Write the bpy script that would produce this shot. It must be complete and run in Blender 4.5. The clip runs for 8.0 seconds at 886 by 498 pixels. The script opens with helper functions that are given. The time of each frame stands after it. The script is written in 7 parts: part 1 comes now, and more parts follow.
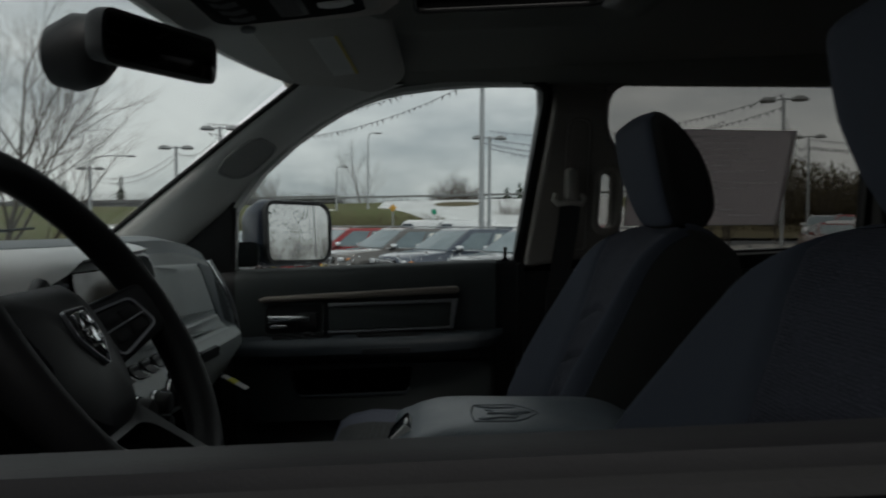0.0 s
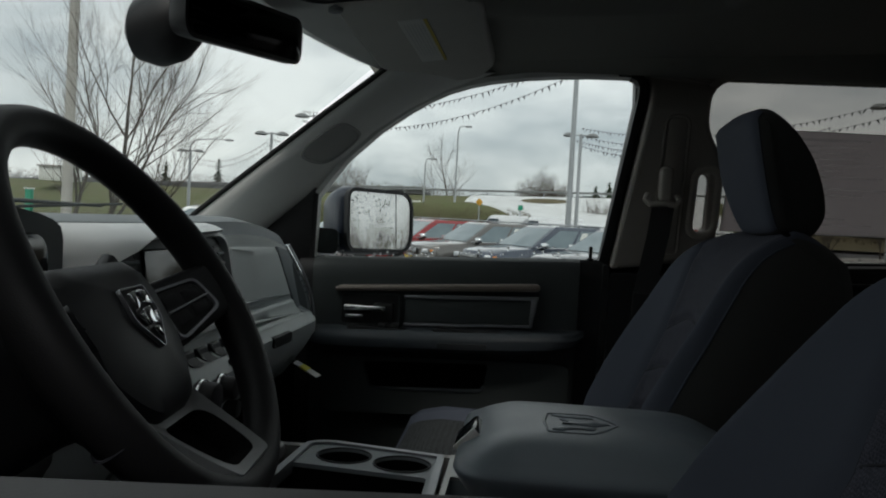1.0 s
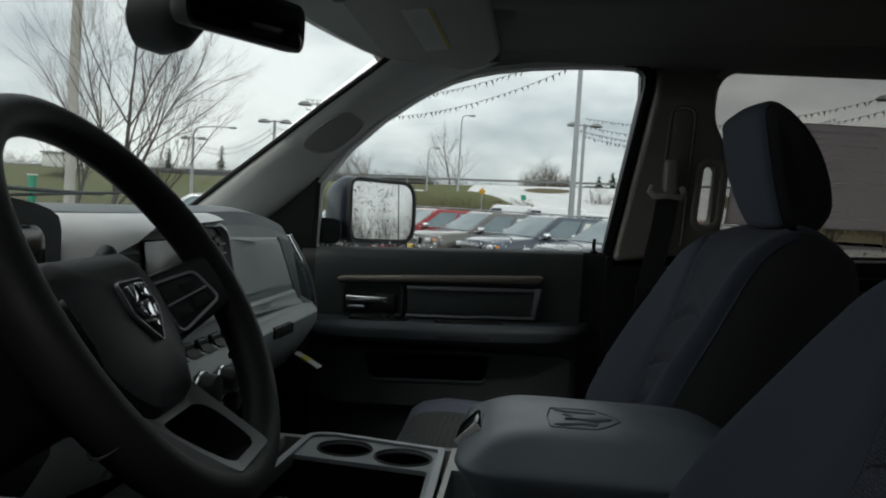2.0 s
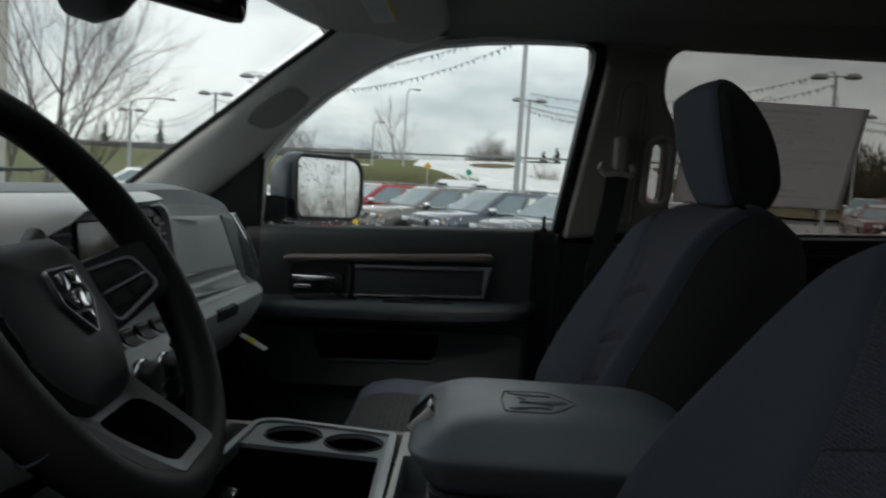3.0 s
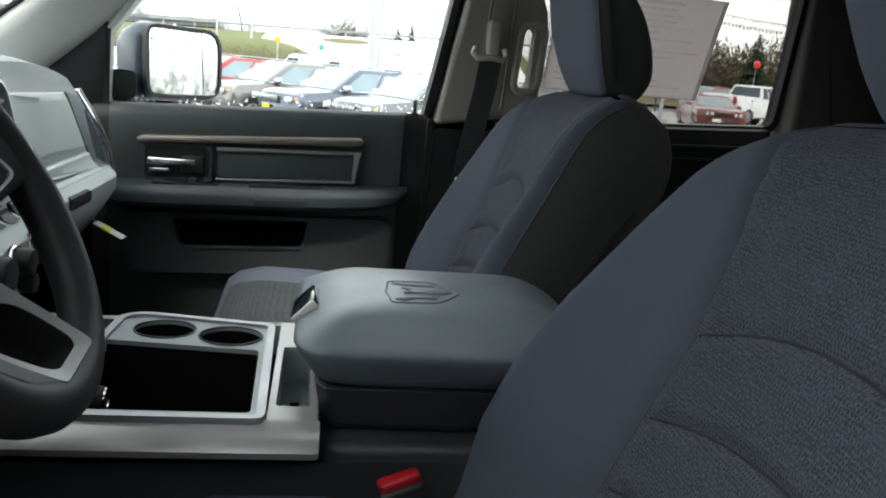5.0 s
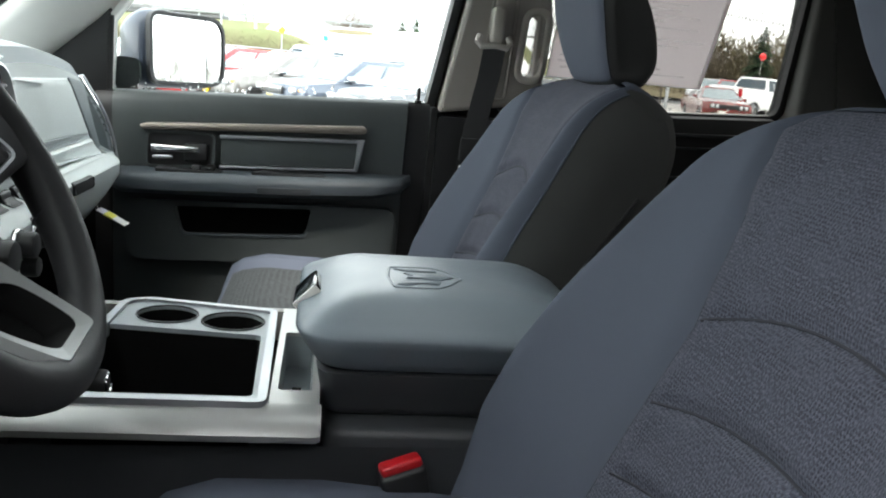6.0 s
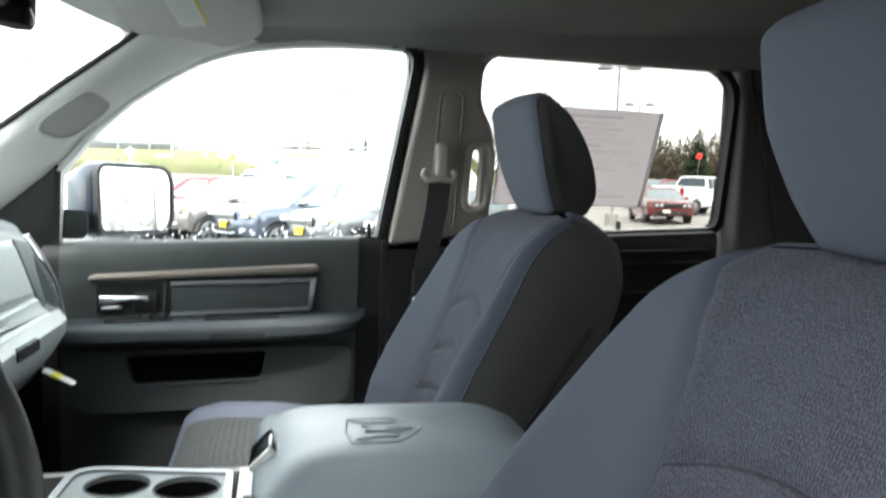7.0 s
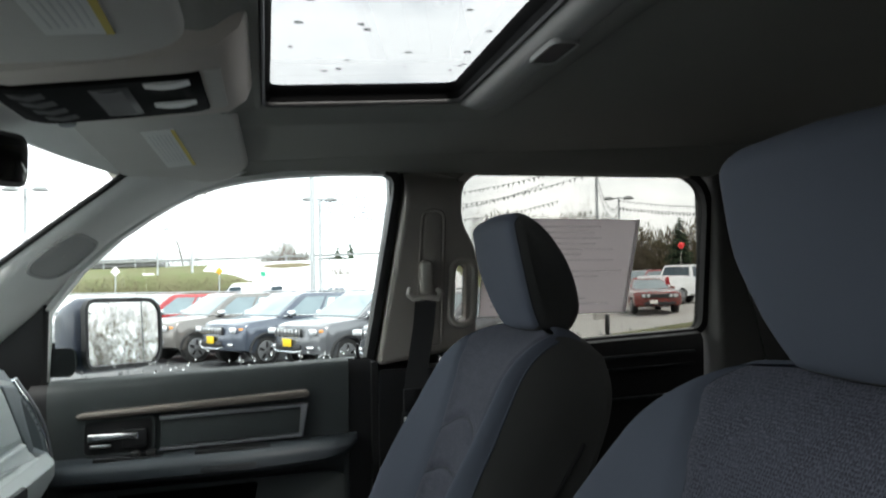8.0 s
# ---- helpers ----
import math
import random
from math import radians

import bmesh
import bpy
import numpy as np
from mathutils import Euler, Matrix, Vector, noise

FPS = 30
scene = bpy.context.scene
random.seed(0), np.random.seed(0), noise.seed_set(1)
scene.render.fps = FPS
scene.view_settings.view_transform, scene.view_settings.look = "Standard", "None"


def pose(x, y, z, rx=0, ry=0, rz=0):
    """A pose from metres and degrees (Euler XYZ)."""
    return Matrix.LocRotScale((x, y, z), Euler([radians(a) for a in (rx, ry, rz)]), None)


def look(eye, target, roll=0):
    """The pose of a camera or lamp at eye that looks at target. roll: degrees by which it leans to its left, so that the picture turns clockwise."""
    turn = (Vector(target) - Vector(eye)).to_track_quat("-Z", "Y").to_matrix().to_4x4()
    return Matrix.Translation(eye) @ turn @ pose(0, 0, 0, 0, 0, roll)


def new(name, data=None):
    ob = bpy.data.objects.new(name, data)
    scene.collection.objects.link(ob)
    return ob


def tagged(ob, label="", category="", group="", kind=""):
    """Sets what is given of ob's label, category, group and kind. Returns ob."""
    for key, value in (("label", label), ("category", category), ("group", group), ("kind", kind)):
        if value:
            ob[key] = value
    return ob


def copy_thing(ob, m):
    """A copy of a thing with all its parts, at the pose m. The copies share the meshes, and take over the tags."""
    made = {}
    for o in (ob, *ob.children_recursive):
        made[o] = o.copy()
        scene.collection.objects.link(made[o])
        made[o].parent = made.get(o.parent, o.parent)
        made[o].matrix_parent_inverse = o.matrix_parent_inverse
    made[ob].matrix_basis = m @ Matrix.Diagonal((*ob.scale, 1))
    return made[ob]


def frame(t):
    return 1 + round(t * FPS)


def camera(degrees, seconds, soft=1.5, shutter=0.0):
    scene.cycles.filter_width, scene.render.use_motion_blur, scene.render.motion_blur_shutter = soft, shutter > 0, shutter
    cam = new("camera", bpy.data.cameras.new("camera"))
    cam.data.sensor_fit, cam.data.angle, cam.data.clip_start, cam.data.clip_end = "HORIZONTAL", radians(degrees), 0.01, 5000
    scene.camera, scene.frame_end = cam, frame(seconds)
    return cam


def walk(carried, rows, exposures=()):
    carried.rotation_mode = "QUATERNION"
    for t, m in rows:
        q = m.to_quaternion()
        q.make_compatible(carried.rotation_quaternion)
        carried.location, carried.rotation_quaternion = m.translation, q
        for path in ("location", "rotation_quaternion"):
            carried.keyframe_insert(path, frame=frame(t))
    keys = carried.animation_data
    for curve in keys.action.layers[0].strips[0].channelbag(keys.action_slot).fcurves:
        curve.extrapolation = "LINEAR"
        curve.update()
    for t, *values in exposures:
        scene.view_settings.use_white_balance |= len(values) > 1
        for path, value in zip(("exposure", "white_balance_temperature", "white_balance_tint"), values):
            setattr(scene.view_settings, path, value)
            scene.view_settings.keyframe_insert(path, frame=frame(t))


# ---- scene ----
cam = camera(58.0, 8.0, 2.0, 0.5)
PATH = [
    (0, (-0.016, -1.08, 1.710), (-0.002, 0.919, 1.652), 0.3),
    (0.5, (-0.012, -1.034, 1.707), (-0.157, 0.96, 1.645), 1.8),
    (1, (-0.011, -1.022, 1.708), (-0.207, 0.967, 1.63), 3.1),
    (2.5, (-0.015, -1.0, 1.714), (-0.204, 0.987, 1.593), 3.8),
    (3, (-0.023, -0.983, 1.717), (-0.084, 1.01, 1.557), 3.6),
    (3.5, (-0.044, -0.968, 1.722), (0.09, 1.008, 1.444), 4.6),
    (4, (-0.055, -0.957, 1.725), (0.236, 0.988, 1.364), 5.5),
    (4.5, (-0.06, -0.957, 1.725), (0.263, 0.976, 1.323), 5.3),
    (6, (-0.057, -0.958, 1.715), (0.256, 0.966, 1.268), 5.6),
    (6.5, (-0.056, -0.954, 1.73), (0.279, 0.988, 1.392), 4.0),
    (7, (-0.052, -0.954, 1.757), (0.352, 0.998, 1.591), 2.2),
    (7.5, (-0.055, -0.964, 1.772), (0.375, 0.989, 1.77), 0.8),
    (8, (-0.053, -0.975, 1.791), (0.379, 0.975, 1.879), -1.0),
]
EXPOSURES = [(0.0, -0.5), (0.5, -0.2), (1.0, 0.0), (2.5, 0.22), (3.5, 0.4), (4.0, 0.9), (4.5, 1.65), (6.0, 2.95), (6.5, 3.15), (7.0, 3.25), (7.5, 2.6), (8.0, 2.05)]
walk(cam, [(t, look(eye, target, roll)) for t, eye, target, roll in PATH], EXPOSURES)

# ---- light ----
world = bpy.data.worlds.new("overcast_sky")
scene.world = world
world.use_nodes = True
wn, wl = world.node_tree.nodes, world.node_tree.links
wn.clear()
w_out = wn.new("ShaderNodeOutputWorld")
w_bg = wn.new("ShaderNodeBackground")
w_sky = wn.new("ShaderNodeTexSky")
w_sky.sky_type, w_sky.sun_disc = "NISHITA", False
w_sky.sun_elevation, w_sky.sun_rotation = radians(48), radians(200)
w_sky.air_density, w_sky.dust_density = 1.0, 2.0
w_co = wn.new("ShaderNodeTexCoord")
w_map = wn.new("ShaderNodeMapping")
w_map.inputs["Scale"].default_value = (1.0, 1.0, 2.6)
w_noise = wn.new("ShaderNodeTexNoise")
w_noise.inputs["Scale"].default_value, w_noise.inputs["Detail"].default_value = 2.3, 7.0
w_noise.inputs["Roughness"].default_value = 0.55
w_ramp = wn.new("ShaderNodeValToRGB")
w_ramp.color_ramp.elements[0].position, w_ramp.color_ramp.elements[1].position = 0.38, 0.58
w_ramp.color_ramp.elements[0].color = (5.2, 5.65, 6.0, 1)
w_ramp.color_ramp.elements[1].color = (11.6, 11.65, 11.55, 1)
w_mix = wn.new("ShaderNodeMix")
w_mix.data_type = "RGBA"
w_mix.inputs["Factor"].default_value = 0.86
wl.new(w_co.outputs["Generated"], w_map.inputs["Vector"])
wl.new(w_map.outputs["Vector"], w_noise.inputs["Vector"])
wl.new(w_noise.outputs["Fac"], w_ramp.inputs["Fac"])
wl.new(w_sky.outputs["Color"], w_mix.inputs["A"])
wl.new(w_ramp.outputs["Color"], w_mix.inputs["B"])
wl.new(w_mix.outputs["Result"], w_bg.inputs["Color"])
w_bg.inputs["Strength"].default_value = 0.1
wl.new(w_bg.outputs["Background"], w_out.inputs["Surface"])

sun = new("sun", bpy.data.lights.new("sun", "SUN"))
sun.data.energy, sun.data.angle, sun.data.color = 1.0, radians(14), (1.0, 0.96, 0.9)
sun.matrix_basis = look((0, 0, 30), (-6, 18, 0))


# ---- materials ----
def mat(name, color, rough=0.5, metal=0.0, vary=0.18, scale=14.0, bump=0.0, fine=400.0, spec=0.5, coat=0.0, speck=0.0, dark=None, wear=0.12):
    m = bpy.data.materials.new(name)
    m.use_nodes = True
    n, l = m.node_tree.nodes, m.node_tree.links
    b = n["Principled BSDF"]
    b.inputs["Metallic"].default_value, b.inputs["Specular IOR Level"].default_value = metal, spec
    b.inputs["Coat Weight"].default_value, b.inputs["Coat Roughness"].default_value = coat, 0.08
    co = n.new("ShaderNodeTexCoord")
    big = n.new("ShaderNodeTexNoise")
    big.inputs["Scale"].default_value, big.inputs["Detail"].default_value = scale, 5.0
    small = n.new("ShaderNodeTexNoise")
    small.inputs["Scale"].default_value, small.inputs["Detail"].default_value = fine, 3.0
    for t in (big, small):
        l.new(co.outputs["Object"], t.inputs["Vector"])
    c0 = dark or tuple(c * (1 - vary) for c in color)
    c1 = tuple(min(1.0, c * (1 + vary)) for c in color)
    mix = n.new("ShaderNodeMix")
    mix.data_type = "RGBA"
    mix.inputs["A"].default_value, mix.inputs["B"].default_value = (*c0, 1), (*c1, 1)
    l.new(big.outputs["Fac"], mix.inputs["Factor"])
    last = mix.outputs["Result"]
    if speck:
        ramp = n.new("ShaderNodeValToRGB")
        ramp.color_ramp.elements[0].position, ramp.color_ramp.elements[1].position = 0.42, 0.62
        l.new(small.outputs["Fac"], ramp.inputs["Fac"])
        mul = n.new("ShaderNodeMix")
        mul.data_type = "RGBA"
        mul.inputs["B"].default_value = tuple(min(1.0, c * (1 + speck)) for c in color) + (1,)
        l.new(last, mul.inputs["A"])
        l.new(ramp.outputs["Color"], mul.inputs["Factor"])
        last = mul.outputs["Result"]
    l.new(last, b.inputs["Base Color"])
    rr = n.new("ShaderNodeMapRange")
    rr.inputs["To Min"].default_value, rr.inputs["To Max"].default_value = max(0.02, rough - wear), min(1.0, rough + wear)
    l.new(big.outputs["Fac"], rr.inputs["Value"])
    l.new(rr.outputs["Result"], b.inputs["Roughness"])
    if bump:
        bp = n.new("ShaderNodeBump")
        bp.inputs["Strength"].default_value, bp.inputs["Distance"].default_value = bump, 0.4 / fine
        l.new(small.outputs["Fac"], bp.inputs["Height"])
        l.new(bp.outputs["Normal"], b.inputs["Normal"])
    return m


def woven(name, color, light, pitch=0.0040):
    """A coarse woven cloth: rows of dark pits between lighter yarns, with slubs along them."""
    m = mat(name, color, 0.92, vary=0.16, scale=9, spec=0.2)
    n, l = m.node_tree.nodes, m.node_tree.links
    b = n["Principled BSDF"]
    co = n.new("ShaderNodeTexCoord")
    sep = n.new("ShaderNodeSeparateXYZ")
    l.new(co.outputs["Object"], sep.inputs["Vector"])
    up = n.new("ShaderNodeMath")
    up.operation = "MULTIPLY_ADD"
    up.inputs[1].default_value = 0.40
    l.new(sep.outputs["X"], up.inputs[0])
    l.new(sep.outputs["Z"], up.inputs[2])
    flat = n.new("ShaderNodeCombineXYZ")
    l.new(sep.outputs["Y"], flat.inputs["X"])
    l.new(up.outputs["Value"], flat.inputs["Y"])
    vor = n.new("ShaderNodeTexVoronoi")
    vor.voronoi_dimensions = "2D"
    vor.inputs["Scale"].default_value, vor.inputs["Randomness"].default_value = 1 / pitch, 0.22
    l.new(flat.outputs["Vector"], vor.inputs["Vector"])
    mp = n.new("ShaderNodeMapping")
    mp.inputs["Scale"].default_value = (1.0, 0.38, 1.0)
    l.new(flat.outputs["Vector"], mp.inputs["Vector"])
    slub = n.new("ShaderNodeTexNoise")
    slub.inputs["Scale"].default_value, slub.inputs["Detail"].default_value = 720, 4
    l.new(mp.outputs["Vector"], slub.inputs["Vector"])
    patch = n.new("ShaderNodeTexNoise")
    patch.inputs["Scale"].default_value, patch.inputs["Detail"].default_value = 38, 3
    l.new(flat.outputs["Vector"], patch.inputs["Vector"])
    ramp = n.new("ShaderNodeValToRGB")
    ramp.color_ramp.elements[0].position, ramp.color_ramp.elements[1].position = 0.43, 0.60
    l.new(slub.outputs["Fac"], ramp.inputs["Fac"])
    old = b.inputs["Base Color"].links[0].from_socket
    mix = n.new("ShaderNodeMix")
    mix.data_type = "RGBA"
    mix.inputs["B"].default_value = (*light, 1)
    l.new(old, mix.inputs["A"])
    l.new(ramp.outputs["Color"], mix.inputs["Factor"])
    vr = n.new("ShaderNodeMapRange")
    vr.inputs["From Min"].default_value, vr.inputs["From Max"].default_value = 0.16, 0.34
    l.new(vor.outputs["Distance"], vr.inputs["Value"])
    wear = n.new("ShaderNodeMapRange")
    wear.inputs["From Min"].default_value, wear.inputs["From Max"].default_value = 0.38, 0.62
    wear.inputs["To Min"].default_value, wear.inputs["To Max"].default_value = 0.75, 0.0
    l.new(patch.outputs["Fac"], wear.inputs["Value"])
    fill = n.new("ShaderNodeMath")
    fill.operation = "MAXIMUM"
    l.new(vr.outputs["Result"], fill.inputs[0])
    l.new(wear.outputs["Result"], fill.inputs[1])
    pit = n.new("ShaderNodeMix")
    pit.data_type = "RGBA"
    pit.inputs["A"].default_value = (*[c * 0.5 for c in color], 1)
    l.new(fill.outputs["Value"], pit.inputs["Factor"])
    l.new(mix.outputs["Result"], pit.inputs["B"])
    l.new(pit.outputs["Result"], b.inputs["Base Color"])
    bp = n.new("ShaderNodeBump")
    bp.inputs["Strength"].default_value, bp.inputs["Distance"].default_value = 0.6, 0.0010
    l.new(vor.outputs["Distance"], bp.inputs["Height"])
    l.new(bp.outputs["Normal"], b.inputs["Normal"])
    return m


def glass(name, tint, rough=0.0):
    m = bpy.data.materials.new(name)
    m.use_nodes = True
    n, l = m.node_tree.nodes, m.node_tree.links
    n.clear()
    out = n.new("ShaderNodeOutputMaterial")
    tr = n.new("ShaderNodeBsdfTransparent")
    tr.inputs["Color"].default_value = (*tint, 1)
    gl = n.new("ShaderNodeBsdfGlossy")
    gl.inputs["Roughness"].default_value = rough
    lw = n.new("ShaderNodeLayerWeight")
    lw.inputs["Blend"].default_value = 0.5
    pw = n.new("ShaderNodeMath")
    pw.operation = "POWER"
    pw.inputs[1].default_value = 5.0
    fr = n.new("ShaderNodeMath")
    fr.operation = "MULTIPLY_ADD"
    fr.inputs[1].default_value, fr.inputs[2].default_value = 0.45, 0.022
    mx = n.new("ShaderNodeMixShader")
    l.new(lw.outputs["Facing"], pw.inputs[0])
    l.new(pw.outputs["Value"], fr.inputs[0])
    l.new(fr.outputs["Value"], mx.inputs["Fac"])
    l.new(tr.outputs["BSDF"], mx.inputs[1])
    l.new(gl.outputs["BSDF"], mx.inputs[2])
    l.new(mx.outputs["Shader"], out.inputs["Surface"])
    return m


def thin_paper(name, color):
    """Paper that lets some of the daylight behind it through."""
    m = mat(name, color, 0.75, vary=0.05, scale=8)
    n, l = m.node_tree.nodes, m.node_tree.links
    b, out = n["Principled BSDF"], n["Material Output"]
    t = n.new("ShaderNodeBsdfTranslucent")
    t.inputs["Color"].default_value = (*color, 1)
    mx = n.new("ShaderNodeMixShader")
    mx.inputs["Fac"].default_value = 0.72
    l.new(b.outputs["BSDF"], mx.inputs[1])
    l.new(t.outputs["BSDF"], mx.inputs[2])
    l.new(mx.outputs["Shader"], out.inputs["Surface"])
    return m


def drops_glass(name):
    m = bpy.data.materials.new(name)
    m.use_nodes = True
    b = m.node_tree.nodes["Principled BSDF"]
    b.inputs["Transmission Weight"].default_value, b.inputs["Roughness"].default_value, b.inputs["IOR"].default_value = 1.0, 0.02, 1.33
    return m


M = {}
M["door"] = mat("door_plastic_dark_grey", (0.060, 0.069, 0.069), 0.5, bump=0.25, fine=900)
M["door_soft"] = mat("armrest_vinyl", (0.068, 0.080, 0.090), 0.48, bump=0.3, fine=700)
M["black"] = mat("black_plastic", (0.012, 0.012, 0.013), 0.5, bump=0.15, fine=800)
M["rubber"] = mat("black_rubber", (0.010, 0.010, 0.010), 0.7, bump=0.2, fine=500)
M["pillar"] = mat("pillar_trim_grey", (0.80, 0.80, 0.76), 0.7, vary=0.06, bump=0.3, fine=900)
M["over"] = mat("overhead_trim_beige", (0.52, 0.475, 0.425), 0.75, vary=0.06, bump=0.3, fine=900)
M["ledge"] = mat("shade_ledge_grey", (0.36, 0.36, 0.34), 0.7, vary=0.06, bump=0.3, fine=900)
M["anchor"] = mat("belt_anchor_beige", (0.50, 0.47, 0.42), 0.5, vary=0.05)
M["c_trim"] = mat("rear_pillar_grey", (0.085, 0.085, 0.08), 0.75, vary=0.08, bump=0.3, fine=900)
M["hood_silver"] = mat("hood_silver", (0.76, 0.77, 0.76), 0.30, metal=0.1, vary=0.04, scale=6)
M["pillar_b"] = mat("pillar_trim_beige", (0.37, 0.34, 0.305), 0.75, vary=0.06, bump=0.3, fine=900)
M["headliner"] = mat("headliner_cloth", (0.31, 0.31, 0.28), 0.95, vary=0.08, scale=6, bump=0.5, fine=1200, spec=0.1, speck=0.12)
M["visor"] = mat("visor_cloth", (0.56, 0.545, 0.505), 0.9, vary=0.06, bump=0.4, fine=1000, spec=0.15)
M["dash"] = mat("dash_grey", (0.54, 0.58, 0.57), 0.5, vary=0.08, bump=0.3, fine=700)
M["tray"] = mat("tray_frame_grey", (0.27, 0.30, 0.31), 0.42, vary=0.06, bump=0.2, fine=700)
M["dash_top"] = mat("dash_top_dark", (0.165, 0.19, 0.20), 0.5, bump=0.35, fine=600)
M["glove"] = mat("glovebox_grey", (0.72, 0.77, 0.75), 0.45, vary=0.05, bump=0.2, fine=700)
M["silver"] = mat("satin_silver", (0.36, 0.37, 0.385), 0.40, metal=0.85, vary=0.05, fine=600)
M["silver_soft"] = mat("silver_paint", (0.42, 0.42, 0.405), 0.38, metal=0.6, vary=0.05, scale=5)
M["chrome"] = mat("chrome", (0.80, 0.81, 0.82), 0.10, metal=1.0, vary=0.03, wear=0.05)
M["bronze"] = mat("warm_metal_strip", (0.30, 0.26, 0.225), 0.40, metal=0.6, vary=0.08, scale=30)
M["lid"] = mat("armrest_lid_vinyl", (0.145, 0.172, 0.195), 0.36, vary=0.06, bump=0.35, fine=800)
M["lid_low"] = mat("console_side_plastic", (0.028, 0.031, 0.034), 0.5, bump=0.25, fine=700)
M["seat_side"] = mat("seat_bolster_cloth", (0.081, 0.092, 0.119), 0.85, vary=0.08, scale=7, bump=0.35, fine=1500, spec=0.2)
M["seat_back"] = mat("seat_back_cloth", (0.064, 0.065, 0.063), 0.85, vary=0.12, bump=0.3, fine=1300, spec=0.2)
M["seat_mid"] = woven("seat_insert_weave", (0.046, 0.049, 0.066), (0.100, 0.104, 0.130), 0.0038)
M["cush_mid"] = woven("cushion_insert_weave", (0.040, 0.044, 0.046), (0.064, 0.070, 0.072))
M["seam"] = mat("seam_thread", (0.022, 0.024, 0.032), 0.9)
M["piping"] = mat("seat_piping", (0.062, 0.077, 0.101), 0.8)
M["leather"] = mat("wheel_leather", (0.013, 0.013, 0.014), 0.55, bump=0.45, fine=900, spec=0.3)
M["hub"] = mat("wheel_hub_plastic", (0.012, 0.0125, 0.014), 0.5, bump=0.3, fine=900)
M["spoke"] = mat("wheel_spoke_grey", (0.19, 0.198, 0.198), 0.42, metal=0.2, vary=0.06)
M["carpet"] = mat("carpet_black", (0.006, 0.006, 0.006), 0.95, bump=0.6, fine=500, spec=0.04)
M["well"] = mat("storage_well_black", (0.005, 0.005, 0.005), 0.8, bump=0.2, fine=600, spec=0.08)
M["belt"] = mat("seat_belt_webbing", (0.030, 0.030, 0.031), 0.8, bump=0.4, fine=900)
M["red"] = mat("buckle_red", (0.42, 0.006, 0.012), 0.35, vary=0.08)
M["white"] = mat("white_plastic", (0.72, 0.72, 0.68), 0.4, vary=0.05)
M["paper"] = thin_paper("sticker_paper", (0.90, 0.855, 0.865))
M["paper_ink"] = glass("sticker_print", (0.92, 0.915, 0.92), 0.4)
M["paper_edge"] = thin_paper("sticker_border", (0.86, 0.85, 0.85))
M["label"] = mat("visor_label_paper", (0.70, 0.70, 0.66), 0.6, vary=0.05)
M["label_y"] = mat("label_yellow", (0.62, 0.50, 0.08), 0.6)
M["ink"] = mat("label_ink", (0.58, 0.58, 0.56), 0.7)
M["tag_y"] = mat("tag_yellow", (0.72, 0.70, 0.05), 0.6)
M["screen"] = mat("dark_screen", (0.008, 0.010, 0.013), 0.08, vary=0.05, wear=0.03)
M["mirror"] = mat("mirror_glass", (0.55, 0.56, 0.56), 0.02, metal=1.0, vary=0.01, wear=0.015)
M["body_blue"] = mat("body_paint_dark_blue", (0.016, 0.026, 0.050), 0.35, vary=0.05, coat=0.35)
M["speaker"] = mat("speaker_cloth", (0.46, 0.46, 0.44), 0.85, vary=0.06, bump=0.6, fine=1400)
M["dim_mirror"] = mat("dimmed_mirror_glass", (0.012, 0.012, 0.014), 0.08, metal=1.0, vary=0.02, wear=0.02)
M["strip_dk"] = mat("button_strip_charcoal", (0.030, 0.030, 0.030), 0.5)
M["glass"] = glass("window_glass_clear", (0.90, 0.93, 0.92))
M["glass_tint"] = glass("window_glass_tinted", (0.50, 0.50, 0.485))
M["glass_roof"] = glass("roof_glass_tinted", (0.52, 0.53, 0.53))
M["drop"] = drops_glass("water_drops")
# outside
M["asphalt"] = mat("wet_asphalt", (0.060, 0.062, 0.064), 0.6, vary=0.35, scale=0.6, bump=0.5, fine=60)
M["concrete"] = mat("concrete", (0.34, 0.33, 0.31), 0.85, vary=0.15, scale=1.5, bump=0.4, fine=40)
M["concrete_dk"] = mat("stained_concrete", (0.15, 0.15, 0.15), 0.85, vary=0.2, scale=0.5, bump=0.4, fine=20)
M["galv"] = mat("galvanised_steel", (0.42, 0.44, 0.45), 0.5, metal=0.5, vary=0.1, scale=4)
M["lampbox"] = mat("lamp_housing_grey", (0.22, 0.23, 0.23), 0.5, vary=0.1)
M["grass"] = mat("spring_grass", (0.085, 0.110, 0.045), 0.95, dark=(0.15, 0.13, 0.085), scale=0.5, bump=0.8, fine=30, spec=0.1)
M["grass_dry"] = mat("dry_grass", (0.135, 0.118, 0.075), 0.95, vary=0.45, scale=0.6, bump=0.8, fine=20, spec=0.1)
M["sheet"] = mat("white_sheeting", (0.62, 0.63, 0.63), 0.6, vary=0.30, scale=0.9, bump=0.5, fine=4)
M["bark"] = mat("grey_bark", (0.105, 0.092, 0.078), 0.9, vary=0.3, scale=12, bump=0.6, fine=80, spec=0.2)
M["twig"] = mat("brown_twigs", (0.12, 0.10, 0.08), 0.9, vary=0.3, scale=8, spec=0.2)
M["wood"] = mat("olive_brown_wood", (0.125, 0.108, 0.072), 0.95, vary=0.45, scale=0.4, spec=0.1)
# Paler copy of the twig colour for far growth; distance haze is painted in.
M["twig_far"] = mat("haze_paled_branches", (0.17, 0.155, 0.135), 0.95, vary=0.2, scale=2, spec=0.1)
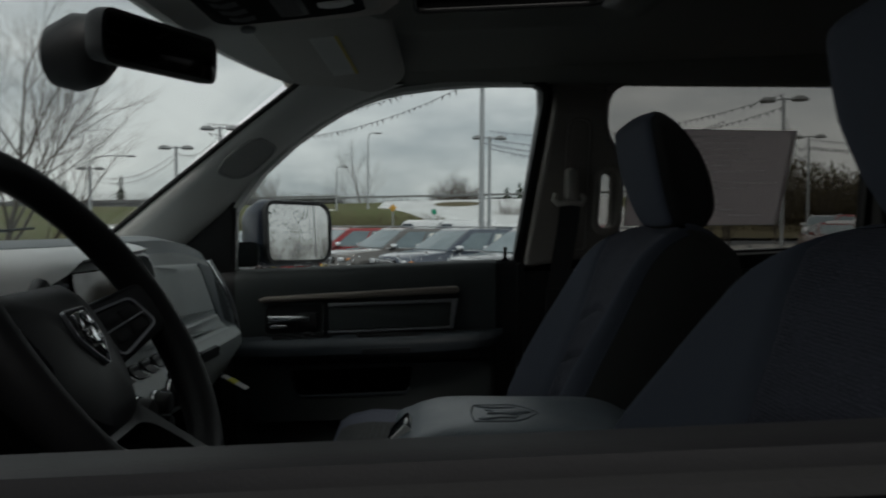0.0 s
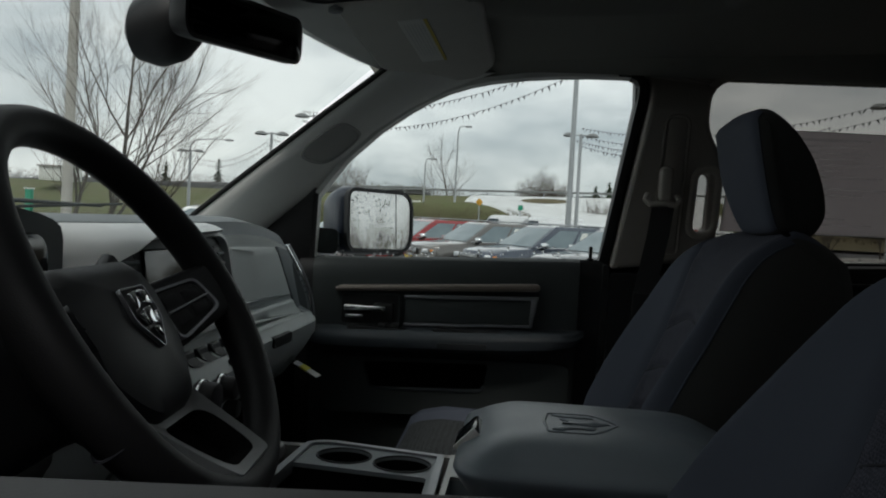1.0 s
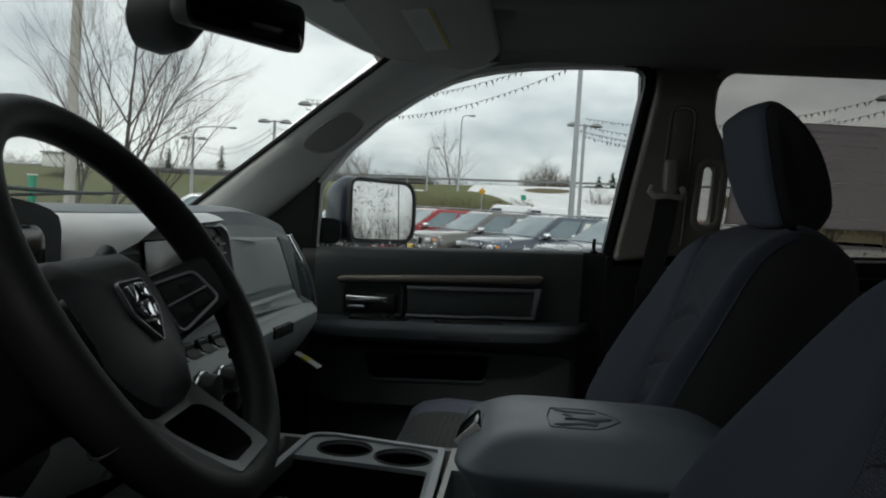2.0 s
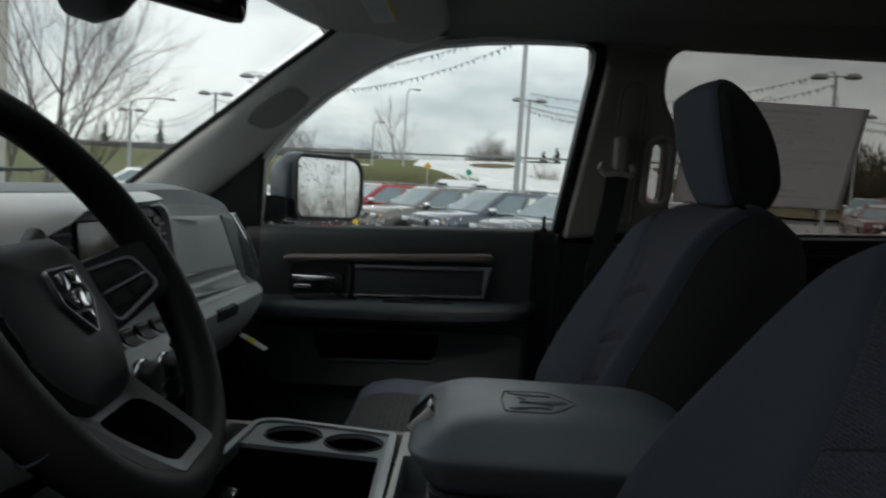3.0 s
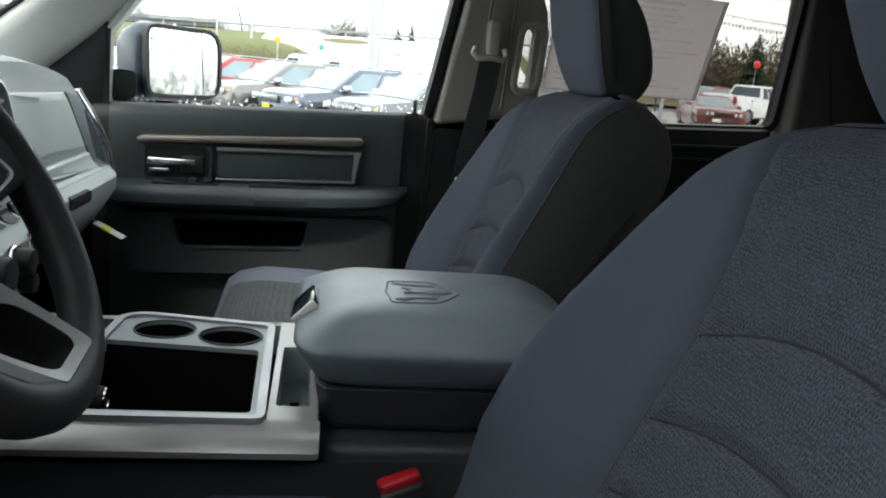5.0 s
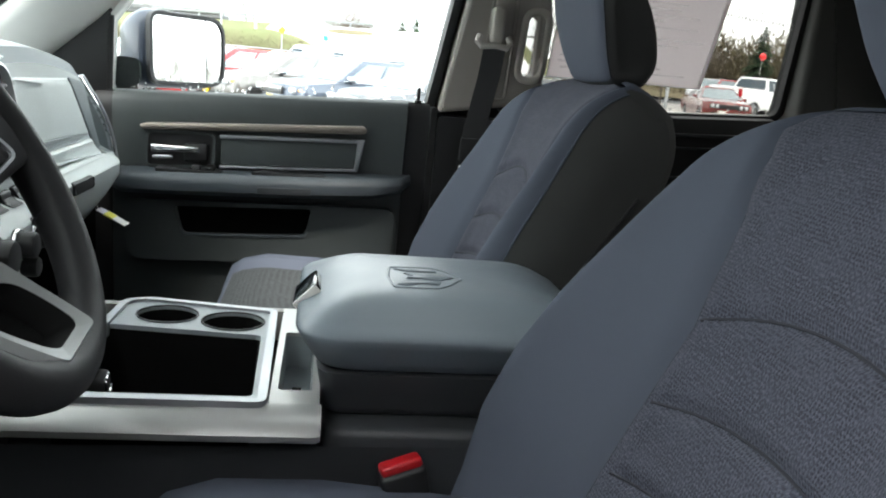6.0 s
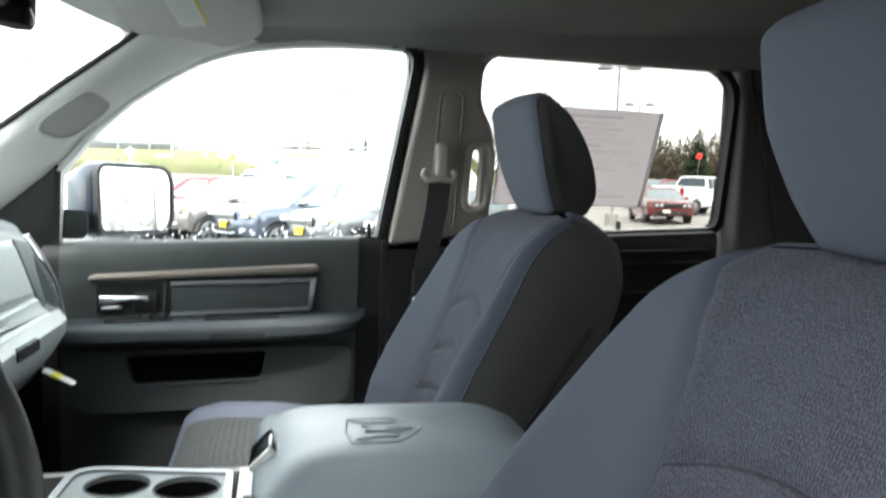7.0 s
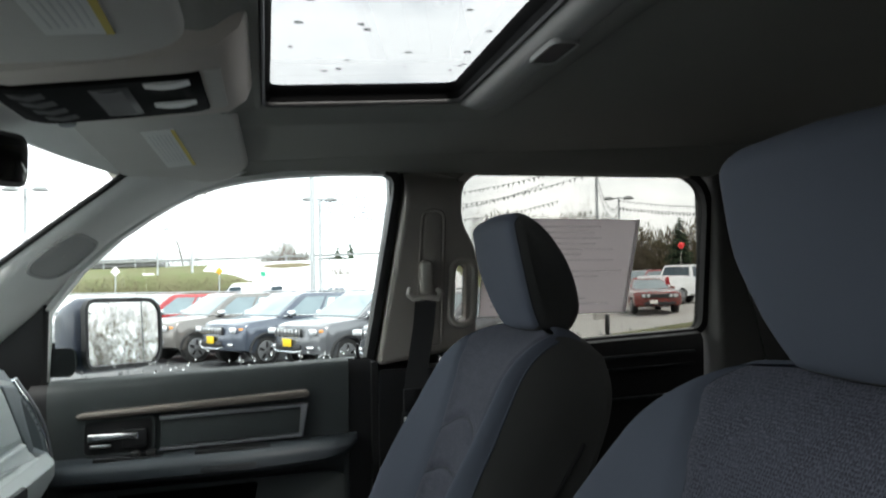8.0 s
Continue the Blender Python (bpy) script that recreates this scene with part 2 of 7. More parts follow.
M["conifer"] = mat("conifer_needles", (0.030, 0.045, 0.026), 0.95, vary=0.4, scale=3, spec=0.1)
M["bud"] = mat("spring_buds", (0.16, 0.17, 0.05), 0.95, vary=0.3, scale=3, spec=0.1)
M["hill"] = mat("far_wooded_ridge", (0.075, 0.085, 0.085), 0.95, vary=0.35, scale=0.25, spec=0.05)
M["wood_pole"] = mat("weathered_pole", (0.50, 0.475, 0.43), 0.85, vary=0.2, scale=5, bump=0.5, fine=60)
M["sign_y"] = mat("sign_yellow", (0.62, 0.32, 0.03), 0.5)
M["sign_g"] = mat("sign_green", (0.02, 0.28, 0.16), 0.5)
M["balloon"] = mat("red_balloon", (0.70, 0.03, 0.03), 0.3)
M["pennant"] = mat("faded_pennant", (0.14, 0.14, 0.15), 0.8, vary=0.5, scale=3)
M["paint_grey"] = mat("car_paint_graphite", (0.12, 0.125, 0.135), 0.22, metal=0.4, vary=0.05, coat=1.0)
M["paint_blue"] = mat("car_paint_navy", (0.070, 0.085, 0.115), 0.22, metal=0.4, vary=0.05, coat=1.0)
M["paint_tan"] = mat("car_paint_brown_grey", (0.16, 0.15, 0.14), 0.22, metal=0.4, vary=0.05, coat=1.0)
M["paint_red"] = mat("car_paint_dark_red", (0.28, 0.015, 0.018), 0.22, vary=0.05, coat=1.0)
M["paint_orange"] = mat("car_paint_orange_red", (0.15, 0.018, 0.012), 0.25, vary=0.05, coat=1.0)
M["paint_white"] = mat("car_paint_white", (0.78, 0.79, 0.80), 0.25, vary=0.03, coat=1.0)
M["paint_silver"] = mat("car_paint_silver", (0.45, 0.46, 0.47), 0.28, metal=0.5, vary=0.03, coat=1.0)
# Pale, part-metal panes: the sky's reflection is helped along by the base colour.
M["carglass"] = mat("car_window_sky_sheen", (0.22, 0.27, 0.29), 0.05, metal=0.28, vary=0.25, scale=3, wear=0.03)
M["darkglass"] = mat("car_window_dark", (0.05, 0.07, 0.085), 0.08, vary=0.25, wear=0.04)
M["headlight"] = mat("headlight_lens", (0.62, 0.64, 0.66), 0.12, vary=0.2, scale=30, metal=0.3)
M["amber"] = mat("amber_lens", (0.75, 0.25, 0.03), 0.25)
M["taillight"] = mat("tail_lens_red", (0.45, 0.01, 0.015), 0.2)
M["plate_y"] = mat("yellow_plate", (0.80, 0.55, 0.01), 0.5)
M["stripe"] = mat("black_stripe_vinyl", (0.012, 0.012, 0.013), 0.35)


# ---- mesh helpers ----
def V(*a):
    return Vector(a)


def part(name, bm, material, parent=None, label="", angle=38, flat=False):
    me = bpy.data.meshes.new(name)
    bmesh.ops.recalc_face_normals(bm, faces=bm.faces[:])
    for f in bm.faces:
        f.smooth = not flat
    bm.to_mesh(me)
    bm.free()
    if not flat:
        me.set_sharp_from_angle(angle=radians(angle))
    me.materials.append(material)
    ob = new(name, me)
    if parent is not None:
        ob.parent = parent
        if parent.type == "EMPTY":
            ob.matrix_parent_inverse = parent.matrix_basis.inverted()
    if label:
        ob["label"] = label
    return ob


def thing(name, at, label, category, group="", kind=""):
    e = new(name)
    e.empty_display_size = 0.05
    e.matrix_basis = Matrix.Translation(at)
    return tagged(e, label, category, group, kind)


def solid(name, bm, material, label, category, group="", kind="", angle=38):
    return tagged(part(name, bm, material, None, "", angle), label, category, group, kind)


def merge(*bms):
    out = bmesh.new()
    for b in bms:
        me = bpy.data.meshes.new("tmp")
        b.to_mesh(me)
        b.free()
        out.from_mesh(me)
        bpy.data.meshes.remove(me)
    return out


def box(c, s, r=0.0, seg=2, rot=None):
    bm = bmesh.new()
    bmesh.ops.create_cube(bm, size=1.0)
    bmesh.ops.scale(bm, vec=s, verts=bm.verts)
    if r:
        bmesh.ops.bevel(bm, geom=bm.edges[:], offset=min(r, 0.49 * min(s)), segments=seg, affect="EDGES", profile=0.5)
    m = Matrix.Translation(c)
    if rot is not None:
        m = m @ Euler([radians(a) for a in rot]).to_matrix().to_4x4()
    bmesh.ops.transform(bm, matrix=m, verts=bm.verts)
    return bm


def rounded(pts, r, n=5):
    """Fillet the corners of a closed 2D outline."""
    out, k = [], len(pts)
    for i in range(k):
        p, a, b = Vector(pts[i]), Vector(pts[i - 1]), Vector(pts[(i + 1) % k])
        ri = r[i] if isinstance(r, (list, tuple)) else r
        u, v = (a - p), (b - p)
        d = min(ri, u.length * 0.48, v.length * 0.48)
        if d < 1e-5:
            out.append(p)
            continue
        s, e = p + u.normalized() * d, p + v.normalized() * d
        for j in range(n + 1):
            t = j / n
            out.append(s * (1 - t) ** 2 + p * 2 * t * (1 - t) + e * t * t)
    return [tuple(q) for q in out]


def offset(pts, d):
    k, out = len(pts), []
    area = sum(pts[i][0] * pts[(i + 1) % k][1] - pts[(i + 1) % k][0] * pts[i][1] for i in range(k))
    s = 1 if area > 0 else -1
    for i in range(k):
        a, p, b = Vector(pts[i - 1]), Vector(pts[i]), Vector(pts[(i + 1) % k])
        n1 = Vector(((p - a).y, -(p - a).x)).normalized() * s
        n2 = Vector(((b - p).y, -(b - p).x)).normalized() * s
        n = (n1 + n2)
        n = n.normalized() if n.length > 1e-6 else n1
        out.append(tuple(p + n * d / max(0.5, n.dot(n1))))
    return out


def loft(rings, closed=True, caps=True):
    bm = bmesh.new()
    vs = [[bm.verts.new(p) for p in ring] for ring in rings]
    k = len(rings[0])
    for i in range(len(rings) - 1):
        for j in range(k if closed else k - 1):
            q = (j + 1) % k
            bm.faces.new((vs[i][j], vs[i][q], vs[i + 1][q], vs[i + 1][j]))
    if caps and closed:
        bm.faces.new(vs[0])
        bm.faces.new(vs[-1])
    return bm


AX = {"x": lambda p, q, d: (d, p, q), "y": lambda p, q, d: (p, d, q), "z": lambda p, q, d: (p, q, d)}


def prism(pts, axis, a, b, r=0.0, seg=2):
    """An outline pushed from a to b along an axis, with its rims rounded by r."""
    f = AX[axis]
    if not r:
        return loft([[f(p, q, a) for p, q in pts], [f(p, q, b) for p, q in pts]])
    sgn = 1 if b > a else -1
    low = [[f(p, q, a + sgn * r * (1 - math.cos(i / seg * math.pi / 2))) for p, q in offset(pts, -r * (1 - math.sin(i / seg * math.pi / 2)))] for i in range(seg + 1)]
    high = [[f(p, q, b - sgn * r * (1 - math.cos(i / seg * math.pi / 2))) for p, q in offset(pts, -r * (1 - math.sin(i / seg * math.pi / 2)))] for i in range(seg, -1, -1)]
    return loft(low + high)


def ring_plate(outer, inner, axis, a, b):
    """A flat ring between two outlines with equal counts, from a to b."""
    f = AX[axis]
    rings = [[f(p, q, a) for p, q in outer], [f(p, q, a) for p, q in inner], [f(p, q, b) for p, q in inner], [f(p, q, b) for p, q in outer]]
    rings.append(rings[0])
    bm = loft(rings, True, False)
    bmesh.ops.remove_doubles(bm, verts=bm.verts, dist=1e-6)
    return bm


def tube(pts, r, n=8, closed=False, caps=True):
    pts = [Vector(p) for p in pts]
    k = len(pts)
    rings, up = [], None
    for i in range(k):
        a = pts[i - 1] if (i or closed) else pts[0]
        b = pts[(i + 1) % k] if (i < k - 1 or closed) else pts[-1]
        t = (b - a).normalized()
        if up is None:
            up = t.orthogonal().normalized()
        up = (up - t * up.dot(t)).normalized()
        s = t.cross(up)
        ri = r[i] if isinstance(r, (list, tuple)) else r
        rings.append([pts[i] + (up * math.cos(6.28318 * j / n) + s * math.sin(6.28318 * j / n)) * ri for j in range(n)])
    if closed:
        rings.append(rings[0])
    bm = loft(rings, True, caps and not closed)
    if closed:
        bmesh.ops.remove_doubles(bm, verts=bm.verts, dist=1e-6)
    return bm


def disc(c, r, h, axis="z", n=24, bev=0.0):
    pts = [(math.cos(6.28318 * i / n) * r, math.sin(6.28318 * i / n) * r) for i in range(n)]
    bm = prism(pts, axis, -h / 2, h / 2, bev)
    bmesh.ops.translate(bm, vec=c, verts=bm.verts)
    return bm


def moved(bm, m):
    bmesh.ops.transform(bm, matrix=m, verts=bm.verts)
    return bm


def mirrored(bm):
    bmesh.ops.scale(bm, vec=(1, -1, 1), verts=bm.verts)
    return bm


def side(bm, s):
    return bm if s > 0 else mirrored(bm)


def lerp(a, b, t):
    return a + (b - a) * t


# ---- the cab shell ----
def belt_y(z):
    """How far out the side glass stands at a height."""
    return lerp(0.855, 0.800, (z - 1.60) / 0.43)


def lean(bm):
    for v in bm.verts:
        v.co.y += belt_y(v.co.z)
    return bm


def roof_z(x, y=0.0):
    a = abs(y)
    return 2.074 + 0.052 * x - 0.018 * max(0.0, (a - 0.3) / 0.5) ** 2 - 0.16 * max(0.0, -0.10 - x) ** 1.6 - 0.10 * max(0.0, a - 0.74)


FRONT_WIN = [(-0.507, 1.597), (0.168, 1.628), (0.224, 1.970), (0.229, 2.004), (0.228, 2.022), (0.221, 2.034), (0.208, 2.040), (0.180, 2.041), (0.12, 2.0405), (0.057, 2.038), (-0.02, 2.032), (-0.101, 2.021), (-0.150, 2.010), (-0.196, 1.995), (-0.24, 1.974), (-0.285, 1.947), (-0.355, 1.898), (-0.430, 1.830), (-0.499, 1.740)]
REAR_WIN = rounded([(0.344, 1.632), (1.006, 1.668), (1.008, 2.050), (0.372, 2.052)], [0.02, 0.03, 0.10, 0.10], 7)

cab_floor = solid("floor", box((0.15, 0, 0.93), (2.4, 1.72, 0.06), 0.01), M["carpet"], "black carpeted cab floor", "floor", kind="structure")
firewall = solid("wall_front", box((-0.96, 0, 1.26), (0.05, 1.70, 0.62), 0.01), M["carpet"], "black firewall lining under the dashboard", "wall", kind="structure")

# ceiling: one moulded headliner with the sunroof opening through it
SUN_X, SUN_Y = (-0.060, 0.264), (-0.300, 0.300)
gx = sorted([-0.36, -0.33, -0.26, -0.18, -0.10, SUN_X[0], 0.02, 0.12, 0.22, SUN_X[1], 0.36, 0.50, 0.66, 0.82, 0.98, 1.12, 1.24, 1.30])
gy = sorted([-0.86, -0.83, -0.79, -0.72, -0.6, -0.45, SUN_Y[0], -0.15, 0.0, 0.15, SUN_Y[1], 0.45, 0.6, 0.72, 0.79, 0.83, 0.86])
bm = bmesh.new()
gv = {(i, j): bm.verts.new((x, y, roof_z(x, y))) for i, x in enumerate(gx) for j, y in enumerate(gy)}
for i in range(len(gx) - 1):
    for j in range(len(gy) - 1):
        if gx[i] >= SUN_X[0] - 1e-6 and gx[i + 1] <= SUN_X[1] + 1e-6 and gy[j] >= SUN_Y[0] - 1e-6 and gy[j + 1] <= SUN_Y[1] + 1e-6:
            continue
        bm.faces.new((gv[i, j], gv[i + 1, j], gv[i + 1, j + 1], gv[i, j + 1]))
ret = bmesh.ops.extrude_face_region(bm, geom=bm.faces[:])
bmesh.ops.translate(bm, vec=(0, 0, 0.030), verts=[g for g in ret["geom"] if isinstance(g, bmesh.types.BMVert)])
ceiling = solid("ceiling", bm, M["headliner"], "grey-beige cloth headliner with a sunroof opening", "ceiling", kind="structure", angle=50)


def roof_rect(inset, dz, r, n=5):
    pts = rounded([(SUN_X[0] + inset, SUN_Y[0] + inset), (SUN_X[1] - inset, SUN_Y[0] + inset), (SUN_X[1] - inset, SUN_Y[1] - inset), (SUN_X[0] + inset, SUN_Y[1] - inset)], r, n)
    return [(x, y, roof_z(x) + dz) for x, y in pts]


sunroof = thing("sunroof", (0.11, 0, 2.09), "closed glass sunroof with a black frame and rain drops", "sunroof")
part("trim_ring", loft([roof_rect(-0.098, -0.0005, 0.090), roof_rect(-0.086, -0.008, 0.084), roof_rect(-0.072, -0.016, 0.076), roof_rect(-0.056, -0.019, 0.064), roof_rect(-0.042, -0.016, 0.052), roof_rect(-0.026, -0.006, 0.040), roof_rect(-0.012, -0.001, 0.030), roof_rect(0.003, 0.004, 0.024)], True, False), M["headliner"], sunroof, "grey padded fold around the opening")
part("lip", loft([roof_rect(0.001, 0.003, 0.024), roof_rect(0.003, 0.001, 0.024), roof_rect(0.006, 0.002, 0.022), roof_rect(0.007, 0.006, 0.022), roof_rect(0.005, 0.010, 0.022)], True, False), M["strip_dk"], sunroof, "thin charcoal lip")
part("frame", loft([roof_rect(0.006, 0.006, 0.022), roof_rect(0.007, 0.020, 0.022), roof_rect(0.013, 0.026, 0.02), roof_rect(0.015, 0.034, 0.02), roof_rect(-0.06, 0.035, 0.02)], True, False), M["well"], sunroof)
rings = []
for k in range(17):
    y = lerp(-0.315, 0.315, k / 16)
    e = 1 - abs(y / 0.315) ** 10
    z0 = roof_z(0.285, y)
    rings.append([(0.262, y, z0 + 0.006), (0.264, y, z0 - 0.006 * e), (0.270, y, z0 - 0.014 * e), (0.282, y, z0 - 0.019 * e), (0.298, y, z0 - 0.019 * e), (0.309, y, z0 - 0.013 * e), (0.314, y, z0 - 0.002 * e), (0.314, y, z0 + 0.006)])
ledge = part("shade_ledge", loft(rings), M["ledge"], sunroof, "grey moulded ledge of the sliding shade")
slot_o = rounded([(0.274, -0.118), (0.304, -0.118), (0.304, -0.026), (0.274, -0.026)], 0.013, 5)
part("pull_slot", moved(ring_plate(offset(slot_o, 0.003), slot_o, "z", -0.004, 0.003), Matrix.Translation((0, 0, roof_z(0.285) - 0.019))), M["ledge"], ledge)
part("slot_floor", moved(prism(slot_o, "z", -0.0012, 0.003), Matrix.Translation((0, 0, roof_z(0.285) - 0.019))), M["strip_dk"], ledge, "dark finger slot")
pane = part("pane", loft([roof_rect(-0.05, 0.036, 0.03), roof_rect(-0.05, 0.040, 0.03)]), M["glass_roof"], sunroof)
pane.visible_shadow = False
rng = random.Random(5)
for i in range(26):
    x, y = rng.uniform(-0.02, 0.25), rng.uniform(-0.22, 0.26)
    r = rng.uniform(0.0016, 0.0045)
    d = bmesh.new()
    bmesh.ops.create_icosphere(d, subdivisions=2, radius=r)
    bmesh.ops.scale(d, vec=(1.5, 1.0, 0.45), verts=d.verts)
    bmesh.ops.translate(d, vec=(x, y, roof_z(x) + 0.0405), verts=d.verts)
    part("rain_drop", d, M["drop"], sunroof).visible_shadow = False

# outer roof skin with the same opening
o = [(-0.40, -0.80), (1.36, -0.80), (1.36, 0.80), (-0.40, 0.80)]
i4 = [(SUN_X[0] - 0.14, SUN_Y[0] - 0.22), (SUN_X[1] + 0.16, SUN_Y[0] - 0.22), (SUN_X[1] + 0.16, SUN_Y[1] + 0.22), (SUN_X[0] - 0.14, SUN_Y[1] + 0.22)]
bm = ring_plate(o, i4, "z", 0.125, 0.145)
for v in bm.verts:
    v.co.z += 2.015 + 0.05 * v.co.x
solid("roof", bm, M["body_blue"], "dark blue painted steel cab roof", "roof", kind="structure")

# back wall with its window
bm = ring_plate(rounded([(-0.86, 0.96), (0.86, 0.96), (0.84, 2.14), (-0.84, 2.14)], 0.02, 4), rounded([(-0.60, 1.66), (0.60, 1.66), (0.56, 2.00), (-0.56, 2.00)], 0.02, 4), "x", 1.30, 1.35)
solid("wall_back", bm, M["carpet"], "dark cab back wall with a wide window", "wall", kind="structure")
bg = solid("window_back", prism([(-0.61, 1.65), (0.61, 1.65), (0.57, 2.01), (-0.57, 2.01)], "x", 1.322, 1.326), M["glass_tint"], "tinted glass back window of the cab", "window", kind="structure")
bg.visible_shadow = False

# windscreen
ws_rings = []
for t in (0.0, 0.25, 0.5, 0.75, 1.0):
    ring = []
    for k in range(13):
        u = k / 6 - 1
        w = lerp(0.635, 0.80, t)
        ring.append((lerp(-0.335, -0.90, t) - 0.085 * (1 - u * u), u * w, lerp(2.018, 1.590, t)))
    ws_rings.append(ring)
bm = loft(ws_rings, False, False)
ret = bmesh.ops.extrude_face_region(bm, geom=bm.faces[:])
bmesh.ops.translate(bm, vec=(-0.003, 0, 0.004), verts=[g for g in ret["geom"] if isinstance(g, bmesh.types.BMVert)])
wsg = solid("windscreen", bm, M["glass"], "clear laminated glass windscreen", "windscreen", kind="structure")
wsg.visible_shadow = False
# header strip above the windscreen
hr = []
for k in range(13):
    u = k / 6 - 1
    x = -0.335 - 0.085 * (1 - u * u)
    y = u * 0.64
    zc = 2.012
    hr.append([(x - 0.03, y, zc + 0.01), (x + 0.012, y, zc - 0.004), (x + 0.045, y * 1.02, zc + 0.008), (-0.27, y * 1.05, roof_z(-0.27, y) - 0.003), (-0.27, y * 1.05, roof_z(-0.27, y) + 0.03), (x - 0.03, y, zc + 0.05)])
solid("windscreen_header", loft(hr), M["pillar"], "pale grey trim above the windscreen", "trim", kind="structure")

# A pillars
PIL_A = [((-0.300, 0.620, 2.018), (-0.080, 0.800, 2.045)), ((-0.345, 0.630, 1.985), (-0.196, 0.808, 2.002)), ((-0.441, 0.660, 1.920), (-0.285, 0.814, 1.954)), ((-0.550, 0.700, 1.844), (-0.358, 0.820, 1.904)),
         ((-0.660, 0.722, 1.762), (-0.433, 0.828, 1.836)), ((-0.768, 0.745, 1.679), (-0.508, 0.836, 1.752)), ((-0.860, 0.770, 1.600), (-0.630, 0.838, 1.650))]


def pillar_point(t, w, lift=0.0):
    f = t * (len(PIL_A) - 1)
    i = min(int(f), len(PIL_A) - 2)
    a = Vector(PIL_A[i][0]).lerp(Vector(PIL_A[i + 1][0]), f - i)
    b = Vector(PIL_A[i][1]).lerp(Vector(PIL_A[i + 1][1]), f - i)
    p = a.lerp(b, w)
    n = Vector((0.25, -0.86, -0.42)).normalized()
    return p + n * (0.030 * (1 - (2 * w - 1) ** 4) + lift)


def pillar_a(s):
    rings = []
    for k in range(19):
        t = k / 18
        front = [pillar_point(t, w) for w in (0, 0.03, 0.1, 0.25, 0.5, 0.75, 0.9, 0.97, 1)]
        back = [pillar_point(t, 1) + V(-0.01, 0.03, 0.01), pillar_point(t, 0) + V(0.010, 0.030, 0.004)]
        rings.append(front + back)
    root = thing("a_pillar", (-0.5, 0.75 * s, 1.8), "pale grey moulded windscreen pillar trim", "pillar", kind="structure")
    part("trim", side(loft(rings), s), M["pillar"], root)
    def pw(v):
        return math.copysign(abs(v) ** 0.68, v)
    sp = [[pillar_point(0.505 + (0.096 * pw(math.cos(6.28318 * k / 36)) + 0.070 * pw(math.sin(6.28318 * k / 36))) * q, 0.52 + 0.32 * pw(math.sin(6.28318 * k / 36)) * q, l) for k in range(36)] for q, l in ((1.0, 0.0), (0.97, 0.005), (0.90, 0.006), (0.86, 0.002), (0.5, 0.003), (0.02, 0.003))]
    part("speaker_grille", side(loft(sp, True, False), s), M["speaker"], root, "grey oval loudspeaker grille")
    edge = [pillar_point(k / 18, 0) + V(-0.006, 0.0, -0.003) for k in range(19)]
    part("seal", side(tube(edge, 0.006, 8), s), M["rubber"], root)


pillar_a(1)
pillar_a(-1)


def plate_xz(outline, hole, y0, y1):
    """An upright plate with one opening."""
    bm = bmesh.new()
    edges = []
    for loop in (outline, hole):
        vs = [bm.verts.new((x, y0, z)) for x, z in loop]
        edges += [bm.edges.new((vs[i], vs[(i + 1) % len(vs)])) for i in range(len(vs))]
    bmesh.ops.triangle_fill(bm, use_beauty=True, use_dissolve=False, edges=edges)
    ret = bmesh.ops.extrude_face_region(bm, geom=bm.faces[:])
    bmesh.ops.translate(bm, vec=(0, y1 - y0, 0), verts=[g for g in ret["geom"] if isinstance(g, bmesh.types.BMVert)])
    return bm


def pillar_b(s):
    root = thing("b_pillar", (0.28, 0.78 * s, 1.2), "beige pillar trim with an oval grab opening", "pillar", kind="structure")
    outl = rounded([(0.190, 1.612), (0.412, 1.650), (0.412, 1.868), (0.372, 1.935), (0.380, 2.010), (0.428, 2.052), (0.436, 2.078), (0.234, 2.078), (0.256, 2.036), (0.250, 1.990)], [0.01, 0.02, 0.05, 0.045, 0.06, 0.03, 0.004, 0.002, 0.03, 0.03], 6)
    hole = rounded([(0.355, 1.702), (0.399, 1.706), (0.401, 1.840), (0.359, 1.838)], 0.0215, 6)
    def recede(bm):
        for v in bm.verts:
            if v.co.y < 0.01:
                v.co.y = lerp(v.co.y, 0.015, min(1.0, max(0.0, (v.co.z - 1.965) / 0.08)) ** 1.5)
        return side(lean(bm), s)
    inn = offset(outl, -0.012)
    edge = tube([(x, -0.048, z) for x, z in inn], 0.012, 10, True)
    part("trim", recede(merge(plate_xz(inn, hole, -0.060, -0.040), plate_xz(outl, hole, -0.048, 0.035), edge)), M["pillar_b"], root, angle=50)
    part("grab_rim", recede(merge(tube([(x, -0.058, z) for x, z in offset(hole, 0.005)], 0.0085, 10, True), ring_plate(offset(hole, 0.004), offset(hole, -0.001), "y", -0.058, 0.034))), M["anchor"], root, "pale rim of the grab opening")
    part("lower_trim", side(prism(rounded([(0.185, 0.96), (0.42, 0.96), (0.40, 1.30), (0.352, 1.606), (0.188, 1.606)], 0.01, 3), "y", 0.785, 0.885), s), M["black"], root, "black lower pillar trim", flat=True)
    # upright recess behind the belt anchor: a raised arched border round a flat slide
    arch = rounded([(0.272, 1.650), (0.330, 1.655), (0.334, 1.955), (0.284, 1.955)], [0.01, 0.01, 0.026, 0.026], 6)
    part("guide_border", recede(tube([(x, -0.061, z) for x, z in arch], 0.0035, 8, True)), M["pillar_b"], root)
    part("belt_guide", recede(prism(offset(arch, -0.005), "y", -0.0630, -0.055, 0.002, 2)), M["pillar_b"], root)
    return root


pillar_b(1)
pillar_b(-1)


